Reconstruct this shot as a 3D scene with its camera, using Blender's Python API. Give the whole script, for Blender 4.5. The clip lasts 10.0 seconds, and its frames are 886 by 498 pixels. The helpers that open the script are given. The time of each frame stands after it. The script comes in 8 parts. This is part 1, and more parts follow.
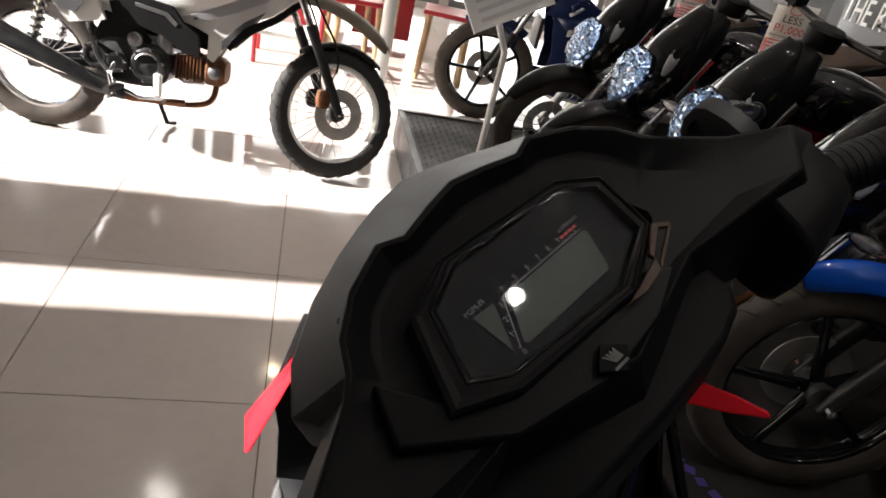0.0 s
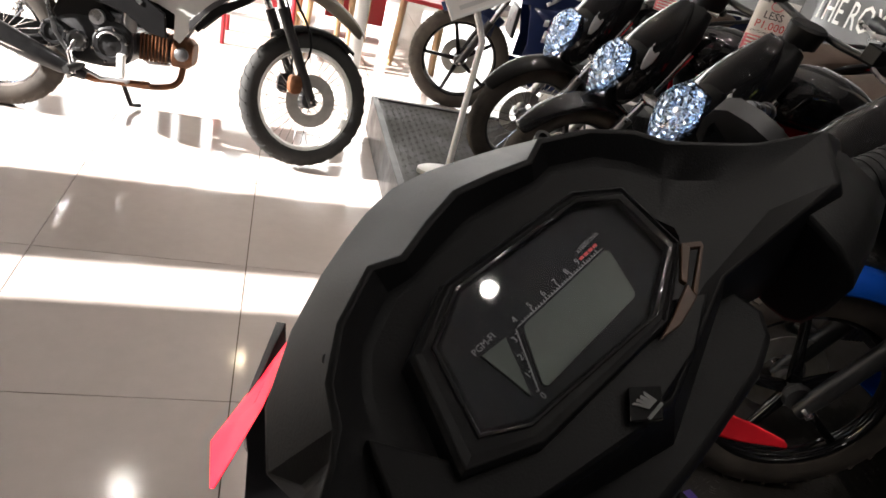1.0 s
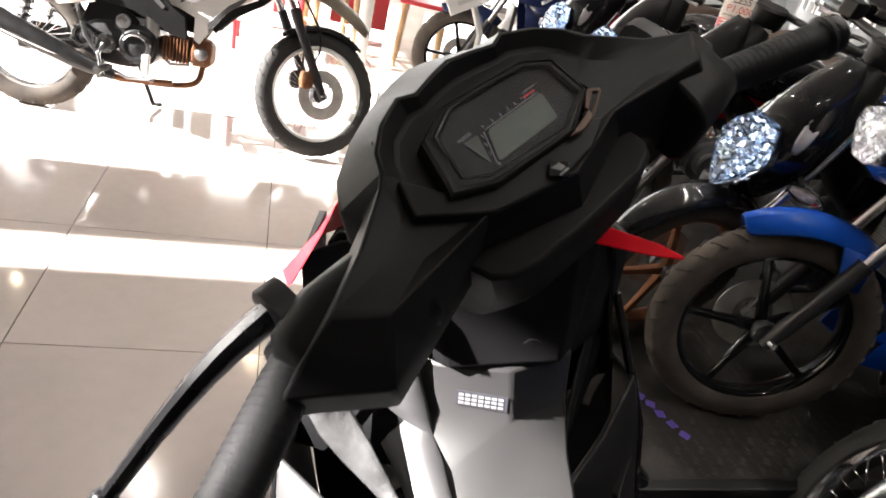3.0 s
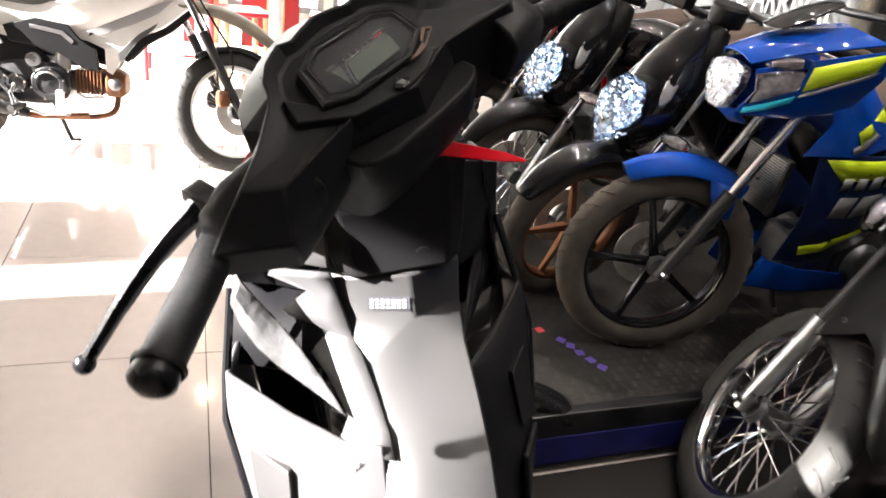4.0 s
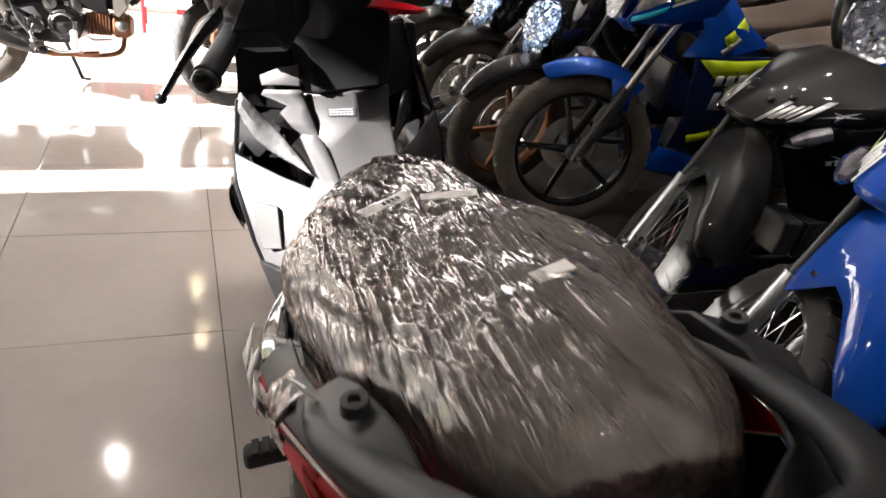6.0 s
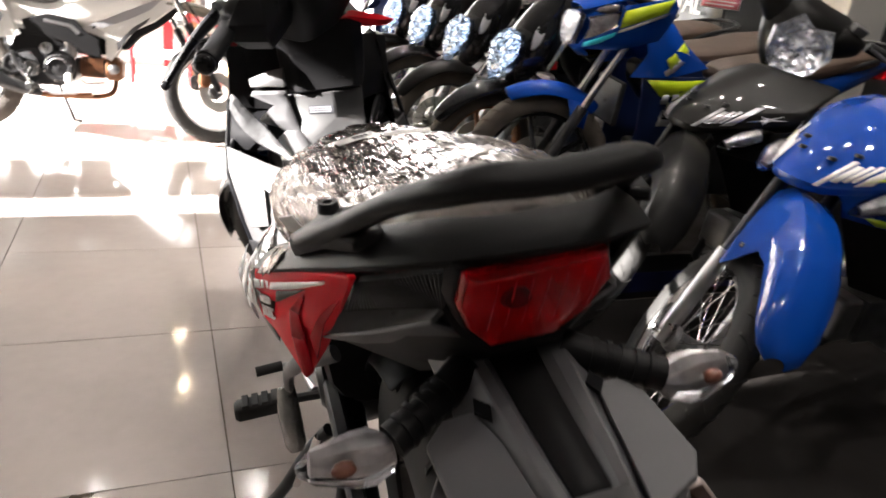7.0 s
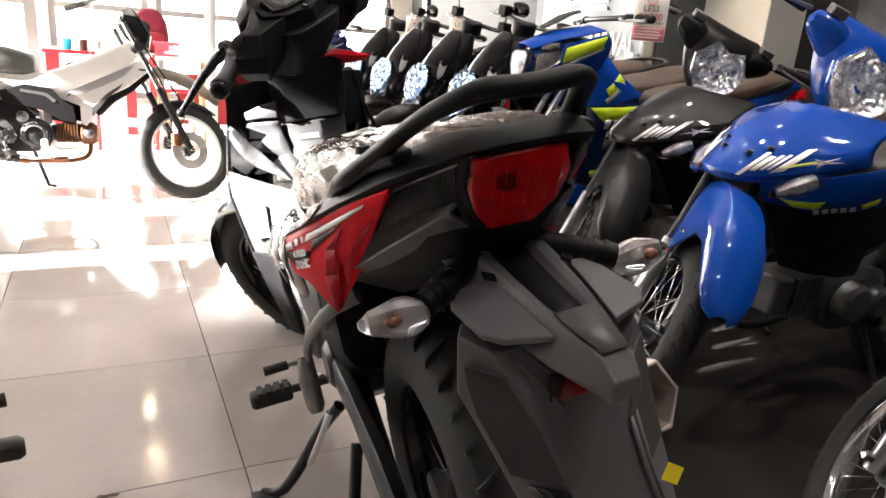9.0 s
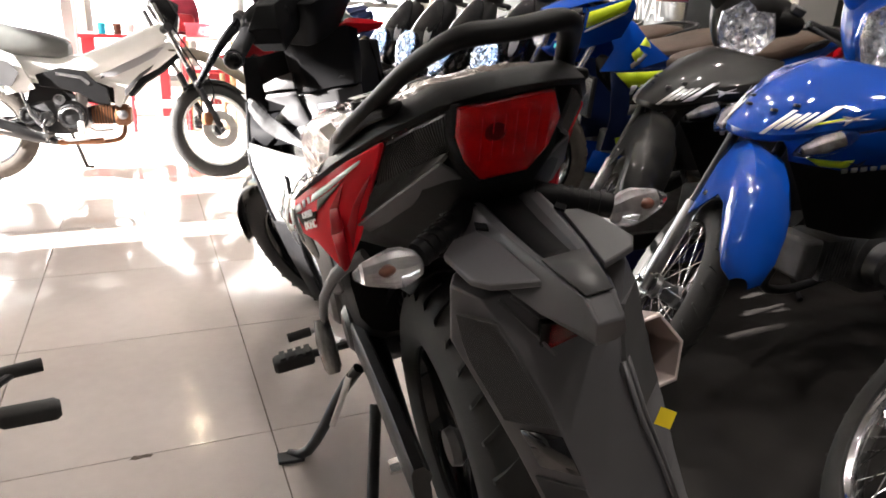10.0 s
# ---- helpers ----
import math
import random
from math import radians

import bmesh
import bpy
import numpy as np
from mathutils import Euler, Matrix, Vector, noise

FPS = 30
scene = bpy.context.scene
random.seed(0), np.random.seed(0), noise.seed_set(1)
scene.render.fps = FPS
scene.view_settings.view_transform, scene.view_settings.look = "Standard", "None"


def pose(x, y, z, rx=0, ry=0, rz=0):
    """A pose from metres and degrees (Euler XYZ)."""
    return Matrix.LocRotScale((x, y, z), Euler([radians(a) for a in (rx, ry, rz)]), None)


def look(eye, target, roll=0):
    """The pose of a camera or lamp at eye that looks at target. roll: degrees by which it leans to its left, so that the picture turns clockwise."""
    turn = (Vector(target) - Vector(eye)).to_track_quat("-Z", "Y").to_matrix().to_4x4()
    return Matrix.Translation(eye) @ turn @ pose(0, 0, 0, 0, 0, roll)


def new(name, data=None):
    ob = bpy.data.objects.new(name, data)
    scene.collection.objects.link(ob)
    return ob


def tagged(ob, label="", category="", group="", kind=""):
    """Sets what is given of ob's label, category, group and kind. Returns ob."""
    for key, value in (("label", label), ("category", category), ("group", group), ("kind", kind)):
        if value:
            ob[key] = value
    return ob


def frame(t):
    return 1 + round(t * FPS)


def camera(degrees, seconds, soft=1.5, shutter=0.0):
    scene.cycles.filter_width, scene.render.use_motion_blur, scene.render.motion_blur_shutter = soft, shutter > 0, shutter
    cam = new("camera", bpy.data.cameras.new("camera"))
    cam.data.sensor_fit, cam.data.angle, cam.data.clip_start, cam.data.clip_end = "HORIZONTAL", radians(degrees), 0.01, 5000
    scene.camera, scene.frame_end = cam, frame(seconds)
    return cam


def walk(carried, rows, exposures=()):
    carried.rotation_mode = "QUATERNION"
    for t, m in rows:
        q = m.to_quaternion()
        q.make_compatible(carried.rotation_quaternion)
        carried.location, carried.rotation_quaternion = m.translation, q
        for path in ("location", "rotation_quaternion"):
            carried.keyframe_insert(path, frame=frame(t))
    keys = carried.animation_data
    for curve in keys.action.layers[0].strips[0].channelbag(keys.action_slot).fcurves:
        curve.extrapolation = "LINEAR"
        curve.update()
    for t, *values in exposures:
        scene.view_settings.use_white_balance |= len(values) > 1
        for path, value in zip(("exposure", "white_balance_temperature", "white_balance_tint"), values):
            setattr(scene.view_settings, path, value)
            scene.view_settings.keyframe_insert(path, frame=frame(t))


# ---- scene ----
cam = camera(67.1, 10.0, soft=1.6, shutter=0.4)
PATH = [
    (0, (0.009, -0.684, 1.187), (0.471, 1.025, 0.256), 13.2),
    (0.5, (0.011, -0.653, 1.177), (0.553, 1.024, 0.231), 15.5),
    (1, (0.005, -0.636, 1.175), (0.557, 1.04, 0.233), 15.4),
    (1.5, (0.015, -0.64, 1.161), (0.58, 1.026, 0.21), 14.7),
    (2, (0.01, -0.675, 1.16), (0.533, 1.024, 0.244), 13.9),
    (2.2, (0.012, -0.697, 1.166), (0.503, 0.993, 0.214), 15.0),
    (3.3, (-0.038, -0.887, 1.161), (0.557, 0.795, 0.257), 11.8),
    (3.5, (-0.037, -0.903, 1.156), (0.62, 0.764, 0.267), 9.8),
    (4, (-0.019, -1.039, 1.151), (0.673, 0.631, 0.294), 8.9),
    (4.5, (-0.018, -1.195, 1.152), (0.569, 0.495, 0.259), 10.0),
    (5, (-0.046, -1.316, 1.137), (0.638, 0.325, 0.22), 10.5),
    (5.5, (-0.073, -1.479, 1.121), (0.661, 0.12, 0.171), 9.0),
    (5.7, (-0.075, -1.509, 1.112), (0.645, 0.103, 0.173), 8.5),
    (6.8, (-0.101, -1.747, 1.059), (0.606, -0.062, 0.247), 9.6),
    (7, (-0.113, -1.773, 1.032), (0.652, -0.089, 0.272), 7.8),
    (7.5, (-0.18, -1.859, 0.993), (0.69, -0.197, 0.302), 6.7),
    (8, (-0.196, -1.897, 0.972), (0.692, -0.237, 0.298), 4.9),
    (8.5, (-0.223, -1.94, 0.968), (0.673, -0.255, 0.368), 4.5),
    (9, (-0.236, -1.96, 0.966), (0.641, -0.26, 0.384), 4.8),
    (9.5, (-0.243, -1.984, 0.952), (0.628, -0.283, 0.362), 4.3),
    (10, (-0.204, -1.994, 0.947), (0.571, -0.27, 0.294), 2.9),
]
walk(cam, [(t, look(eye, target, roll)) for t, eye, target, roll in PATH],
     [(0, 2.1), (0.5, 2.5), (1, 2.5), (2, 2.85), (3.5, 3.6), (4, 4.0), (4.5, 3.45), (5.5, 3.3), (7, 3.6), (7.5, 3.85), (8, 3.95), (9, 3.9), (10, 3.85)])

# ---- light ----
world = bpy.data.worlds.new("world")
scene.world = world
world.use_nodes = True
sky = world.node_tree.nodes.new("ShaderNodeTexSky")
sky.sky_type, sky.sun_disc = "NISHITA", False
sky.sun_elevation, sky.sun_rotation = radians(24), radians(-84)
world.node_tree.links.new(sky.outputs[0], world.node_tree.nodes["Background"].inputs[0])
world.node_tree.nodes["Background"].inputs[1].default_value = 0.06
sun = new("sun", bpy.data.lights.new("sun", "SUN"))
sun.data.energy, sun.data.angle, sun.data.color = 5.0, radians(0.6), (1.0, 0.945, 0.90)
sun.matrix_world = look((-10, 0, 4.663), (0, 0.35, 0))
COOL, WARM = (1.0, 0.905, 0.83), (1.0, 0.78, 0.55)
# ceiling spots: x, y, colour, watts, cone
# the last spot is unseen, added to brighten the black motorcycle's tail
LAMPS = ((0.03, 5.0, WARM, 6.0, 110), (0.03, 6.1, WARM, 6.0, 110), (-0.75, 3.3, COOL, 4.5, 110), (0.6, 3.2, COOL, 5.0, 90), (-2.6, 6.2, WARM, 6.0, 110), (0.35, -0.49, COOL, 0.5, 60),
         (1.25, 2.3, COOL, 6.0, 66), (1.3, 1.5, COOL, 6.0, 66), (1.3, 0.7, COOL, 6.0, 66), (1.35, -0.1, COOL, 4.5, 66), (1.4, -0.9, COOL, 4.5, 66), (1.4, -1.8, COOL, 4.0, 66), (2.0, 1.9, COOL, 5.5, 80), (2.05, 0.3, COOL, 5.5, 80), (2.1, -1.2, COOL, 7.0, 80), (0.35, -2.6, COOL, 3.0, 80), (-0.35, -2.0, COOL, 2.2, 62))
for lx, ly, tone, watts, cone in LAMPS:
    lamp = new("downlight_lamp", bpy.data.lights.new("downlight_lamp", "SPOT"))
    lamp.data.energy, lamp.data.color, lamp.data.spot_size, lamp.data.spot_blend, lamp.data.shadow_soft_size = watts, tone, radians(cone), 0.8, 0.04
    lamp.matrix_world = Matrix.Translation((lx, ly, 3.57))
# ---- materials ----
def mat(name, colour, rough=0.5, metal=0.0, coat=0.0, noise_scale=0.0, vary=0.0, bump=0.0, bump_scale=200.0, rvary=0.0, ior=1.5, trans=0.0, emit=0.0, spec=0.5):
    """A surface with fine grain, and uneven colour and gloss."""
    m = bpy.data.materials.new(name)
    m.use_nodes = True
    nt = m.node_tree
    b = nt.nodes["Principled BSDF"]
    b.inputs["Base Color"].default_value = (*colour, 1)
    b.inputs["Roughness"].default_value = rough
    b.inputs["Metallic"].default_value = metal
    b.inputs["Coat Weight"].default_value = coat
    b.inputs["Coat Roughness"].default_value = 0.04
    b.inputs["IOR"].default_value = ior
    b.inputs["Transmission Weight"].default_value = trans
    b.inputs["Specular IOR Level"].default_value = spec
    if emit:
        b.inputs["Emission Color"].default_value = (*colour, 1)
        b.inputs["Emission Strength"].default_value = emit
    co = nt.nodes.new("ShaderNodeTexCoord")
    if noise_scale and (vary or rvary):
        n = nt.nodes.new("ShaderNodeTexNoise")
        n.inputs["Scale"].default_value, n.inputs["Detail"].default_value = noise_scale, 6
        nt.links.new(co.outputs["Object"], n.inputs["Vector"])
        if vary:
            r = nt.nodes.new("ShaderNodeValToRGB")
            r.color_ramp.elements[0].position, r.color_ramp.elements[1].position = 0.3, 0.72
            r.color_ramp.elements[0].color = (*[c * (1 - vary) for c in colour], 1)
            r.color_ramp.elements[1].color = (*[min(1, c * (1 + vary)) for c in colour], 1)
            nt.links.new(n.outputs["Fac"], r.inputs["Fac"])
            nt.links.new(r.outputs["Color"], b.inputs["Base Color"])
        if rvary:
            q = nt.nodes.new("ShaderNodeMapRange")
            q.inputs["From Min"].default_value, q.inputs["From Max"].default_value = 0.3, 0.7
            q.inputs["To Min"].default_value, q.inputs["To Max"].default_value = max(0.02, rough - rvary), rough + rvary
            nt.links.new(n.outputs["Fac"], q.inputs["Value"])
            nt.links.new(q.outputs["Result"], b.inputs["Roughness"])
    if bump:
        n = nt.nodes.new("ShaderNodeTexNoise")
        n.inputs["Scale"].default_value, n.inputs["Detail"].default_value = bump_scale, 4
        nt.links.new(co.outputs["Object"], n.inputs["Vector"])
        bp = nt.nodes.new("ShaderNodeBump")
        bp.inputs["Strength"].default_value, bp.inputs["Distance"].default_value = bump, 0.002
        nt.links.new(n.outputs["Fac"], bp.inputs["Height"])
        nt.links.new(bp.outputs["Normal"], b.inputs["Normal"])
    return m


M = {}
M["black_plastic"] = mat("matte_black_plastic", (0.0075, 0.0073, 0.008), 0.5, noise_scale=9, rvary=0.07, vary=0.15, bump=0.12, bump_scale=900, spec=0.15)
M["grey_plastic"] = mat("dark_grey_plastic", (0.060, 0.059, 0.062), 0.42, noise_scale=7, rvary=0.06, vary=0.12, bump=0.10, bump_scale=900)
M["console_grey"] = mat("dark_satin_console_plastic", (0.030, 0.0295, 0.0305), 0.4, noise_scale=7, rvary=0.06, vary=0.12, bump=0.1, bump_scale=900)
M["gloss_black"] = mat("gloss_black_paint", (0.005, 0.005, 0.006), 0.5, coat=1.0, noise_scale=6, rvary=0.04, spec=0.05)
M["satin_black"] = mat("satin_black_metal", (0.006, 0.006, 0.007), 0.28, noise_scale=20, rvary=0.06, spec=0.3)
M["rubber"] = mat("tyre_rubber", (0.017, 0.0163, 0.0157), 0.75, noise_scale=14, vary=0.35, bump=0.3, bump_scale=350)
M["dusty_rubber"] = mat("dusty_tyre_rubber", (0.055, 0.045, 0.037), 0.85, noise_scale=10, vary=0.45, bump=0.3, bump_scale=350)
M["grip_rubber"] = mat("grip_rubber", (0.007, 0.007, 0.008), 0.55, noise_scale=30, rvary=0.1, bump=0.2, bump_scale=700, spec=0.25)
M["chrome"] = mat("chrome", (0.75, 0.75, 0.76), 0.13, 1.0, noise_scale=12, rvary=0.06)
M["steel"] = mat("brushed_alloy", (0.42, 0.42, 0.43), 0.34, 1.0, noise_scale=14, rvary=0.1, vary=0.2)
M["dark_metal"] = mat("dark_painted_metal", (0.03, 0.03, 0.032), 0.38, 0.4, noise_scale=20, rvary=0.1, vary=0.3)
M["engine_grey"] = mat("engine_alloy", (0.16, 0.16, 0.165), 0.42, 0.8, noise_scale=16, vary=0.35, rvary=0.1)
M["rust"] = mat("rusty_exhaust_steel", (0.15, 0.06, 0.025), 0.6, 0.5, noise_scale=18, vary=0.5, rvary=0.15, bump=0.2, bump_scale=200)
M["blue"] = mat("metallic_blue_paint", (0.001, 0.047, 0.31), 0.5, coat=0.9, noise_scale=5, vary=0.08, spec=0.04)
M["dark_blue"] = mat("navy_blue_paint", (0.006, 0.014, 0.06), 0.45, coat=0.7, noise_scale=5, vary=0.1, spec=0.15)
M["grey_paint"] = mat("dark_grey_paint", (0.0065, 0.0062, 0.006), 0.42, coat=0.18, spec=0.12, noise_scale=5, vary=0.1, rvary=0.05)
M["red"] = mat("red_paint", (0.70, 0.008, 0.020), 0.4, noise_scale=5, vary=0.06, coat=0.1, spec=0.06)
M["white_paint"] = mat("white_paint", (0.78, 0.78, 0.76), 0.25, coat=0.4, noise_scale=5, vary=0.05)
M["lime"] = mat("lime_decal", (0.55, 0.72, 0.02), 0.3)
M["cyan"] = mat("cyan_decal", (0.03, 0.55, 0.78), 0.3)
M["dim_decal"] = mat("dim_white_print", (0.14, 0.14, 0.14), 0.5)
M["white_decal"] = mat("white_decal", (0.8, 0.8, 0.8), 0.35)
M["red_decal"] = mat("red_decal", (0.55, 0.03, 0.03), 0.35)
M["silver_decal"] = mat("silver_decal", (0.5, 0.5, 0.52), 0.3, 0.6)
M["lens"] = mat("clear_lens_plastic", (0.93, 0.95, 1.0), 0.06, trans=1.0, ior=1.35)
M["reflector"] = mat("reflector_chrome", (0.90, 0.91, 0.95), 0.26, 1.0)
M["red_lens"] = mat("red_lens_plastic", (0.98, 0.010, 0.022), 0.03, trans=0.88, ior=1.3)
M["red_bowl"] = mat("red_lit_reflector", (0.95, 0.42, 0.42), 0.3, 0.1, noise_scale=70, vary=0.45)
M["olive_print"] = mat("dark_olive_print", (0.045, 0.034, 0.027), 0.5, noise_scale=8, vary=0.15, spec=0.06)
M["dark_red"] = mat("dark_red_print", (0.30, 0.005, 0.012), 0.5, spec=0.04)
M["disc_steel"] = mat("brake_disc_steel", (0.55, 0.53, 0.50), 0.42, 0.6, noise_scale=20, vary=0.2)
M["pale_bowl"] = mat("pale_reflector_bowl", (0.42, 0.40, 0.40), 0.28, 0.65, noise_scale=60, vary=0.4)
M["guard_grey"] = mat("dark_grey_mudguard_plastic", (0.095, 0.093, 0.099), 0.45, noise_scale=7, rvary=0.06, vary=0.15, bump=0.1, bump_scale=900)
M["frame_grey"] = mat("grey_window_frame_paint", (0.27, 0.265, 0.26), 0.45, noise_scale=6, vary=0.08)
M["amber"] = mat("amber_bulb", (0.14, 0.05, 0.03), 0.3)
M["seat"] = mat("seat_vinyl", (0.03, 0.027, 0.025), 0.5, noise_scale=10, vary=0.2, bump=0.25, bump_scale=500)
M["brown_seat"] = mat("dusty_brown_seat_vinyl", (0.06, 0.038, 0.027), 0.55, noise_scale=6, vary=0.3, bump=0.25, bump_scale=500)


def tile_material():
    m = mat("polished_beige_floor_tile", (0.50, 0.455, 0.415), 0.10, noise_scale=1.0)
    nt = m.node_tree
    b = nt.nodes["Principled BSDF"]
    geo, info = nt.nodes.new("ShaderNodeNewGeometry"), nt.nodes.new("ShaderNodeObjectInfo")
    big, small = nt.nodes.new("ShaderNodeTexNoise"), nt.nodes.new("ShaderNodeTexNoise")
    big.inputs["Scale"].default_value, big.inputs["Detail"].default_value = 1.7, 5
    small.inputs["Scale"].default_value, small.inputs["Detail"].default_value = 26, 8
    add = nt.nodes.new("ShaderNodeVectorMath")
    nt.links.new(geo.outputs["Position"], add.inputs[0])
    nt.links.new(info.outputs["Random"], add.inputs[1])
    for n in (big, small):
        nt.links.new(add.outputs[0], n.inputs["Vector"])
    ramp = nt.nodes.new("ShaderNodeValToRGB")
    ramp.color_ramp.elements[0].position, ramp.color_ramp.elements[1].position = 0.3, 0.7
    ramp.color_ramp.elements[0].color = (0.455, 0.402, 0.367, 1)
    ramp.color_ramp.elements[1].color = (0.55, 0.49, 0.455, 1)
    mix = nt.nodes.new("ShaderNodeMix")
    mix.inputs[0].default_value = 0.25
    nt.links.new(big.outputs["Fac"], mix.inputs[2])
    nt.links.new(small.outputs["Fac"], mix.inputs[3])
    nt.links.new(mix.outputs[0], ramp.inputs["Fac"])
    nt.links.new(ramp.outputs["Color"], b.inputs["Base Color"])
    rr = nt.nodes.new("ShaderNodeMapRange")
    rr.inputs["From Min"].default_value, rr.inputs["From Max"].default_value = 0.35, 0.7
    rr.inputs["To Min"].default_value, rr.inputs["To Max"].default_value = 0.05, 0.16
    nt.links.new(big.outputs["Fac"], rr.inputs["Value"])
    nt.links.new(rr.outputs["Result"], b.inputs["Roughness"])
    wave = nt.nodes.new("ShaderNodeTexNoise")
    wave.inputs["Scale"].default_value, wave.inputs["Detail"].default_value = 5.0, 2
    nt.links.new(add.outputs[0], wave.inputs["Vector"])
    bp = nt.nodes.new("ShaderNodeBump")
    bp.inputs["Strength"].default_value, bp.inputs["Distance"].default_value = 0.06, 0.004
    nt.links.new(wave.outputs["Fac"], bp.inputs["Height"])
    nt.links.new(bp.outputs["Normal"], b.inputs["Normal"])
    return m


M["tile"] = tile_material()
M["grout"] = mat("dark_tile_grout", (0.10, 0.075, 0.055), 0.9, noise_scale=30, vary=0.3)
M["wall"] = mat("off_white_wall_paint", (0.72, 0.70, 0.66), 0.7, noise_scale=3, vary=0.06, bump=0.1, bump_scale=120)
M["dark_wall"] = mat("dark_grey_wall_paint", (0.05, 0.048, 0.046), 0.6, noise_scale=3, vary=0.2, bump=0.1, bump_scale=120)
M["ceiling"] = mat("grey_ceiling_paint", (0.20, 0.19, 0.185), 0.8, noise_scale=3, vary=0.05)
M["frame_white"] = mat("white_powder_coated_metal", (0.78, 0.78, 0.77), 0.35, noise_scale=6, vary=0.06)
M["plate"] = mat("grimy_steel_plate", (0.019, 0.0165, 0.014), 0.6, 0.2, noise_scale=6, vary=0.45, rvary=0.15)
M["platform_black"] = mat("black_painted_steel_edge", (0.0066, 0.0066, 0.0072), 0.4, noise_scale=8, vary=0.3, rvary=0.12)
M["banner"] = mat("black_vinyl_banner", (0.03, 0.03, 0.033), 0.32, noise_scale=2.5, vary=0.35, rvary=0.08)
M["paper"] = mat("printed_paper", (0.80, 0.77, 0.75), 0.6, noise_scale=9, vary=0.04)
M["pink"] = mat("pink_print", (0.72, 0.20, 0.24), 0.6)
M["ink"] = mat("dark_print", (0.03, 0.03, 0.04), 0.6)
M["red_ink"] = mat("red_print", (0.60, 0.05, 0.06), 0.6)
M["wood"] = mat("light_varnished_wood", (0.42, 0.27, 0.14), 0.4, noise_scale=12, vary=0.25)
M["red_lacquer"] = mat("red_lacquered_board", (0.40, 0.02, 0.03), 0.35, noise_scale=4, vary=0.12)


# ---- building blocks ----
def part(name, bm, material, parent=None, label="", smooth=True, at=None, bevel=0.0, sub=0, solid=0.0, sharp=38):
    """Links a bmesh as one mesh object under a thing or a part."""
    bmesh.ops.recalc_face_normals(bm, faces=bm.faces)
    me = bpy.data.meshes.new(name)
    bm.to_mesh(me)
    bm.free()
    ob = new(name, me)
    for one in material if isinstance(material, (list, tuple)) else [material]:
        me.materials.append(one)
    for f in me.polygons:
        f.use_smooth = smooth
    if smooth:
        me.set_sharp_from_angle(angle=radians(sharp))
    if at is not None:
        ob.matrix_basis = at
    if parent is not None:
        ob.parent = parent
    if solid:
        md = ob.modifiers.new("solid", "SOLIDIFY")
        md.thickness, md.offset = solid, 0
    if sub:
        md = ob.modifiers.new("smooth", "SUBSURF")
        md.levels = md.render_levels = sub
    if bevel:
        md = ob.modifiers.new("edge", "BEVEL")
        md.width, md.segments, md.limit_method, md.angle_limit = bevel, 2, "ANGLE", radians(40)
    if label:
        ob["label"] = label
    return ob


def thing(name, label, category, group="", m=None):
    ob = new(name)
    ob.empty_display_size = 0.1
    if m is not None:
        ob.matrix_basis = m
    return tagged(ob, label, category, group)


def box(bm, lo, hi, m=None):
    vs = [Vector((x, y, z)) for x in (lo[0], hi[0]) for y in (lo[1], hi[1]) for z in (lo[2], hi[2])]
    vs = [bm.verts.new(m @ v if m else v) for v in vs]
    for q in ((0, 1, 3, 2), (4, 6, 7, 5), (0, 4, 5, 1), (2, 3, 7, 6), (0, 2, 6, 4), (1, 5, 7, 3)):
        bm.faces.new([vs[i] for i in q])
    return bm


def loft(bm, rings, caps=True, closed=True):
    rows = [[bm.verts.new(p) for p in ring] for ring in rings]
    n = len(rows[0])
    for a, b in zip(rows, rows[1:]):
        for i in range(n if closed else n - 1):
            j = (i + 1) % n
            bm.faces.new((a[i], a[j], b[j], b[i]))
    if caps and closed:
        bm.faces.new(rows[0][::-1])
        bm.faces.new(rows[-1])
    return bm


def around(p, way, up, rx, rz, n=12, power=2.0):
    """A ring of points round p, square to way."""
    way = Vector(way).normalized()
    side = way.cross(Vector(up))
    if side.length < 1e-4:
        side = way.cross(Vector((1, 0, 0)))
    side.normalize()
    top = side.cross(way)
    out = []
    for i in range(n):
        a = 2 * math.pi * i / n
        c, s = math.cos(a), math.sin(a)
        e = 2 / power
        out.append(Vector(p) + side * rx * math.copysign(abs(c) ** e, c) + top * rz * math.copysign(abs(s) ** e, s))
    return out


def tube(bm, pts, r, n=10, flat=1.0, smooth_path=0):
    """A round bar along points; r is one radius or one for each point."""
    pts = [Vector(p) for p in pts]
    rad = r if isinstance(r, (list, tuple)) else [r] * len(pts)
    for _ in range(smooth_path):
        fine, fr = [pts[0]], [rad[0]]
        for (a, b), (u, v) in zip(zip(pts, pts[1:]), zip(rad, rad[1:])):
            fine += [a.lerp(b, 0.25), a.lerp(b, 0.75)]
            fr += [u * 0.75 + v * 0.25, u * 0.25 + v * 0.75]
        pts, rad = fine + [pts[-1]], fr + [rad[-1]]
    rings, up = [], Vector((0, 0, 1))
    for i, p in enumerate(pts):
        way = (pts[min(i + 1, len(pts) - 1)] - pts[max(i - 1, 0)]).normalized()
        if abs(way.dot(up)) > 0.95:
            up = Vector((1, 0, 0)) if abs(way.x) < 0.9 else Vector((0, 1, 0))
        rings.append(around(p, way, up, rad[i], rad[i] * flat, n))
    return loft(bm, rings)


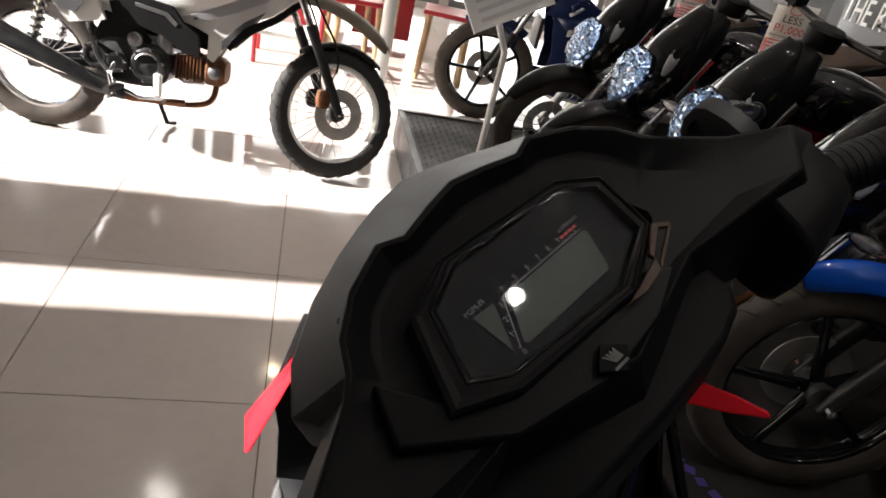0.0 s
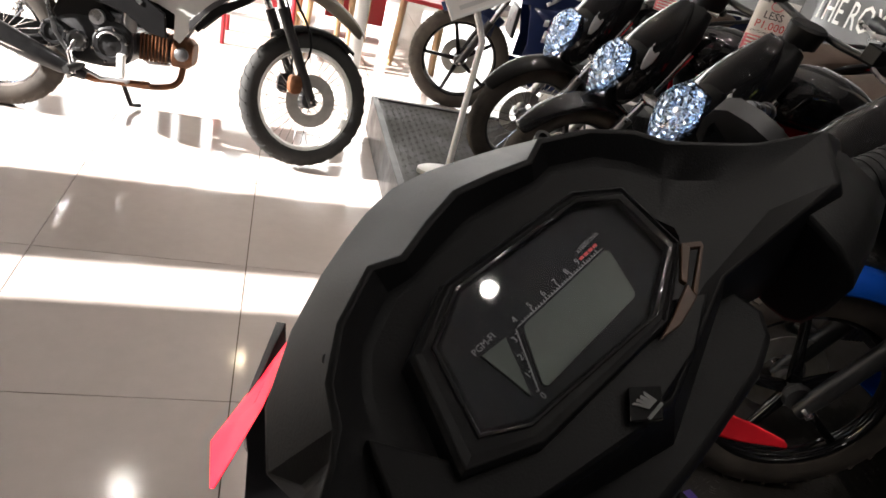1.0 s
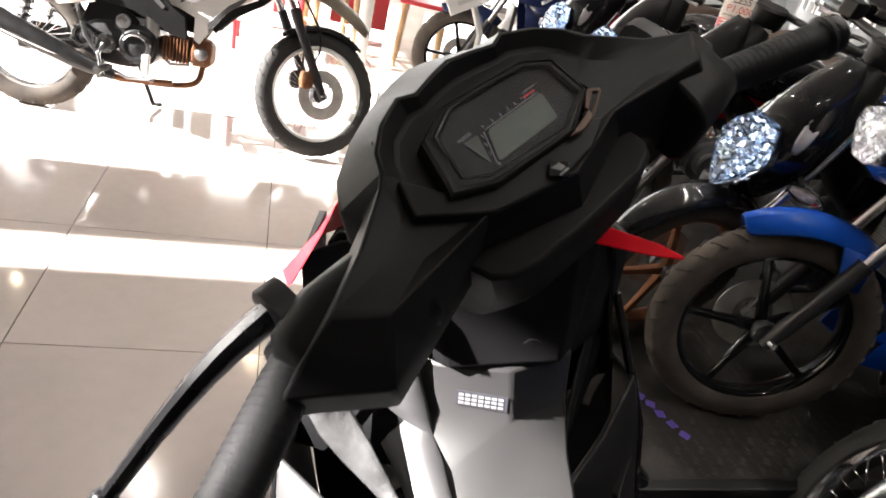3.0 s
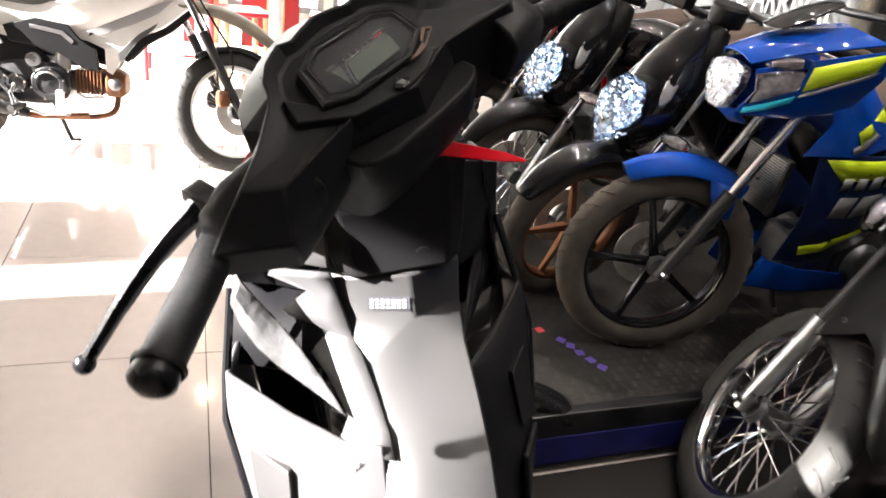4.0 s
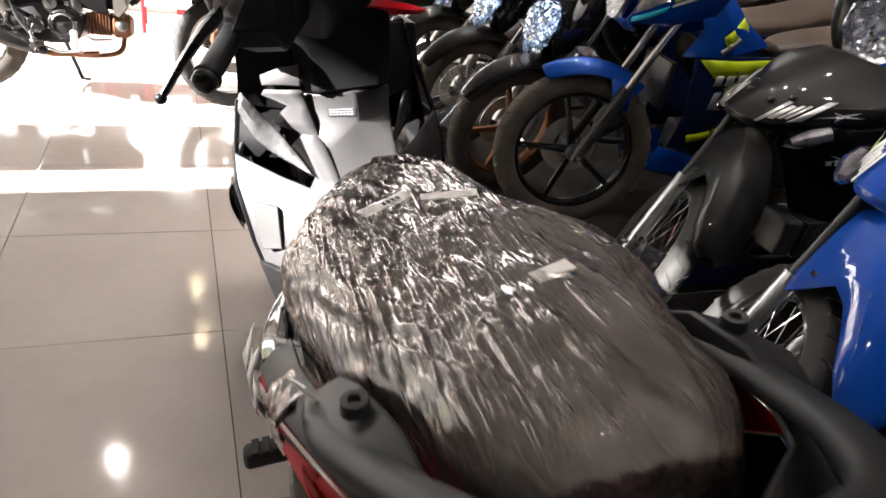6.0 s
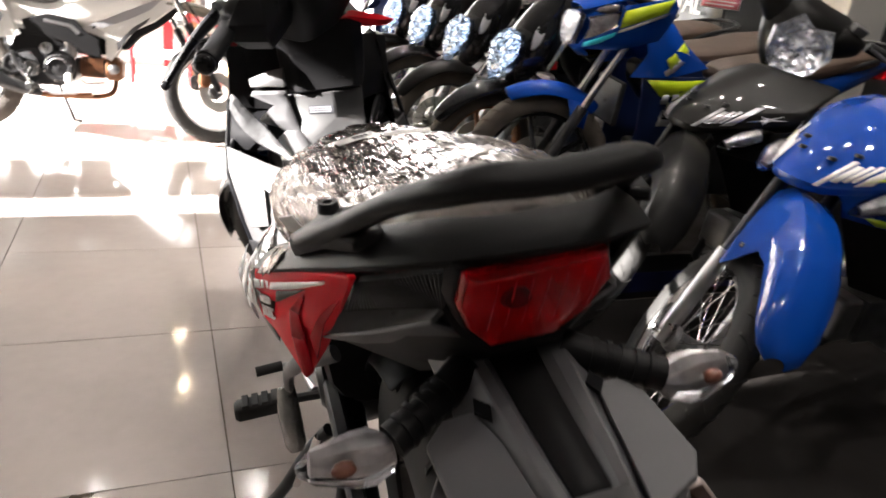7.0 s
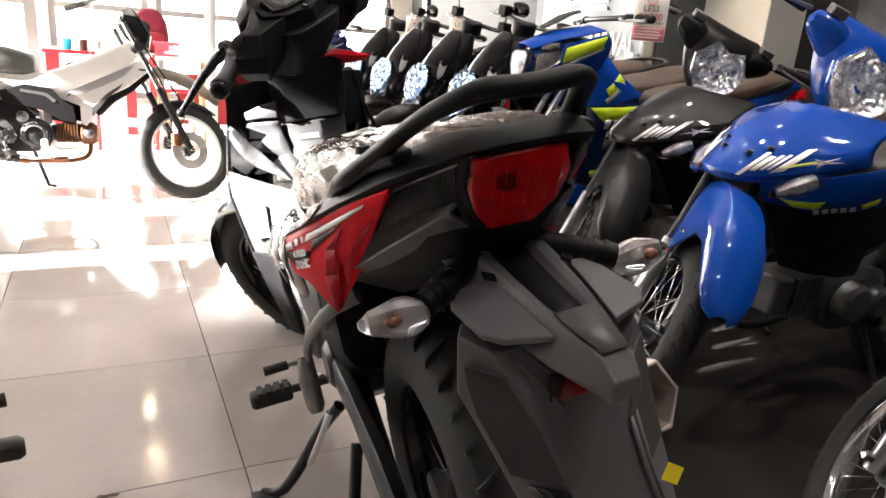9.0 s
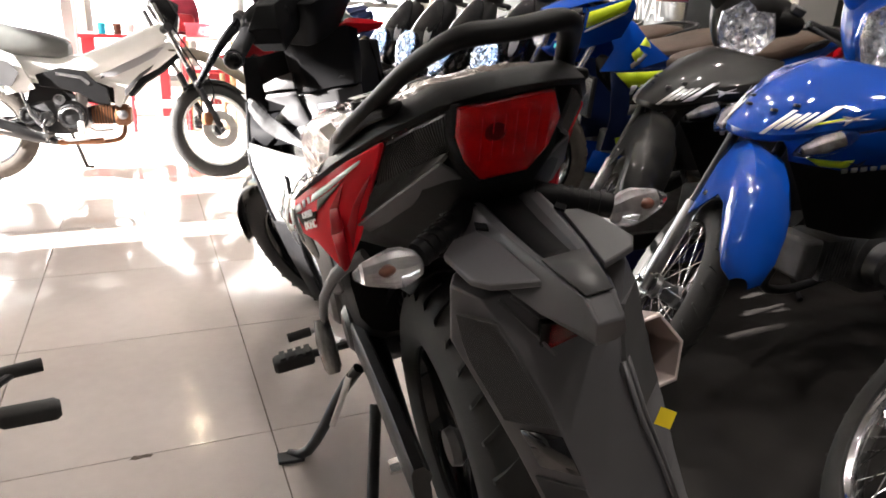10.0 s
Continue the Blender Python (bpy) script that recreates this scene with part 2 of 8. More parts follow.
def lathe(bm, profile, axis="x", at=(0, 0, 0), n=32, closed=False):
    """Turns rows of (along, radius) round an axis."""
    at = Vector(at)

    def ring(h, r):
        out = []
        for i in range(n):
            a = 2 * math.pi * i / n
            c, s = r * math.cos(a), r * math.sin(a)
            out.append(at + Vector({"x": (h, c, s), "y": (s, h, c), "z": (c, s, h)}[axis]))
        return out

    rings = [ring(h, max(r, 1e-4)) for h, r in profile]
    if closed:
        rings.append(rings[0])
        rows = [[bm.verts.new(p) for p in q] for q in rings[:-1]]
        rows.append(rows[0])
        for a, b in zip(rows, rows[1:]):
            for i in range(n):
                j = (i + 1) % n
                bm.faces.new((a[i], a[j], b[j], b[i]))
        return bm
    return loft(bm, rings)


def skin(bm, rows):
    """A sheet over rows of points."""
    vs = [[bm.verts.new(p) for p in row] for row in rows]
    for a, b in zip(vs, vs[1:]):
        for i in range(len(a) - 1):
            bm.faces.new((a[i], a[i + 1], b[i + 1], b[i]))
    return bm


def slab(bm, outline, thick, m=None):
    """A flat plate: an outline in x and y, with thickness downwards."""
    top = [Vector((x, y, 0)) for x, y in outline]
    low = [Vector((x, y, -thick)) for x, y in outline]
    a = [bm.verts.new(m @ p if m else p) for p in top]
    b = [bm.verts.new(m @ p if m else p) for p in low]
    bm.faces.new(a)
    bm.faces.new(b[::-1])
    for i in range(len(a)):
        j = (i + 1) % len(a)
        bm.faces.new((a[j], a[i], b[i], b[j]))
    return bm


def flip(rows):
    return [[(-p[0], p[1], p[2]) for p in row] for row in rows]


def frame_at(o, xdir, ydir):
    """A frame at o with its x along xdir and its y near ydir."""
    x = Vector(xdir).normalized()
    z = x.cross(Vector(ydir)).normalized()
    y = z.cross(x)
    return Matrix.Translation(o) @ Matrix((x, y, z)).transposed().to_4x4()


def words(name, text, size, material, parent, m, label="", extrude=0.0006, bold=0.0, shear=0.0):
    """Lettering as a mesh of its own."""
    cu = bpy.data.curves.new(name, "FONT")
    cu.body, cu.size, cu.extrude, cu.offset, cu.shear = text, size, extrude, bold, shear
    cu.align_x, cu.align_y, cu.resolution_u = "CENTER", "CENTER", 2
    tmp = bpy.data.objects.new(name, cu)
    me = bpy.data.meshes.new_from_object(tmp)
    bpy.data.objects.remove(tmp)
    ob = new(name, me)
    me.materials.clear()
    me.materials.append(material)
    ob.matrix_basis = m
    ob.parent = parent
    if label:
        ob["label"] = label
    return ob


# ---- the showroom ----
X0, X1, Y0, Y1, HIGH = -3.4, 3.6, -4.2, 7.0, 3.6


def wall(name, lo, hi, material, label):
    return tagged(part(name, box(bmesh.new(), lo, hi), material, smooth=False), label, "wall", kind="structure")


floor = tagged(part("floor", box(bmesh.new(), (X0 - 0.2, Y0 - 0.2, -0.12), (X1 + 0.2, Y1 + 0.2, -0.005)), M["grout"], smooth=False),
               "polished beige floor tiles with thin dark joints", "floor", kind="structure")
ceiling = tagged(part("ceiling", box(bmesh.new(), (X0 - 0.2, Y0 - 0.2, HIGH), (X1 + 0.2, Y1 + 0.2, HIGH + 0.15)), M["ceiling"], smooth=False),
                 "plain grey painted showroom ceiling", "ceiling", kind="structure")
wall("wall_east", (X1, Y0 - 0.2, -0.1), (X1 + 0.2, Y1 + 0.2, HIGH), M["dark_wall"], "dark painted wall behind the row of motorcycles")
wall("wall_south", (X0, Y0 - 0.2, -0.1), (X1, Y0, HIGH), M["dark_wall"], "dark painted back wall of the showroom")

# the glazed street side: bays open to the sun between piers
# the small high bay is unseen, added to let sun onto the leg shield
BAYS = [(0.84, 1.04, 0.0, 2.1), (1.58, 2.22, 0.0, 2.1), (2.30, 5.9, 0.0, 2.1), (-0.74, -0.36, 2.02, 2.58)]


def glazed_wall(name, along, at, thick, bays, lo, hi, label):
    """A wall with openings; along is the axis that it runs on."""
    bm = bmesh.new()

    def put(a, b, z0, z1):
        if along == "y":
            box(bm, (at - thick, a, z0), (at, b, z1))
        else:
            box(bm, (a, at, z0), (b, at + thick, z1))

    last = lo
    for a, b, sill, head in sorted(bays):
        put(last, a, -0.1, HIGH)
        if sill > 0:
            put(a, b, -0.1, sill)
        put(a, b, head, HIGH)
        last = b
    put(last, hi, -0.1, HIGH)
    return tagged(part(name, bm, M["wall"], smooth=False), label, "wall", kind="structure")


glazed_wall("wall_west", "y", X0, 0.2, BAYS, Y0 - 0.2, Y1 + 0.2, "off-white street wall with tall window openings")
NORTH = [(-3.2, -2.3), (-2.2, -0.86), (-0.76, 0.26), (0.35, 1.4), (1.5, 3.3)]
glazed_wall("wall_north", "x", Y1, 0.2, [(a, b, 0.06, 2.75) for a, b in NORTH], X0, X1, "off-white front wall with wide shop windows")
# daylight beyond the shop windows
M["daylight"] = mat("bright_hazy_street_daylight", (1.0, 0.98, 0.95), 0.9, emit=1.1)
bm = bmesh.new()
skin(bm, [[(X0 - 2, Y1 + 1.6, z), (X1 + 2, Y1 + 1.6, z)] for z in (-0.5, 4.5)])
tagged(part("backdrop", bm, M["daylight"], smooth=False, solid=0.02), "bright overexposed street daylight outside the shop windows", "backdrop", kind="structure")
# outside ground
bm = bmesh.new()
box(bm, (-40, -40, -0.3), (40, 40, -0.13))
tagged(part("ground", bm, mat("pale_concrete_street", (0.35, 0.33, 0.30), 0.9, noise_scale=2, vary=0.2), smooth=False), "pale concrete street outside the shop", "ground", kind="structure")


def shop_window(name, a, b, y):
    win = tagged(new(name), "grey framed shop window glowing with daylight", "window", kind="structure")
    win.matrix_basis = Matrix.Translation((0, y, 0))
    w = 0.07
    for x in (a, b - w):
        part("window_frame", box(bmesh.new(), (x, 0.04, 0.06), (x + w, 0.12, 2.75)), M["frame_grey"], win, smooth=False, bevel=0.004)
    for z in (0.06, 1.03, 2.68):
        part("window_frame", box(bmesh.new(), (a + w, 0.045, z), (b - w, 0.115, z + w)), M["frame_grey"], win, smooth=False, bevel=0.004)


for i, (a, b) in enumerate(NORTH):
    shop_window(f"window_{i + 1}", a, b, Y1)


# ---- motorcycles: shared parts ----
def make_wheel(bike, name, y, z, R, width, style, tyre, rim_mat, m=None, disc=True, spokes=18):
    """hub, with tyre, rim, spokes and brake disc under it; axis along x."""
    bm = lathe(bmesh.new(), [(-0.045, 0.012), (-0.044, 0.03), (-0.03, 0.034), (-0.02, 0.026), (0.02, 0.026), (0.03, 0.034), (0.044, 0.03), (0.045, 0.012)], n=20)
    hub = part(name, bm, M["engine_grey"], bike, at=(m or Matrix.Translation((0, y, z))))
    h = width / 2
    prof = []
    r0 = R - width * 0.92
    for i in range(13):
        a = math.pi * (0.02 + 0.96 * i / 12)
        prof.append((-h * math.cos(a) * (1.0 if 0.2 < i / 12 < 0.8 else 0.97), r0 + (R - r0) * (math.sin(a) ** 0.62)))
    prof += [(h * 0.72, r0 - 0.004), (-h * 0.72, r0 - 0.004)]
    bm = lathe(bmesh.new(), prof, n=56, closed=True)
    # tread grooves as raised blocks
    part("tyre", bm, tyre, hub)
    bm = bmesh.new()
    nb = 34
    for i in range(nb):
        a = 2 * math.pi * i / nb
        for s in (-1, 1):
            p = []
            for u, da, lift in ((0.10, 0.0, 0.0012), (0.55, 0.055, -0.004), (0.80, 0.085, -0.0135)):
                rr = R * (1.0) + lift
                p.append((s * h * u, a + da + (0.5 * 2 * math.pi / nb if s > 0 else 0), rr))
            ring = []
            for (x, an, rr) in p:
                ring.append([Vector((x, (rr + k) * math.cos(an + d), (rr + k) * math.sin(an + d))) for d, k in ((-0.011, -0.012), (-0.011, 0.0015), (0.011, 0.0015), (0.011, -0.012))])
            loft(bm, ring)
    part("tread", bm, tyre, hub)
    ri = r0 - 0.002
    bm = lathe(bmesh.new(), [(-h * 0.62, ri + 0.006), (-h * 0.62, ri - 0.012), (-h * 0.3, ri - 0.02), (h * 0.3, ri - 0.02), (h * 0.62, ri - 0.012), (h * 0.62, ri + 0.006), (h * 0.4, ri), (-h * 0.4, ri)], n=48, closed=True)
    part("rim", bm, rim_mat, hub)
    bm = bmesh.new()
    if style == "spoke":
        for i in range(spokes * 2):
            a = 2 * math.pi * i / (spokes * 2)
            s = 1 if i % 2 else -1
            b = a + (0.36 if (i // 2) % 2 else -0.36)
            tube(bm, [(s * 0.028, 0.03 * math.cos(b), 0.03 * math.sin(b)), (0, (ri - 0.015) * math.cos(a), (ri - 0.015) * math.sin(a))], 0.0016, n=5)
        part("spokes", bm, M["chrome"], hub)
    else:
        for i in range(5):
            for d in (-0.16, 0.16) if style == "twin" else (0.0,):
                a = 2 * math.pi * i / 5
                b = a + d
                p = [Vector((0, 0.02 * math.cos(a), 0.02 * math.sin(a))), Vector((0, ri * 0.55 * math.cos(a + d * 0.6), ri * 0.55 * math.sin(a + d * 0.6))), Vector((0, (ri - 0.012) * math.cos(b), (ri - 0.012) * math.sin(b)))]
                rings = [around(q, p[2] - p[0], (1, 0, 0), 0.011 if k else 0.016, 0.014 - 0.003 * k, 8, 3) for k, q in enumerate(p)]
                loft(bm, rings)
        part("rim_spokes", bm, rim_mat, hub)
    if disc:
        bm = lathe(bmesh.new(), [(0.056, 0.055), (0.056, 0.105), (0.060, 0.105), (0.060, 0.055)], n=40, closed=True)
        for i in range(24):
            a = 2 * math.pi * i / 24
            r = 0.085 + 0.011 * (i % 2)
            lathe(bm, [(0.0605, 0.0045), (0.0615, 0.0045), (0.0615, 0.0)], at=(0, r * math.cos(a), r * math.sin(a)), n=8)
        part("brake_disc", bm, M["disc_steel"], hub)
    return hub


def engine_block(bike, y, z, dark, fins=None):
    """A lying single-cylinder engine: crankcase, covers, finned barrel."""
    case = part("engine", loft(bmesh.new(), [around((x, y - 0.02, z), (1, 0, 0), (0, 0, 1), a, b, 20, 3) for x, a, b in ((-0.10, 0.10, 0.075), (-0.08, 0.14, 0.1), (0.08, 0.14, 0.1), (0.10, 0.10, 0.075))]), dark, bike)
    bm = lathe(bmesh.new(), [(-0.145, 0.0), (-0.145, 0.05), (-0.135, 0.062), (-0.10, 0.066)], at=(0, y + 0.05, z + 0.01), n=24)
    part("engine_cover", bm, M["engine_grey"], case)
    bm = lathe(bmesh.new(), [(-0.135, 0.0), (-0.135, 0.038), (-0.125, 0.05), (-0.095, 0.054)], at=(0, y - 0.09, z - 0.005), n=24)
    part("sprocket_cover", bm, dark, case)
    for i in range(9):
        yy = y + 0.12 + i * 0.013
        part("cylinder_fin", box(bmesh.new(), (-0.065, yy, z - 0.045), (0.065, yy + 0.006, z + 0.075)), fins or M["engine_grey"], case, smooth=False)
    part("cylinder", box(bmesh.new(), (-0.05, y + 0.1, z - 0.03), (0.05, y + 0.24, z + 0.06)), fins or M["engine_grey"], case, bevel=0.006)
    part("cylinder_head", box(bmesh.new(), (-0.06, y + 0.24, z - 0.04), (0.06, y + 0.31, z + 0.08)), M["engine_grey"], case, bevel=0.012)
    return case


def fork(bike, axle, top, spread, lower, upper, r=0.019):
    """Two fork legs from the axle to the yoke."""
    a, t = Vector((0, *axle)), Vector((0, *top))
    for s in (-1, 1):
        off = Vector((s * spread, 0, 0))
        mid = a.lerp(t, 0.5)
        leg = part("fork_slider", tube(bmesh.new(), [a + off + (a - t).normalized() * 0.02, a.lerp(t, 0.08) + off, mid + off], [0.016, r, r], 14), lower, bike)
        part("fork_tube", tube(bmesh.new(), [mid + off, t + off], r * 0.72, 12), upper, bike)
        part("axle_nut", lathe(bmesh.new(), [(s * 0.012, 0.0), (s * 0.012, 0.012), (s * 0.03, 0.011), (s * 0.034, 0.0)], at=a + off, n=8), M["chrome"], leg)


def fender(bm, cy, cz, R, w, a0, a1, tip=0.6, drop=0.03, n=14):
    """An arched mudguard over a wheel; angles in degrees from the front, over the top."""
    rows = []
    for i in range(n + 1):
        u = i / n
        a = radians(a0 + (a1 - a0) * u)
        k = 1 - (1 - tip) * (abs(2 * u - 1) ** 3)
        row = []
        for s in (-1, -0.8, -0.4, 0, 0.4, 0.8, 1):
            r = R - drop * abs(s) ** 3
            row.append((s * w / 2 * k, cy + r * math.cos(a), cz + r * math.sin(a)))
        rows.append(row)
    return skin(bm, rows)


def bars(bike, y, z, half, rise, sweep, grip=True, lever=True, mirrors=None, m=None):
    """Handlebar, with grips and levers as parts."""
    pts = [(-half, y - sweep, z), (-half + 0.13, y - sweep * 0.35, z + rise * 0.25), (-0.07, y, z + rise * 0.1), (0.07, y, z + rise * 0.1), (half - 0.13, y - sweep * 0.35, z + rise * 0.25), (half, y - sweep, z)]
    bar = part("handlebar", tube(bmesh.new(), pts, 0.011, 10, smooth_path=1), M["dark_metal"], bike)
    for s in (-1, 1):
        e, i = Vector((s * half, y - sweep, z)), Vector((s * (half - 0.13), y - sweep * 0.35, z + rise * 0.25))
        part("grip", tube(bmesh.new(), [e + (e - i).normalized() * 0.006, e, i], [0.012, 0.0165, 0.0155], 12), M["grip_rubber"], bar)
        f = Vector((0, 0.05, -0.012))
        part("lever", tube(bmesh.new(), [i + f * 0.6, i.lerp(e, 0.35) + f * 1.1, e + f * 0.8, e + (e - i) * 0.1 + f * 0.75], [0.007, 0.006, 0.005, 0.008], 8), M["steel"], bar)
    if mirrors:
        for s in (-1, 1):
            b = Vector((s * (half - 0.16), y, z + 0.01))
            t = b + Vector((s * mirrors[0], 0.03, mirrors[1]))
            stem = part("mirror", tube(bmesh.new(), [b, b + Vector((s * 0.02, 0, mirrors[1] * 0.5)), t], 0.005, 8, smooth_path=1), M["dark_metal"], bike)
            bm = loft(bmesh.new(), [around(t + Vector((0, dy, 0)), (0, 1, 0), (0, 0, 1), a, b2, 16, 2.4) for dy, a, b2 in ((0.03, 0.025, 0.015), (0.015, 0.05, 0.03), (-0.008, 0.056, 0.034))])
            part("mirror_shell", bm, M["gloss_black"], stem)
            part("mirror_glass", loft(bmesh.new(), [around(t + Vector((0, dy, 0)), (0, 1, 0), (0, 0, 1), 0.051, 0.030, 16, 2.4) for dy in (-0.0125, -0.009)]), M["chrome"], stem)
    return bar


def on_rows(rows, u, v):
    """A place on a sheet of rows, u along a row and v down the rows, both 0 to 1."""
    nv, nu = len(rows) - 1, len(rows[0]) - 1
    i, j = min(int(v * nv), nv - 1), min(int(u * nu), nu - 1)
    a, b = v * nv - i, u * nu - j
    p = Vector(rows[i][j]).lerp(Vector(rows[i][j + 1]), b)
    q = Vector(rows[i + 1][j]).lerp(Vector(rows[i + 1][j + 1]), b)
    return p.lerp(q, a)


def decal(name, rows, quad, material, parent, lift=0.006, n=4):
    """A thin coloured patch that follows a sheet; quad: four (u, v)."""
    grid = []
    for i in range(3):
        row = []
        for j in range(n + 1):
            s, t = j / n, i / 2
            u = (quad[0][0] * (1 - s) + quad[1][0] * s) * (1 - t) + (quad[3][0] * (1 - s) + quad[2][0] * s) * t
            v = (quad[0][1] * (1 - s) + quad[1][1] * s) * (1 - t) + (quad[3][1] * (1 - s) + quad[2][1] * s) * t
            u, v = min(max(u, 0.002), 0.995), min(max(v, 0.002), 0.995)
            p = on_rows(rows, u, v)
            du, dv = on_rows(rows, u + 0.004, v) - p, on_rows(rows, u, v + 0.004) - p
            nrm = du.cross(dv).normalized()
            if nrm.x * p.x < 0:
                nrm = -nrm
            row.append(p + nrm * lift)
        grid.append(row)
    return part(name, skin(bmesh.new(), grid), material, parent, solid=0.001)


def facet_lamp(bike, m, outline, depth, tint, name="headlight", label="clear faceted headlight", seed=1):
    """A lamp: bright facets behind a clear shell; the frame's z looks out."""
    rnd = random.Random(seed)
    m = m @ Matrix.Translation((0, 0, depth * 0.42))
    cx, cy = sum(p[0] for p in outline) / len(outline), sum(p[1] for p in outline) / len(outline)
    pts = []
    for i, p in enumerate(outline):
        q = outline[(i + 1) % len(outline)]
        for k in range(5):
            pts.append((p[0] + (q[0] - p[0]) * k / 5, p[1] + (q[1] - p[1]) * k / 5))

    def ring(k, z, jitter=0.0):
        return [m @ Vector((cx + (x - cx) * k, cy + (y - cy) * k, z + rnd.uniform(-jitter, jitter))) for x, y in pts]

    shell = part(name, loft(bmesh.new(), [ring(1.0, -depth * 0.5), ring(1.0, 0), ring(0.9, depth * 0.28), ring(0.6, depth * 0.45), ring(0.2, depth * 0.52)]), M["lens"], bike, label)
    shell.visible_shadow = False
    bm = bmesh.new()
    rings = [ring(0.98, -depth * 0.02)] + [ring(0.98 - 0.1 * k, -depth * (0.05 + 0.05 * k), depth * 0.07) for k in range(1, 9)] + [ring(0.03, -depth * 0.45)]
    loft(bm, rings, caps=False)
    bmesh.ops.triangulate(bm, faces=bm.faces)
    part("reflector", bm, tint, shell, smooth=False)
    bm = lathe(bmesh.new(), [(-depth * 0.5, 0.016), (-depth * 0.1, 0.014), (depth * 0.05, 0.008), (depth * 0.06, 0)], "z", n=12)
    bmesh.ops.transform(bm, matrix=m @ Matrix.Translation((cx, cy, 0)), verts=bm.verts)
    part("bulb", bm, M["reflector"], shell)
    return shell


def signal_lens(bike, p, way, size, label="clear turn signal with amber bulb"):
    p, way = Vector(p), Vector(way).normalized()
    sg = part("turn_signal", loft(bmesh.new(), [around(p + way * u * size[0], way, (0, 0, 1), size[1] * k, size[2] * k, 14, 2.4) for u, k in ((-1, .15), (-.7, .6), (-.1, 1), (.5, .85), (.9, .4), (1, .1))]), M["lens"], bike, label)
    part("reflector_bowl", loft(bmesh.new(), [around(p + way * u * size[0], way, (0, 0, 1), size[1] * k * .6, size[2] * k * .6, 10, 2.4) for u, k in ((-.7, .4), (-.1, .9), (.5, .7))]), M["pale_bowl"], sg)
    part("bulb", loft(bmesh.new(), [around(p + way * u * size[0], way, (0, 0, 1), size[1] * k, size[2] * k, 8) for u, k in ((-.25, .15), (0, .35), (.15, .15))]), M["amber"], sg)
    return sg


def steered(bike, build, S):
    """Runs build, and turns the parts that it adds."""
    had = set(bike.children)
    build()
    bpy.context.view_layer.update()
    for o in bike.children:
        if o not in had:
            o.matrix_basis = S @ o.matrix_basis


def steer_about(p, deg):
    p = Vector(p)
    return Matrix.Translation(p) @ Matrix.Rotation(radians(deg), 4, Vector((0, -0.42, 0.907))) @ Matrix.Translation(-p)


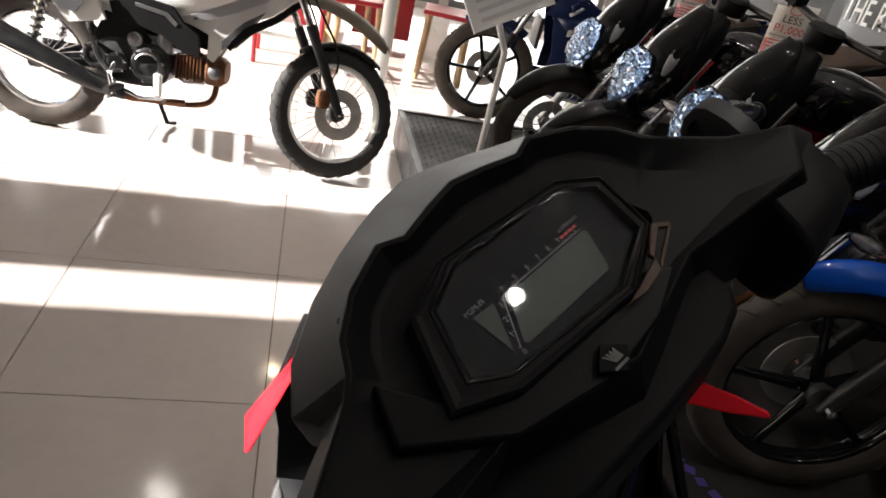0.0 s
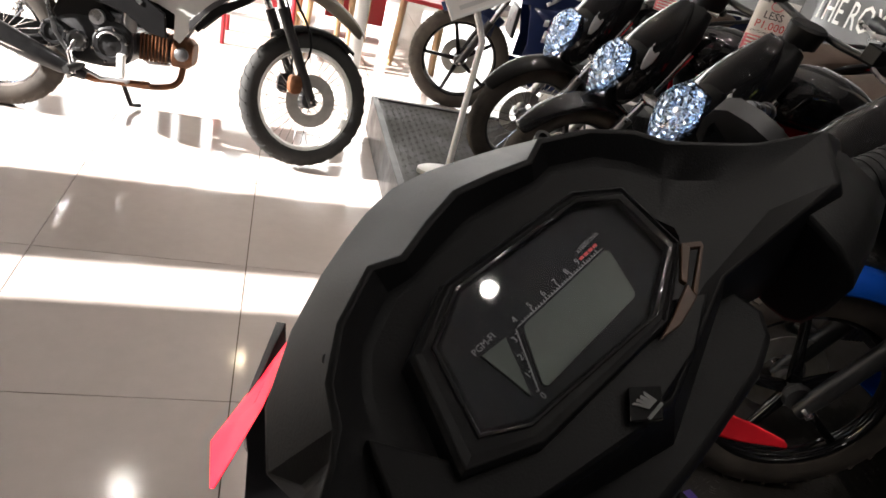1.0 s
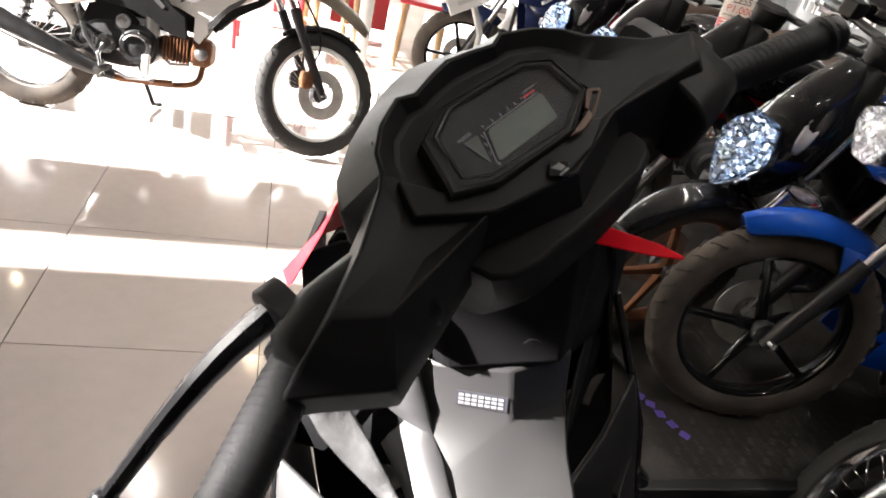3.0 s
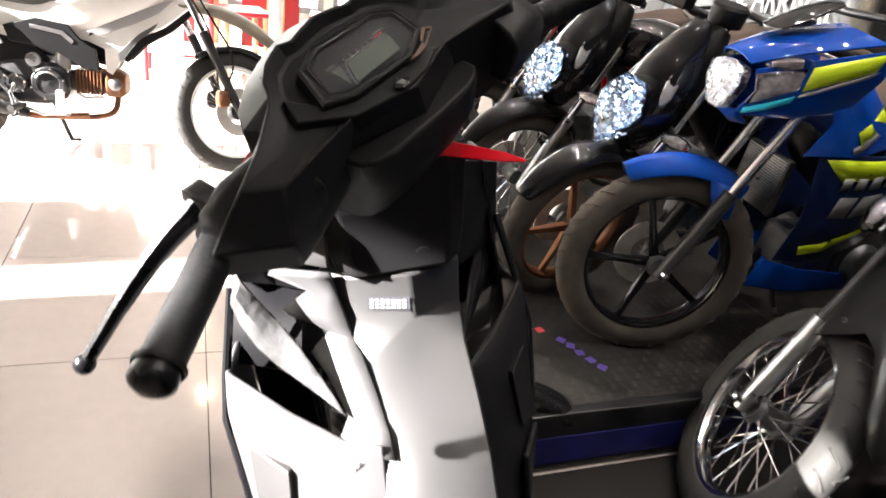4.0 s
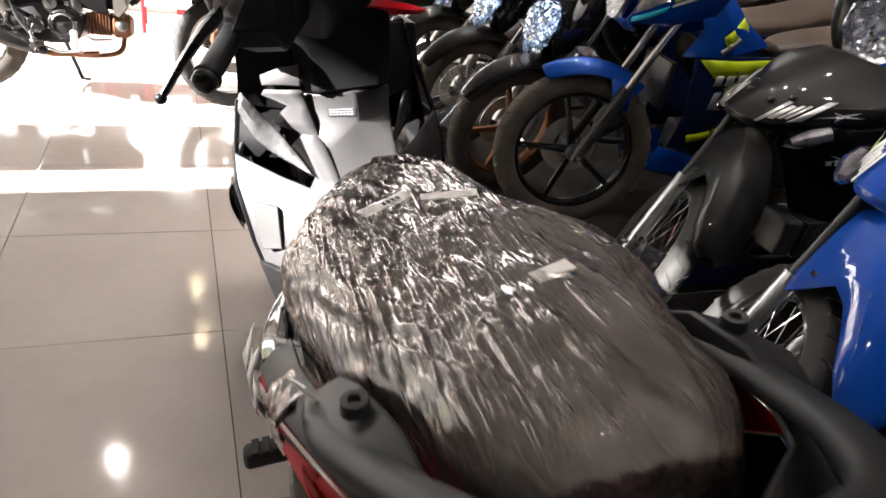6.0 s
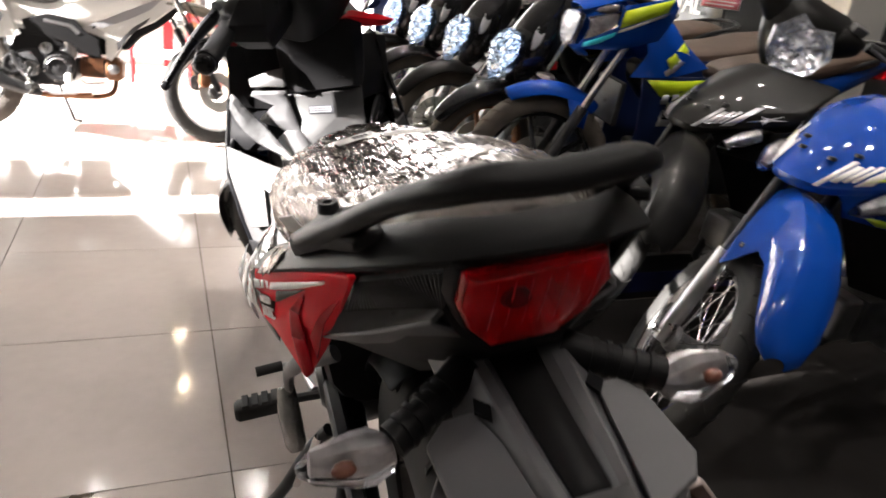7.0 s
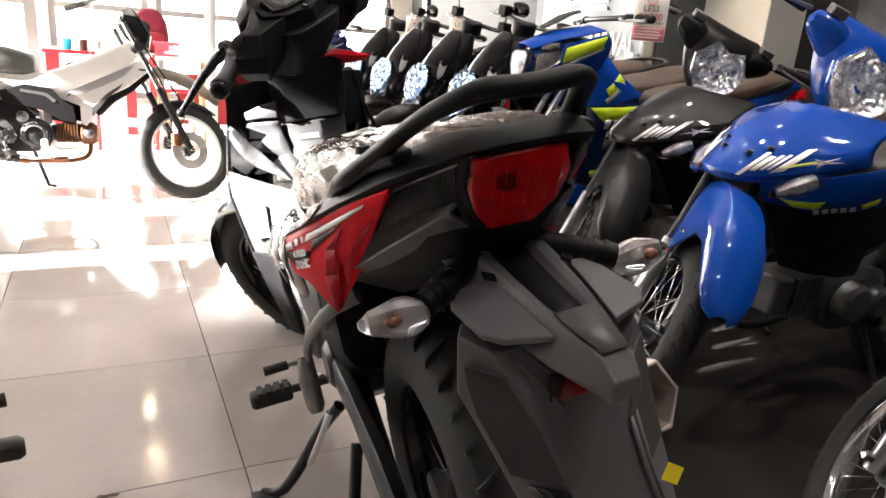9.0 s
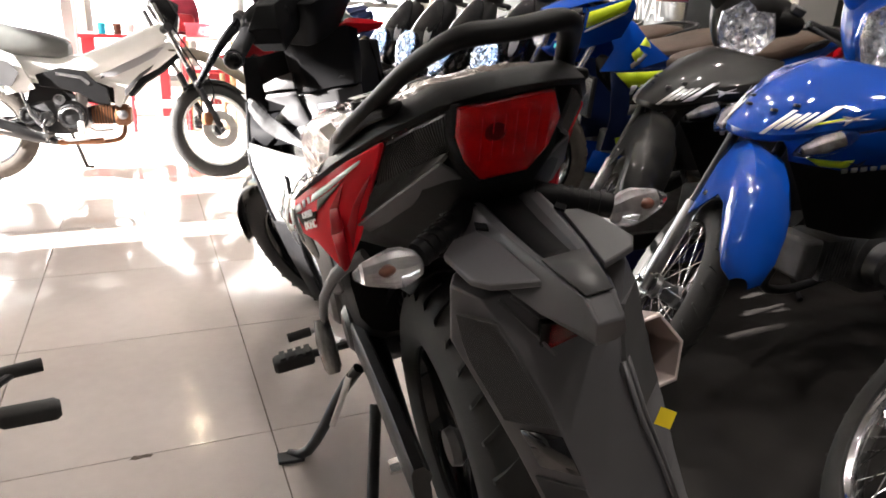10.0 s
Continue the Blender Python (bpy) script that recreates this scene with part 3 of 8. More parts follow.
def rear_half(b, wb, R, panel, seat, style, tyre, rim, engine, panel_rows=None, exhaust=None):
    """What all the machines share from the seat back: wheel, seat, side panels, engine."""
    make_wheel(b, "rear_wheel", 0, R, R, 0.085, style, tyre, rim, disc=False)
    part("frame_cover", loft(bmesh.new(), [around((0, y, z), (0, -1, 0), (0, 0, 1), rx, rz, 16, 3) for y, z, rx, rz in ((wb - 0.28, 0.74, 0.05, 0.06), (0.72, 0.58, 0.06, 0.07), (0.48, 0.52, 0.065, 0.08), (0.30, 0.60, 0.085, 0.10))]), M["black_plastic"], b, sub=1)
    rows = panel_rows or [[(0.085, 0.44, 0.67), (0.11, 0.20, 0.71), (0.10, -0.05, 0.77), (0.075, -0.30, 0.84), (0.05, -0.42, 0.87)],
                          [(0.110, 0.42, 0.60), (0.135, 0.20, 0.64), (0.13, -0.05, 0.71), (0.105, -0.30, 0.80), (0.065, -0.42, 0.84)],
                          [(0.10, 0.36, 0.50), (0.12, 0.20, 0.53), (0.11, -0.05, 0.63), (0.08, -0.30, 0.75), (0.05, -0.42, 0.80)]]
    for r in (rows, flip(rows)):
        part("side_panel", skin(bmesh.new(), r), panel, b, solid=0.012, sub=1)
    part("seat", loft(bmesh.new(), [around((0, y, z), (0, -1, 0), (0, 0, 1), rx, rz, 18, 3) for y, z, rx, rz in ((0.54, 0.715, 0.05, 0.03), (0.44, 0.74, 0.10, 0.04), (0.20, 0.765, 0.13, 0.048), (0.04, 0.79, 0.13, 0.048), (-0.02, 0.815, 0.128, 0.05), (-0.2, 0.845, 0.118, 0.048), (-0.34, 0.865, 0.09, 0.03))]), seat, b, sub=1)
    part("grab_rail", tube(bmesh.new(), [(.11, -.05, .80), (.125, -.2, .86), (.11, -.38, .90), (0, -.45, .91), (-.11, -.38, .90), (-.125, -.2, .86), (-.11, -.05, .80)], 0.011, 10, smooth_path=2), M["dark_metal"], b)
    part("tail_light", loft(bmesh.new(), [around((0, y, 0.80), (0, -1, 0), (0, 0, 1), rx, rz, 14, 3) for y, rx, rz in ((-0.36, 0.07, 0.035), (-0.44, 0.06, 0.03), (-0.46, 0.03, 0.015))]), M["red_lens"], b)
    part("rear_fender", fender(bmesh.new(), 0, R, R + 0.05, 0.14, 60, 190, 0.8), M["black_plastic"], b, solid=0.005, sub=1)
    engine_block(b, 0.50, 0.34, engine)
    part("exhaust_pipe", tube(bmesh.new(), [(0.03, 0.80, 0.32), (0.06, 0.80, 0.22), (0.10, 0.60, 0.17), (0.13, 0.34, 0.20)], 0.014, 12, smooth_path=2), exhaust or M["dark_metal"], b)
    part("silencer", tube(bmesh.new(), [(0.13, 0.34, 0.20), (0.14, 0.20, 0.25), (0.145, 0.05, 0.30), (0.155, -0.28, 0.40), (0.156, -0.30, 0.41)], [0.016, 0.036, 0.046, 0.044, 0.025], 16, smooth_path=1), M["dark_metal"], b)
    for s in (-1, 1):
        part("swingarm", tube(bmesh.new(), [(s * 0.075, 0.30, 0.32), (s * 0.085, -0.03, R)], 0.02, 8), M["dark_metal"], b)
        part("shock_absorber", tube(bmesh.new(), [(s * 0.11, 0.02, R + .02), (s * 0.105, 0.06, 0.64)], [0.022, 0.026], 12), M["chrome"], b)
        part("footrest", tube(bmesh.new(), [(s * 0.11, 0.38, 0.25), (s * 0.17, 0.38, 0.255), (s * 0.27, 0.38, 0.26)], [.009, .016, .014], 10), M["rubber"], b)
    part("side_stand", tube(bmesh.new(), [(-0.10, 0.42, 0.26), (-0.20, 0.38, 0.045), (-0.24, 0.40, 0.035)], 0.010, 8), M["dark_metal"], b)


def step_through(name, label, m, paint, group, steer, seat, seed, lime):
    """A commuter step-through with a lamp in the bar cowl."""
    b = thing(name, label, "motorcycle", group, m)
    wb, R = 1.2, 0.28
    nb = wb - .115
    rear_half(b, wb, R, paint, seat, "spoke", M["rubber"], M["chrome"], M["engine_grey"])

    def front():
        make_wheel(b, "front_wheel", wb, R, R, 0.072, "spoke", M["rubber"], M["chrome"], disc=False)
        fork(b, (wb, R), (wb - 0.20, R + 0.44), 0.060, M["steel"], M["dark_metal"], 0.020)
        # beaked mudguard: a crown that runs out to a long tongue, with deep flanks round the fork
        rows = []
        for y, z, w, d in ((1.00, .662, .044, .05), (1.05, .694, .056, .09), (1.10, .704, .063, .150), (1.14, .706, .066, .200), (1.165, .706, .067, .212), (1.195, .704, .068, .165), (1.235, .698, .069, .090), (1.29, .680, .068, .062), (1.35, .648, .066, .048), (1.41, .606, .059, .034), (1.45, .570, .044, .018), (1.468, .550, .020, .006)):
            rows.append([(s * w * k, y - d * .12 * f, z - .012 * k * k - d * f) for s, k, f in ((-1, 1.0, 1), (-1, 1.03, .62), (-1, .96, .22), (-1, .62, .0), (-1, .28, .0), (1, .0, 0), (1, .28, .0), (1, .62, .0), (1, .96, .22), (1, 1.03, .62), (1, 1.0, 1))])
        part("front_fender", skin(bmesh.new(), rows), paint, b, solid=0.004, bevel=0.002)
        for s in (-1, 1):
            part("bolt", lathe(bmesh.new(), [(0, 0), (0, .007), (.005 * s, .006), (.005 * s, 0)], at=(s * .072, wb - .04, .560), n=10), M["chrome"], b)

    def top():
        # bar cowl
        mask = []
        for z, y0, w, d in ((.855, -.285, .035, .03), (.885, -.272, .075, .06), (.925, -.270, .105, .09), (.97, -.280, .124, .11), (1.015, -.298, .140, .11), (1.048, -.318, .144, .10), (1.068, -.352, .138, .085), (1.076, -.43, .115, .05)):
            mask.append([(w * math.sin(a), wb + y0 - d * (1 - math.cos(a)), z) for a in (-1.5, -1.1, -.7, -.3, 0, .3, .7, 1.1, 1.5)])
        part("handlebar_cowl", skin(bmesh.new(), mask), paint, b, solid=.006, sub=1)
        part("cowl_back", loft(bmesh.new(), [around((0, wb + y, z), (0, -.4, .9), (0, 1, .5), rx, rz, 16, 2.8) for y, z, rx, rz in ((-.36, .90, .06, .05), (-.38, .97, .10, .07), (-.41, 1.03, .09, .06), (-.43, 1.06, .06, .03))]), M["black_plastic"], b)
        for s in (-1, 1):
            part("cowl_wing", loft(bmesh.new(), [around((s * x, wb - .36 - (x - .06) * .2, z), (s, -.2, 0), (0, 0, 1), a, h, 12, 3) for x, z, a, h in ((.06, .99, .05, .070), (.13, 1.018, .042, .045), (.19, 1.032, .028, .028))]), paint, b, sub=1)
            gp = Vector((s * .20, wb - .40, 1.045))
            ge = Vector((s * .345, wb - .43, 1.05))
            gr = part("grip", tube(bmesh.new(), [gp, gp.lerp(ge, .05), ge, ge + (ge - gp) * .04], [.013, .017, .0165, .012], 14), M["grip_rubber"], b)
            part("lever", tube(bmesh.new(), [gp + Vector((0, .03, .005)), gp.lerp(ge, .3) + Vector((0, .055, 0)), ge + Vector((s * .02, .045, -.01))], [.006, .0055, .006], 8, smooth_path=1), M["steel"], gr)
            part("mirror_boss", box(bmesh.new(), (s * .135 - .022, wb - .400, 1.060), (s * .135 + .022, wb - .350, 1.084)), M["engine_grey"], b, bevel=.004)
        facet_lamp(b, frame_at((0, wb - .275, .955), (-1, 0, 0), (0, -.20, .97)), [(-.052, .088), (0, .070), (.052, .088), (.098, .022), (.078, -.038), (.034, -.088), (-.034, -.088), (-.078, -.038), (-.098, .022)], .055, M["reflector"], seed=seed)

    turn = steer_about((0, wb - .27, .9), steer)
    steered(b, front, turn)
    steered(b, top, Matrix.Translation((-.035 if lime else .04, -.195, .004)) @ turn)
    # body nose and leg shields
    nose = [[(0, nb - .26, .905), (.07, nb - .28, .90), (.12, nb - .33, .89), (.17, nb - .40, .885)],
            [(0, nb - .13, .850), (.06, nb - .145, .846), (.12, nb - .20, .842), (.20, nb - .31, .857)],
            [(0, nb - .03, .784), (.06, nb - .05, .780), (.11, nb - .09, .778), (.212, nb - .25, .825)],
            [(0, nb + .04, .722), (.05, nb + .028, .720), (.095, nb - .015, .720), (.218, nb - .27, .788)],
            [(0, nb + .02, .708), (.045, nb + .008, .708), (.085, nb - .035, .708), (.205, nb - .28, .776)]]
    leg = [[(.080, nb - .035, .722), (.15, nb - .135, .738), (.200, nb - .26, .768), (.215, nb - .36, .785)], [(.085, nb - .055, .70), (.155, nb - .15, .70), (.205, nb - .27, .72), (.218, nb - .37, .74)],
           [(.08, nb - .08, .665), (.145, nb - .18, .655), (.19, nb - .30, .665), (.20, nb - .40, .68)], [(.07, nb - .14, .60), (.125, nb - .25, .585), (.16, nb - .37, .58), (.165, nb - .45, .58)], [(.06, nb - .24, .47), (.10, nb - .33, .45), (.12, nb - .43, .44), (.12, nb - .50, .44)]]
    mark = M["white_decal"] if lime else M["silver_decal"]
    whole = [[(-x, y, z) for x, y, z in r[:0:-1]] + r for r in nose]
    np_ = part("nose_panel", skin(bmesh.new(), whole), paint, b, solid=.006, sub=1)
    for s in (1, -1):
        rows = nose if s > 0 else flip(nose)
        # slanted strokes of the wordmark, stripe and star along the flank
        x = .37
        for k, w in enumerate((.065, .08, .055, .05, .055)):
            h = .24 if k in (0, 4) else .16
            c = .60 - .22 * (x - .4)
            decal("wordmark", rows, ((x + .02, c - h / 2), (x + w + .01, c - h / 2), (x + w - .01, c + h / 2), (x, c + h / 2)), mark, np_, lift=.0055)
            x += w + .012
        for k in range(5):
            a = k * 1.2566 + .4
            decal("star", rows, ((.82, .60), (.82 + .02 * math.cos(a + .6), .60 + .022 * math.sin(a + .6)), (.82 + .085 * math.cos(a), .60 + .075 * math.sin(a)), (.82 + .02 * math.cos(a - .6), .60 + .022 * math.sin(a - .6))), M["silver_decal"], np_, lift=.0065)
        if lime:
            decal("stripe", rows, ((.69, .60), (.80, .565), (.80, .59), (.68, .635)), M["lime"], np_, lift=.0055)
        for u, v in ((.22, .52), (.38, .45)):
            q = on_rows(rows, u, v)
            part("bolt", lathe(bmesh.new(), [(-.003, 0), (-.003, .009), (.003, .008), (.003, .004), (0, .003), (0, 0)], "z", at=q + Vector((0, .002, .004)), n=12), M["dark_metal"], np_)
        rows = leg if s > 0 else flip(leg)
        sh = part("leg_shield", skin(bmesh.new(), rows[:3]), paint, b, solid=.008, bevel=.002)
        part("leg_shield_foot", skin(bmesh.new(), [[(x * .97, y - .004, z) for x, y, z in r] for r in rows[2:]]), M["black_plastic"], b, solid=.008, bevel=.002)
        if lime:
            decal("stripe", rows, ((.12, .37), (.42, .34), (.38, .44), (.20, .47)), M["lime"], sh)
            decal("stripe", rows, ((.66, .40), (.86, .36), (.84, .43), (.68, .46)), M["lime"], sh)
        for k in range(5):
            decal("wordmark", rows, ((.34 + k * .062, .455 - k * .008), (.38 + k * .062, .452 - k * .008), (.38 + k * .062, .51 - k * .008), (.34 + k * .062, .515 - k * .008)), M["silver_decal"], sh, lift=.0075)
        for k in range(5):
            a = k * 1.2566 + .1
            decal("star", rows, ((.45, .42), (.45 + .025 * math.cos(a + .6), .42 + .025 * math.sin(a + .6)), (.45 + .11 * math.cos(a), .42 + .09 * math.sin(a)), (.45 + .025 * math.cos(a - .6), .42 + .025 * math.sin(a - .6))), M["silver_decal"] if not lime else M["dark_blue"], sh, lift=.0065)
        signal_lens(b, (s * .150, .985, .722), (s * .30, -.80, .34), (.078, .030, .026))
    return b


def sport_underbone(name, label, m, group, steer):
    """A sharp-nosed underbone with a radiator and cast wheels."""
    b = thing(name, label, "motorcycle", group, m)
    wb, R = 1.22, 0.295
    blue = M["blue"]
    prow = [[(0.085, 0.44, 0.70), (0.11, 0.20, 0.74), (0.10, -0.05, 0.80), (0.075, -0.30, 0.87), (0.05, -0.42, 0.90)],
            [(0.110, 0.42, 0.63), (0.135, 0.20, 0.67), (0.13, -0.05, 0.74), (0.105, -0.30, 0.83), (0.065, -0.42, 0.87)],
            [(0.10, 0.36, 0.54), (0.12, 0.20, 0.57), (0.11, -0.05, 0.67), (0.08, -0.30, 0.79), (0.05, -0.42, 0.84)]]
    rear_half(b, wb, R, blue, M["brown_seat"], "cast", M["dusty_rubber"], M["dark_metal"], M["dark_metal"], panel_rows=prow)

    def front():
        make_wheel(b, "front_wheel", wb, R, R, 0.078, "cast", M["dusty_rubber"], M["gloss_black"])
        fork(b, (wb, R), (wb - .24, R + .52), .070, M["dark_metal"], M["chrome"], .022)
        part("front_fender", fender(bmesh.new(), wb, R, R + .042, .110, 58, 128, .45, .05), blue, b, solid=.005, sub=1)
        for s in (-1, 1):
            part("fender_stay", skin(bmesh.new(), [[(s * .052, wb - .06, R + .285), (s * .055, wb - .15, R + .27)], [(s * .066, wb - .085, R + .19), (s * .066, wb - .14, R + .18)]]), blue, b, solid=.006)
    def cowl():
        for s in (-1, 1):
            top = [[(0, wb - .02, .99), (0, wb - .15, 1.055), (0, wb - .30, 1.09)], [(s * .05, wb - .03, .985), (s * .07, wb - .15, 1.045), (s * .085, wb - .30, 1.08)], [(s * .078, wb - .045, .968), (s * .115, wb - .16, 1.015), (s * .150, wb - .33, 1.065)]]
            part("brow_panel", skin(bmesh.new(), top), blue, b, solid=.006, bevel=.002)
            side = [[(s * .082, wb - .06, .958), (s * .120, wb - .17, 1.0), (s * .155, wb - .34, 1.055)], [(s * .085, wb - .075, .905), (s * .128, wb - .18, .945), (s * .150, wb - .36, 1.02)], [(s * .060, wb - .055, .850), (s * .115, wb - .19, .89), (s * .135, wb - .36, .98)], [(s * .035, wb - .05, .832), (s * .08, wb - .20, .85), (s * .09, wb - .34, .90)]]
            cw = part("lamp_cowl", skin(bmesh.new(), side), blue, b, solid=.006, bevel=.002)
            wing = decal("lamp_wing", side, ((.0, .06), (.46, .10), (.40, .34), (.0, .52)), M["pale_bowl"], cw, lift=.010)
            decal("lamp_glass", side, ((.0, .05), (.48, .09), (.42, .36), (.0, .54)), M["lens"], cw, lift=.014).visible_shadow = False
            decal("stripe", side, ((.52, .10), (.98, .05), (.90, .36), (.46, .42)), M["lime"], cw)
            decal("stripe", side, ((.46, .46), (.93, .38), (.88, .46), (.44, .52)), M["silver_decal"], cw)
            decal("stripe", side, ((.04, .62), (.42, .48), (.40, .58), (.06, .80)), M["cyan"], cw)
        part("chin_panel", skin(bmesh.new(), [[(-.06, wb - .055, .85), (0, wb - .03, .845), (.06, wb - .055, .85)], [(-.05, wb - .10, .815), (0, wb - .08, .81), (.05, wb - .10, .815)]]), blue, b, solid=.006)
        part("windscreen", skin(bmesh.new(), [[(-.075, wb - .10, 1.045), (0, wb - .07, 1.05), (.075, wb - .10, 1.045)], [(-.08, wb - .20, 1.115), (0, wb - .18, 1.13), (.08, wb - .20, 1.115)], [(-.05, wb - .27, 1.135), (0, wb - .26, 1.15), (.05, wb - .27, 1.135)]]), M["gloss_black"], b, solid=.004, sub=1)
        facet_lamp(b, frame_at((0, wb - .045, .905), (-1, 0, 0), (0, -.08, 1)), [(-.082, .050), (-.03, .060), (.03, .060), (.082, .050), (.086, .010), (.045, -.050), (.02, -.066), (-.02, -.066), (-.045, -.050), (-.086, .010)], .045, M["reflector"], seed=5)
        bars(b, wb - .36, 1.115, .335, .02, .06)
        for s in (-1, 1):
            signal_lens(b, (s * .112, wb - .125, .985), (s * .5, -.85, .2), (.055, .02, .018))

    turn = steer_about((0, wb - .27, .9), steer)
    steered(b, front, turn)
    steered(b, cowl, turn @ Matrix.Translation((0, 0, -.07)))
    # radiator, body wings, belly
    rad = part("radiator", box(bmesh.new(), (-.085, wb - .26, .50), (.085, wb - .24, .67)), M["dark_metal"], b, bevel=.003)
    for i in range(22):
        part("radiator_fin", box(bmesh.new(), (-.078, wb - .24, .506 + i * .0073), (.078, wb - .236, .510 + i * .0073)), M["steel"], rad, smooth=False)
    for s in (1, -1):
        wing = [[(.070, wb - .27, .88), (.080, wb - .33, .90), (.06, wb - .40, .90)], [(.100, wb - .30, .79), (.118, wb - .37, .82), (.09, wb - .47, .83)], [(.112, wb - .24, .70), (.138, wb - .40, .715), (.115, wb - .58, .76)]]
        rows = wing if s > 0 else flip(wing)
        w = part("tank_wing", skin(bmesh.new(), rows), blue, b, solid=.006, bevel=.002)
        decal("stripe", rows, ((.45, .68), (.95, .42), (.92, .60), (.50, .86)), M["lime"], w)
        decal("stripe", rows, ((.42, .88), (.88, .62), (.86, .70), (.44, .97)), M["silver_decal"], w)
        side = [[(.115, wb - .29, .715), (.145, wb - .45, .725), (.150, wb - .65, .74), (.12, wb - .80, .74)], [(.120, wb - .31, .62), (.150, wb - .47, .63), (.152, wb - .66, .66), (.125, wb - .79, .68)], [(.110, wb - .34, .50), (.140, wb - .47, .51), (.140, wb - .63, .56), (.115, wb - .75, .60)], [(.095, wb - .33, .36), (.120, wb - .45, .36), (.115, wb - .60, .43), (.10, wb - .70, .50)]]
        rows = side if s > 0 else flip(side)
        fairing = part("side_fairing", skin(bmesh.new(), rows), [M["dark_blue"]], b, solid=.006, bevel=.002)
        decal("stripe", rows, ((.04, .06), (.62, .03), (.66, .20), (.16, .27)), M["lime"], fairing)
        for k in range(6):
            decal("wordmark", rows, ((.18 + k * .085, .24 - k * .012), (.235 + k * .085, .23 - k * .012), (.225 + k * .085, .35 - k * .012), (.165 + k * .085, .36 - k * .012)), M["silver_decal"], fairing, lift=.0075)
        for k in range(5):
            decal("big_wordmark", rows, ((.20 + k * .14, .42 - k * .015), (.31 + k * .14, .41 - k * .015), (.30 + k * .14, .60 - k * .015), (.18 + k * .14, .61 - k * .015)), M["silver_decal"], fairing)
        decal("stripe", rows, ((.12, .86), (.75, .70), (.80, .74), (.16, .93)), M["lime"], fairing)
        belly = [[(.09, wb - .30, .36), (.115, wb - .42, .34), (.11, wb - .66, .31)], [(.085, wb - .27, .265), (.11, wb - .43, .255), (.10, wb - .68, .25)], [(.03, wb - .33, .235), (.06, wb - .44, .22), (.05, wb - .66, .22)]]
        part("belly_pan", skin(bmesh.new(), belly if s > 0 else flip(belly)), blue, b, solid=.006, bevel=.002)
    return b


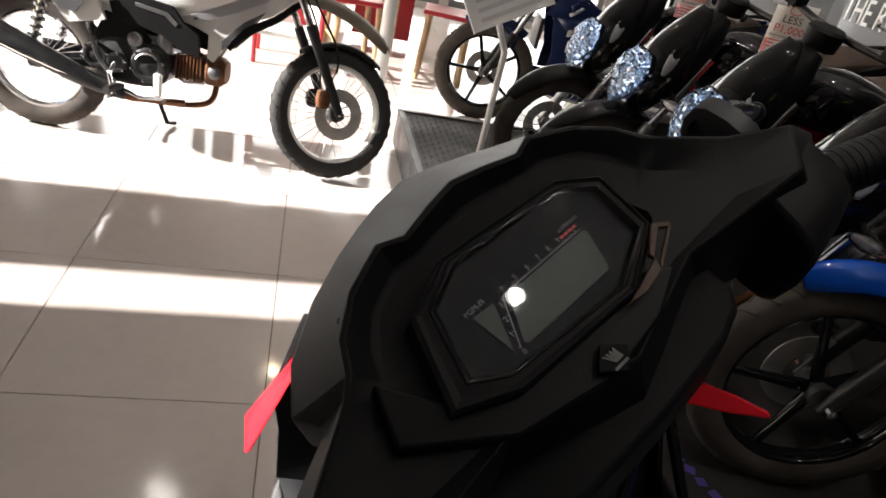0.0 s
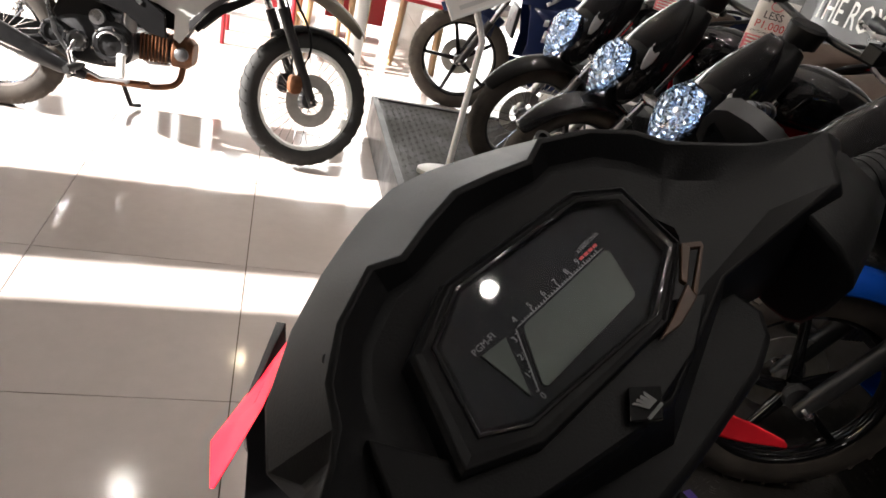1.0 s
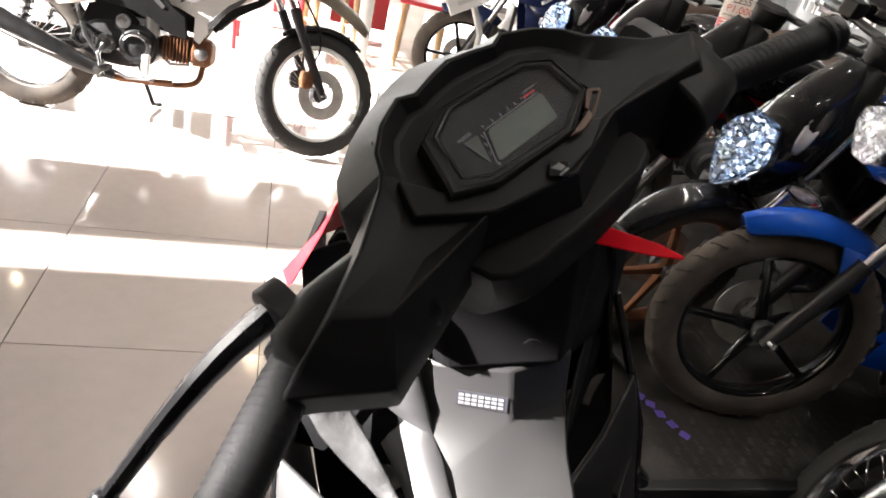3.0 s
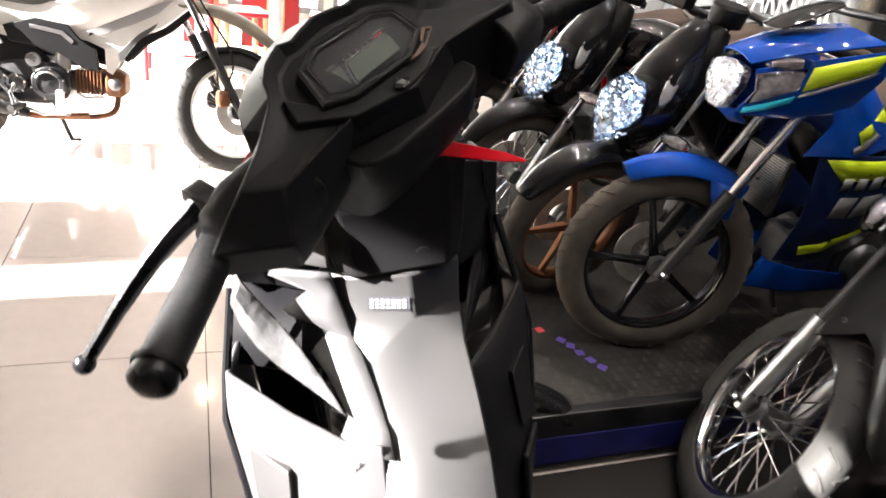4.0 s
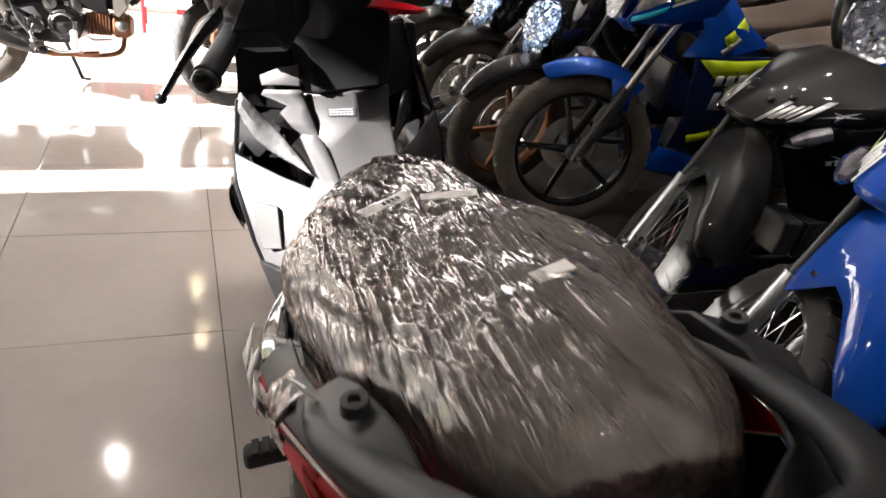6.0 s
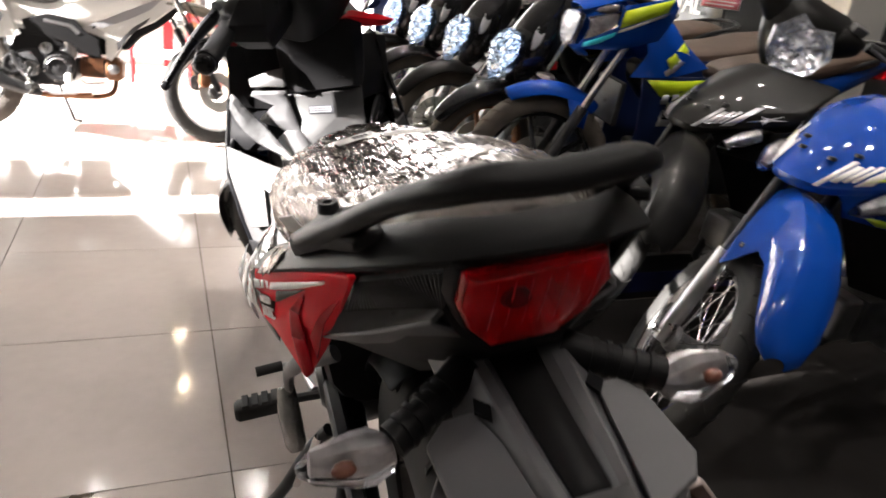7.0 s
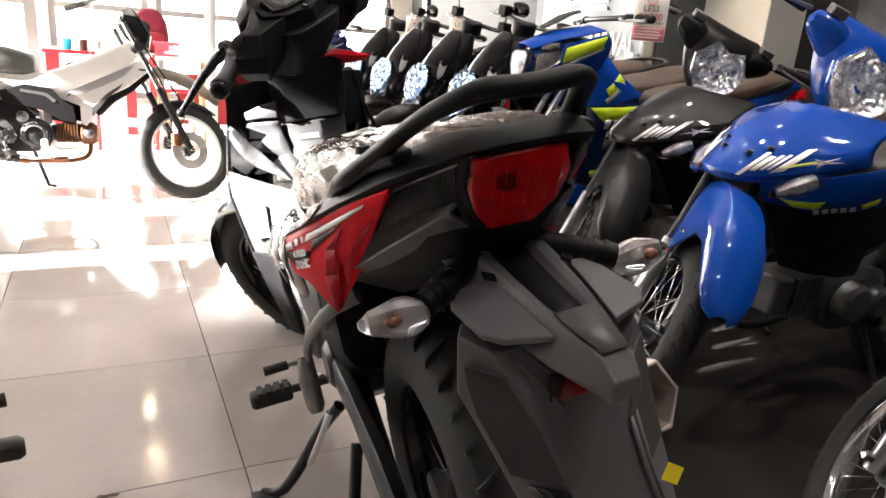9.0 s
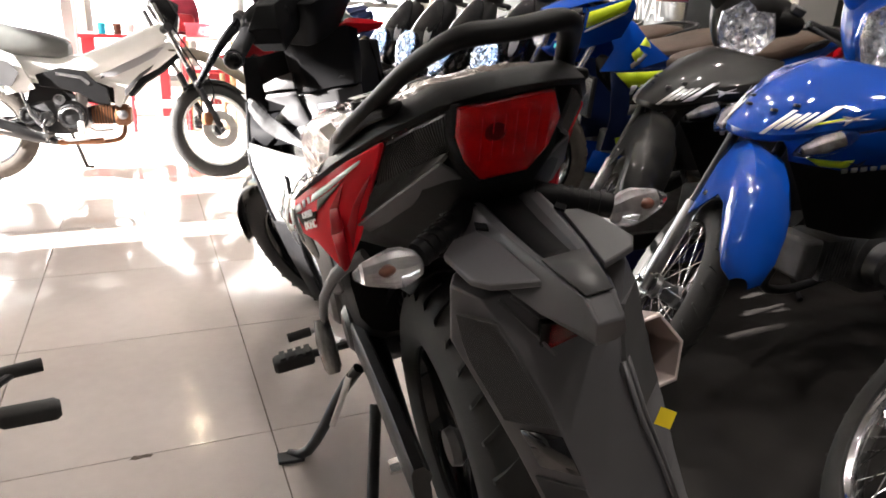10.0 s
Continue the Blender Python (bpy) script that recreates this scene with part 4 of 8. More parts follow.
def commuter(name, label, m, group, steer, seed, fend, tank):
    """A black naked commuter with a pointed lamp cowl."""
    b = thing(name, label, "motorcycle", group, m)
    wb, R = 1.2, 0.28
    rear_half(b, wb, R, M["gloss_black"], M["brown_seat"], "spoke", M["rubber"], M["dark_metal"], M["engine_grey"])
    part("fuel_tank", loft(bmesh.new(), [around((0, y, z), (0, -1, 0), (0, 0, 1), rx, rz, 18, 2.8) for y, z, rx, rz in ((.90, .80, .06, .05), (.84, .81, .10, .085), (.72, .82, .135, .095), (.60, .80, .12, .08), (.52, .76, .07, .05))]), tank, b, sub=1)

    def front():
        make_wheel(b, "front_wheel", wb, R, R, 0.076, "cast" if seed % 2 else "spoke", M["dusty_rubber"], M["rust"] if seed == 1 else M["dark_metal"])
        fork(b, (wb, R), (wb - .25, R + .54), .085, M["steel"], M["chrome"], .021)
        part("front_fender", fender(bmesh.new(), wb, R, R + .03, .115, 30, 150, .6, .035), fend, b, solid=.005, sub=1)
        mask = []
        for z, y0, w, d in ((.575, -.060, .045, .05), (.625, -.040, .082, .08), (.69, -.030, .108, .12), (.755, -.034, .114, .13), (.82, -.060, .098, .12), (.88, -.105, .076, .09), (.935, -.155, .050, .06), (.975, -.195, .024, .02)):
            mask.append([(w * math.sin(a), wb + y0 - d * (1 - math.cos(a)), z) for a in (-1.5, -1.1, -.7, -.3, 0, .3, .7, 1.1, 1.5)])
        part("lamp_cowl", skin(bmesh.new(), mask), M["gloss_black"], b, solid=.006, sub=1)
        part("cowl_back", loft(bmesh.new(), [around((0, wb + y, z), (0, -.5, .86), (0, 1, .6), rx, rz, 16, 2.6) for y, z, rx, rz in ((-.17, .66, .06, .06), (-.20, .76, .085, .07), (-.25, .88, .075, .06), (-.28, .95, .05, .03))]), M["black_plastic"], b)
        facet_lamp(b, frame_at((0, wb - .022, .695), (-1, 0, 0), (0, -.32, .95)), [(-.040, .100), (.040, .100), (.072, .060), (.088, .015), (.058, -.055), (0, -.118), (-.058, -.055), (-.088, .015), (-.072, .060)], .05, M["blue_reflector"], seed=seed)
        for s in (-1, 1):
            q = [[(s * .088, wb - .055, .715), (s * .10, wb - .10, .76)], [(s * .060, wb - .080, .82), (s * .075, wb - .14, .86)], [(s * .025, wb - .15, .93), (s * .03, wb - .19, .94)]]
            part("cowl_edge", skin(bmesh.new(), q), M["silver_decal"], b, solid=.005, sub=1)
            sg = signal_lens(b, (s * .145, wb - .13, .66), (s, -.5, 0), (.05, .022, .022))
            part("signal_stalk", tube(bmesh.new(), [(s * .06, wb - .16, .68), (s * .12, wb - .14, .665)], .012, 8), M["black_plastic"], b)
        bars(b, wb - .34, 1.0, .34, .04, .09)
        cl = part("clutch_clamp", box(bmesh.new(), (-.22, wb - .37, 1.01), (-.17, wb - .32, 1.055)), M["black_plastic"], b, bevel=.004)
        part("clutch_clamp", box(bmesh.new(), (.17, wb - .37, 1.01), (.22, wb - .32, 1.055)), M["black_plastic"], b, bevel=.004)
        if seed in (2, 4):
            for s in (-1, 1):
                p = Vector((s * .19, wb - .35, 1.05))
                st = part("mirror", tube(bmesh.new(), [p, p + Vector((s * .01, .01, .05)), p + Vector((s * .09, .03, .08))], .005, 8, smooth_path=1), M["dark_metal"], b)
                t = p + Vector((s * .12, .03, .09))
                part("mirror_shell", loft(bmesh.new(), [around(t + Vector((0, d, 0)), (0, 1, 0), (0, 0, 1), a, h, 16, 2.4) for d, a, h in ((.03, .02, .012), (.015, .05, .03), (-.008, .055, .034))]), M["gloss_black"], st)
                part("mirror_glass", loft(bmesh.new(), [around(t + Vector((0, d, 0)), (0, 1, 0), (0, 0, 1), .050, .029, 16, 2.4) for d in (-.012, -.009)]), M["chrome"], st)
        part("speedometer", lathe(bmesh.new(), [(-.03, .02), (-.03, .05), (.02, .055), (.028, .048)], "z", (0, wb - .30, .99), 20), M["black_plastic"], b)

    steered(b, front, steer_about((0, wb - .29, .9), steer))
    for s in (-1, 1):
        cover = [[(s * .10, .86, .70), (s * .125, .74, .72), (s * .12, .58, .70)], [(s * .095, .84, .60), (s * .12, .72, .60), (s * .11, .58, .62)]]
        part("tank_cover", skin(bmesh.new(), cover), M["red"] if seed in (2, 3) else M["gloss_black"], b, solid=.006, bevel=.002)
    return b


def trail_bike(name, label, m):
    """A white step-through trail machine with a high mudguard."""
    b = thing(name, label, "motorcycle", m=m)
    wb, R = 1.18, 0.27
    make_wheel(b, "rear_wheel", 0, R, R, 0.080, "spoke", M["dusty_rubber"], M["chrome"], disc=False)

    def front():
        make_wheel(b, "front_wheel", wb, R, R, 0.066, "spoke", M["rubber"], M["white_paint"])
        fork(b, (wb, R), (wb - .32, R + .66), .070, M["dark_metal"], M["chrome"], .020)
        for s in (-1, 1):
            part("brake_caliper", loft(bmesh.new(), [around((s * x, wb - .075, R + .055), (s, 0, 0), (0, 0, 1), a, h, 12, 3) for x, a, h in ((.046, .02, .03), (.05, .028, .04), (.078, .026, .036), (.084, .016, .024))]), M["rust"] if s > 0 else M["dark_metal"], b)
            part("fork_clamp", tube(bmesh.new(), [(s * .035, wb - .26, R + .535), (s * .10, wb - .26, R + .535)], .026, 10), M["dark_metal"], b)
        part("brake_hose", tube(bmesh.new(), [(.07, wb - .07, R + .09), (.10, wb - .02, R + .22), (.09, wb - .14, R + .40), (.05, wb - .26, R + .62)], .005, 6, smooth_path=2), M["black_plastic"], b)
        part("cable", tube(bmesh.new(), [(-.05, wb - .05, R + .05), (.11, wb - .12, R + .30), (.10, wb - .26, R + .52), (.04, wb - .34, R + .72)], .004, 6, smooth_path=2), M["black_plastic"], b)
        rows = []
        for y, z, w in ((wb - .25, .715, .045), (wb - .14, .735, .075), (wb - .02, .72, .085), (wb + .10, .675, .078), (wb + .19, .615, .055), (wb + .225, .575, .02)):
            rows.append([(x * w, y, z - abs(x) ** 2 * .035) for x in (-1, -.6, -.25, 0, .25, .6, 1)])
        part("high_fender", skin(bmesh.new(), rows), M["dusty_plastic"], b, solid=.005, sub=1, label="dusty brown high front mudguard")
        part("fork_guard", fender(bmesh.new(), wb, R, R + .020, .090, 50, 125, .8, .02), M["black_plastic"], b, solid=.004)
        shield = [[(x, wb - .17 - abs(x) * .5, .80) for x in (-.05, -.02, .02, .05)], [(x * 1.6, wb - .15 - abs(x) * .8, .88) for x in (-.05, -.02, .02, .05)], [(x * 1.5, wb - .20 - abs(x) * .8, .97) for x in (-.05, -.02, .02, .05)], [(x * 1.0, wb - .26 - abs(x) * .5, 1.03) for x in (-.05, -.02, .02, .05)]]
        part("lamp_shield", skin(bmesh.new(), shield), M["grey_plastic"], b, solid=.006, bevel=.002)
        part("lamp_back", loft(bmesh.new(), [around((0, y, z), (0, -1, .3), (0, 0, 1), a, h, 14, 3) for y, z, a, h in ((wb - .19, .89, .07, .07), (wb - .26, .93, .065, .06), (wb - .31, .96, .04, .03))]), M["black_plastic"], b)
        bars(b, wb - .36, 1.09, .36, .05, .10, mirrors=(.10, .14))

    steered(b, front, steer_about((0, wb - .32, .95), 30))

    def panel(name, outline, x, material, thick=.014, bend=0.0):
        for s in (1, -1):
            mm = frame_at((s * x, 0, 0), (bend * s, 1, 0), (0, 0, 1))
            part(name, slab(bmesh.new(), outline, thick if s > 0 else -thick, mm), material, b, bevel=.004)

    body = loft(bmesh.new(), [around((0, y, z), (0, -1, 0), (0, 0, 1), a, h, 14, 4) for y, z, a, h in ((wb - .24, .80, .05, .06), (wb - .36, .735, .075, .075), (wb - .52, .655, .085, .075), (wb - .66, .60, .085, .07), (.40, .585, .085, .075), (.22, .62, .09, .07), (.0, .70, .08, .05))])
    part("centre_body", body, M["white_paint"], b, bevel=.006)
    panel("tank_wing", [(.50, .545), (.66, .615), (.84, .70), (.97, .76), (1.0, .70), (.90, .615), (.80, .56), (.735, .47), (.69, .395), (.665, .41), (.665, .50), (.60, .525)], .098, M["white_paint"], .016, -.06)
    panel("tank_top", [(.52, .585), (.66, .655), (.84, .745), (.95, .79), (.95, .765), (.82, .70), (.66, .625), (.54, .57)], .086, M["white_paint"], .02, -.05)
    panel("wing_graphic", [(.60, .565), (.72, .625), (.90, .715), (.94, .725), (.88, .665), (.78, .61), (.66, .555)], .1145, M["silver_decal"], .002, -.06)
    panel("wing_graphic", [(.72, .49), (.80, .575), (.88, .63), (.86, .60), (.78, .53), (.725, .45)], .1150, M["grey_plastic"], .002, -.06)
    panel("tail_graphic", [(.24, .57), (.20, .50), (.14, .50), (.06, .58), (-.04, .68), (.08, .655), (.20, .62)], .1290, M["grey_plastic"], .002, .04)
    for k in range(3):
        panel("wing_slot", [(.62 + k * .04, .575 + k * .02), (.64 + k * .04, .585 + k * .02), (.625 + k * .04, .555 + k * .02), (.605 + k * .04, .545 + k * .02)], .1005, M["ink"], .002, -.06)
    panel("wing_edge", [(.80, .555), (.90, .61), (1.0, .695), (1.01, .675), (.92, .59), (.82, .525), (.75, .45), (.735, .465)], .094, M["black_plastic"], .012, -.06)
    panel("knee_panel", [(.30, .56), (.42, .60), (.54, .585), (.58, .535), (.64, .50), (.65, .41), (.58, .42), (.50, .47), (.40, .49), (.32, .50)], .100, M["black_plastic"], .014)
    panel("knee_trim", [(.40, .575), (.52, .56), (.56, .525), (.55, .512), (.51, .545), (.40, .56)], .104, M["steel"], .004)
    panel("frame_web", [(.28, .52), (.40, .50), (.46, .44), (.42, .36), (.30, .34), (.24, .42)], .085, M["black_plastic"], .012)
    panel("side_panel", [(.30, .49), (.22, .47), (.16, .455), (.06, .56), (-.06, .69), (-.22, .78), (-.28, .80), (-.10, .745), (.10, .70), (.22, .655), (.26, .58)], .112, M["white_paint"], .016, .04)
    for s in (-1, 1):
        part("swingarm", tube(bmesh.new(), [(s * .075, .30, .32), (s * .085, 0, R)], .020, 8), M["dark_metal"], b)
        sh = part("shock_absorber", tube(bmesh.new(), [(s * .115, .02, R + .04), (s * .11, .09, .62)], .014, 12), M["chrome"], b)
        for k in range(9):
            p = Vector((s * .1142, .03 + k * .0065, R + .09 + k * .028))
            part("spring_coil", lathe(bmesh.new(), [(-.006, .014), (-.006, .026), (.006, .026), (.006, .014)], "z", p, 14, closed=True), M["chrome"], sh)
        part("footrest", tube(bmesh.new(), [(s * .11, .36, .25), (s * .16, .36, .255), (s * .26, .36, .26)], [.009, .015, .013], 10), M["rubber"], b)
        part("peg_hanger", tube(bmesh.new(), [(s * .12, .235, .47), (s * .135, .27, .36), (s * .13, .34, .26)], .008, 8), M["steel"], b)
    part("seat", loft(bmesh.new(), [around((0, y, z), (0, -1, 0), (0, 0, 1), a, h, 20, 3.4) for y, z, a, h in ((.47, .685, .06, .045), (.43, .70, .10, .065), (.30, .715, .12, .075), (.16, .73, .125, .08), (.10, .755, .128, .085), (-.10, .80, .125, .075), (-.30, .83, .10, .05))]), M["grey_seat"], b, sub=1)
    part("rear_fender", fender(bmesh.new(), 0, R, R + .06, .13, 50, 165, .8), M["black_plastic"], b, solid=.005, sub=1)
    # engine with its covers, starter and finned barrel
    case = part("engine", loft(bmesh.new(), [around((x, .38, .345), (1, 0, 0), (0, 0, 1), a, h, 24, 2.8) for x, a, h in ((-.095, .12, .07), (-.08, .15, .092), (.08, .15, .092), (.095, .12, .07))]), M["dark_metal"], b)
    for s in (-1, 1):
        for y, z, r, mm in ((.455, .345, .062, M["dark_metal"]), (.335, .335, .036, M["engine_grey"]), (.255, .350, .045, M["dark_metal"])):
            cov = part("engine_cover", lathe(bmesh.new(), [(s * .08, r * 1.08), (s * .108, r * 1.08), (s * .116, r * .96), (s * .116, r * .72), (s * .110, r * .66), (s * .113, r * .3), (s * .118, 0)], at=(0, y, z), n=26), mm, case)
            for k in range(6):
                a = k * 1.047 + .3
                part("cover_bolt", lathe(bmesh.new(), [(s * .106, .006), (s * .121, .0055), (s * .122, 0)], at=(0, y + r * 1.02 * math.cos(a), z + r * 1.02 * math.sin(a)), n=6), M["chrome"], cov)
        part("cover_arc", tube(bmesh.new(), [(s * .119, .455 + .048 * math.cos(a), .345 + .048 * math.sin(a)) for a in (.7, 1.1, 1.5, 1.9, 2.3, 2.7)], .004, 6), M["steel"], case)
    part("starter", tube(bmesh.new(), [(.03, .40, .435), (.10, .40, .435)], .028, 14), M["steel"], case)
    part("carburettor", lathe(bmesh.new(), [(-.04, .0), (-.04, .026), (.0, .03), (.045, .024), (.045, 0)], "z", (.05, .50, .44), 14), M["steel"], case)
    part("intake_pipe", tube(bmesh.new(), [(.04, .52, .44), (.03, .58, .43), (.02, .63, .40)], .018, 10, smooth_path=1), M["black_plastic"], case)
    for k in range(8):
        y = .545 + k * .0135
        part("cylinder_fin", box(bmesh.new(), (-.062, y, .305), (.062, y + .005, .405)), M["rust"], case, smooth=False)
    part("cylinder", loft(bmesh.new(), [around((0, y, .352), (0, 1, 0), (0, 0, 1), .05, .045, 16, 3) for y in (.50, .66)]), M["dark_metal"], case)
    part("cylinder_head", loft(bmesh.new(), [around((0, y, .355), (0, 1, 0), (0, 0, 1), a, h, 18, 2.8) for y, a, h in ((.655, .055, .052), (.665, .066, .060), (.715, .066, .058), (.735, .05, .042))]), M["rust"], case)
    for s in (-1, 1):
        part("head_cap", lathe(bmesh.new(), [(s * .06, .026), (s * .074, .026), (s * .080, .018), (s * .081, 0)], at=(0, .70, .358), n=16), M["engine_grey"], case)
    part("foot_bracket", box(bmesh.new(), (.11, .485, .235), (.135, .515, .325)), M["white_paint"], b, bevel=.006)
    part("exhaust_pipe", tube(bmesh.new(), [(.02, .70, .31), (.04, .695, .235), (.07, .63, .212), (.10, .50, .21), (.13, .36, .215)], .012, 12, smooth_path=2), M["rust"], b, "rusty red-brown exhaust pipe")
    part("silencer", tube(bmesh.new(), [(.13, .38, .215), (.14, .26, .25), (.15, .10, .31), (.155, -.10, .385), (.16, -.38, .48)], [.016, .034, .042, .046, .044], 18, smooth_path=1), M["dark_metal"], b)
    part("heat_shield", tube(bmesh.new(), [(.165, .20, .265), (.185, .02, .325), (.195, -.30, .435)], [.014, .020, .016], 10, flat=.6), M["chrome"], b)
    part("underframe", tube(bmesh.new(), [(.10, .60, .225), (.11, .40, .205), (.11, .22, .235), (.10, .06, .27)], .012, 8), M["rust"], b)
    part("chain_case", loft(bmesh.new(), [around((-.10, y, .30), (0, -1, 0), (0, 0, 1), .012, .035, 10, 4) for y in (.28, -.04)]), M["dark_metal"], b)
    part("gear_pedal", tube(bmesh.new(), [(-.13, .44, .30), (-.15, .52, .25), (-.15, .60, .26), (-.19, .60, .26)], .008, 8), M["steel"], b)
    part("brake_pedal", tube(bmesh.new(), [(.12, .34, .25), (.15, .44, .225), (.15, .54, .235), (.18, .54, .235)], .007, 8), M["steel"], b)
    part("kick_lever", tube(bmesh.new(), [(.12, .335, .335), (.15, .325, .30), (.155, .345, .22), (.20, .345, .22)], .009, 8), M["chrome"], b)
    part("side_stand", tube(bmesh.new(), [(-.10, .40, .24), (-.19, .44, .045), (-.24, .46, .035)], .010, 8), M["dark_metal"], b)
    part("tail_light", loft(bmesh.new(), [around((0, y, .80), (0, -1, 0), (0, 0, 1), a, h, 14, 3) for y, a, h in ((-.32, .06, .03), (-.38, .05, .026), (-.40, .02, .01))]), M["red_lens"], b)
    return b


def facing(x, y, z, deg, lean=0, wb=1.2, k=1.0):
    """The pose of a machine whose front contact stands at x, y, z and which heads deg from +x."""
    h = Matrix.Translation((x, y, z)) @ Matrix.Rotation(radians(deg - 90), 4, "Z") @ Matrix.Rotation(radians(-lean), 4, "Y")
    return h @ Matrix.Scale(k, 4) @ Matrix.Translation((0, -wb, 0))


M["blue_reflector"] = mat("blue_tinted_reflector", (0.55, 0.72, 0.98), 0.10, 1.0)
M["dusty_plastic"] = mat("dusty_brown_plastic", (0.12, 0.10, 0.07), 0.6, noise_scale=8, vary=0.35, bump=0.1)
M["grey_seat"] = mat("worn_grey_seat_vinyl", (0.11, 0.115, 0.11), 0.6, noise_scale=9, vary=0.25, bump=0.2, bump_scale=500)
ROW = "motorcycles on display in a row"
step_through("underbone_motorcycle", "glossy blue step-through motorcycle with lime and white decals", facing(1.033, -0.72, 0, 180, 4), M["blue"], ROW, 60, M["seat"], 11, True)
step_through("underbone_motorcycle", "dusty dark grey step-through motorcycle with silver star decals", facing(1.17, -0.19, 0, 180, 4), M["grey_paint"], ROW, 60, M["brown_seat"], 12, False)
sport_underbone("sport_underbone_motorcycle", "blue sport underbone motorcycle with lime stripes and brown seat", facing(1.13, 0.29, 0.17, 178, 6, 1.22, 0.9), ROW, -14)
for i, (fend, tank) in enumerate(((M["gloss_black"], M["gloss_black"]), (M["grey_paint"], M["gloss_black"]), (M["gloss_black"], M["gloss_black"]), (M["grey_paint"], M["gloss_black"]))):
    commuter("commuter_motorcycle", "glossy black commuter motorcycle with blue-tinted headlight", facing(1.02, 0.55 + 0.447 * i, 0.17, 180, 6, 1.2, 0.9), ROW, 12, i + 1, fend, tank)
navy = sport_underbone("sport_underbone_motorcycle", "navy blue sport underbone motorcycle with dusty front tyre", facing(1.06, 3.25, 0, 176, 4, 1.22), ROW, -6)
for o in navy.children_recursive:
    if o.type == "MESH" and o.data.materials[0] in (M["blue"], M["lime"], M["cyan"]):
        o.data.materials[0] = M["dark_blue"]
trail_bike("trail_motorcycle", "dusty white trail motorcycle with black engine parked in sunlight", facing(0.15, 2.06, 0, -8, 5, 1.18))


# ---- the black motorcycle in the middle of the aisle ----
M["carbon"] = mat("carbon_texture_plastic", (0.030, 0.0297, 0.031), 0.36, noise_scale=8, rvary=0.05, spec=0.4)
M["lcd"] = mat("grey_green_lcd_glass", (0.048, 0.056, 0.046), 0.4, noise_scale=5, vary=0.12, spec=0.2)
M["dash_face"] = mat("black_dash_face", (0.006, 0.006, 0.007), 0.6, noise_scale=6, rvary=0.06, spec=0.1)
M["dash_glass"] = mat("clear_dash_glass", (0.9, 0.92, 0.95), 0.02, trans=1.0, ior=1.3)
M["bronze"] = mat("bronze_tinted_plastic", (0.075, 0.030, 0.010), 0.5, noise_scale=12, vary=0.2)
M["foil"] = mat("filmed_black_plastic", (0.07, 0.07, 0.072), 0.22, noise_scale=25, vary=0.5, bump=0.8, bump_scale=90, coat=0.6)
M["foil_steel"] = mat("filmed_bright_metal", (0.34, 0.33, 0.32), 0.25, 0.7, noise_scale=25, vary=0.5, bump=0.9, bump_scale=110)
M["yellow"] = mat("yellow_sticker", (0.85, 0.66, 0.02), 0.45, noise_scale=10, vary=0.06)
M["sticker"] = mat("white_sticker", (0.75, 0.73, 0.72), 0.4, noise_scale=20, vary=0.05)
M["pale_steel"] = mat("pale_silencer_steel", (0.62, 0.53, 0.50), 0.35, 0.6, noise_scale=10, vary=0.12, rvary=0.08)


def ribbed(rows, n, depth, shear):
    """A thin sheet with n fine slanting ribs across it."""
    outer, inner = [], []
    for i in range(6):
        v = i / 5
        ro, ri = [], []
        for j in range(2 * n + 1):
            u = j / (2 * n)
            w = min(max(u + shear * (v - .5) * 4 * u * (1 - u), 0), 1)
            p = on_rows(rows, w, v)
            du, dv = on_rows(rows, min(w + .01, 1), v) - on_rows(rows, max(w - .01, 0), v), on_rows(rows, w, min(v + .02, 1)) - on_rows(rows, w, max(v - .02, 0))
            nrm = du.cross(dv).normalized()
            if nrm.x * p.x < 0:
                nrm = -nrm
            ro.append(p + nrm * (depth * (j % 2)))
            ri.append(p - nrm * .004)
        outer.append(ro)
        inner.append(ri)
    bm = skin(bmesh.new(), outer)
    edge = outer[0] + [r[-1] for r in outer[1:]] + outer[-1][-2::-1] + [r[0] for r in outer[-2:0:-1]]
    back = inner[0] + [r[-1] for r in inner[1:]] + inner[-1][-2::-1] + [r[0] for r in inner[-2:0:-1]]
    loft(bm, [edge, back], caps=False)
    return bm


# paler copy of the carbon: brighter facets are put into its colour
M["carbon_pale"] = mat("pale_carbon_texture_plastic", (0.075, 0.074, 0.076), 0.40, noise_scale=8, rvary=0.05)


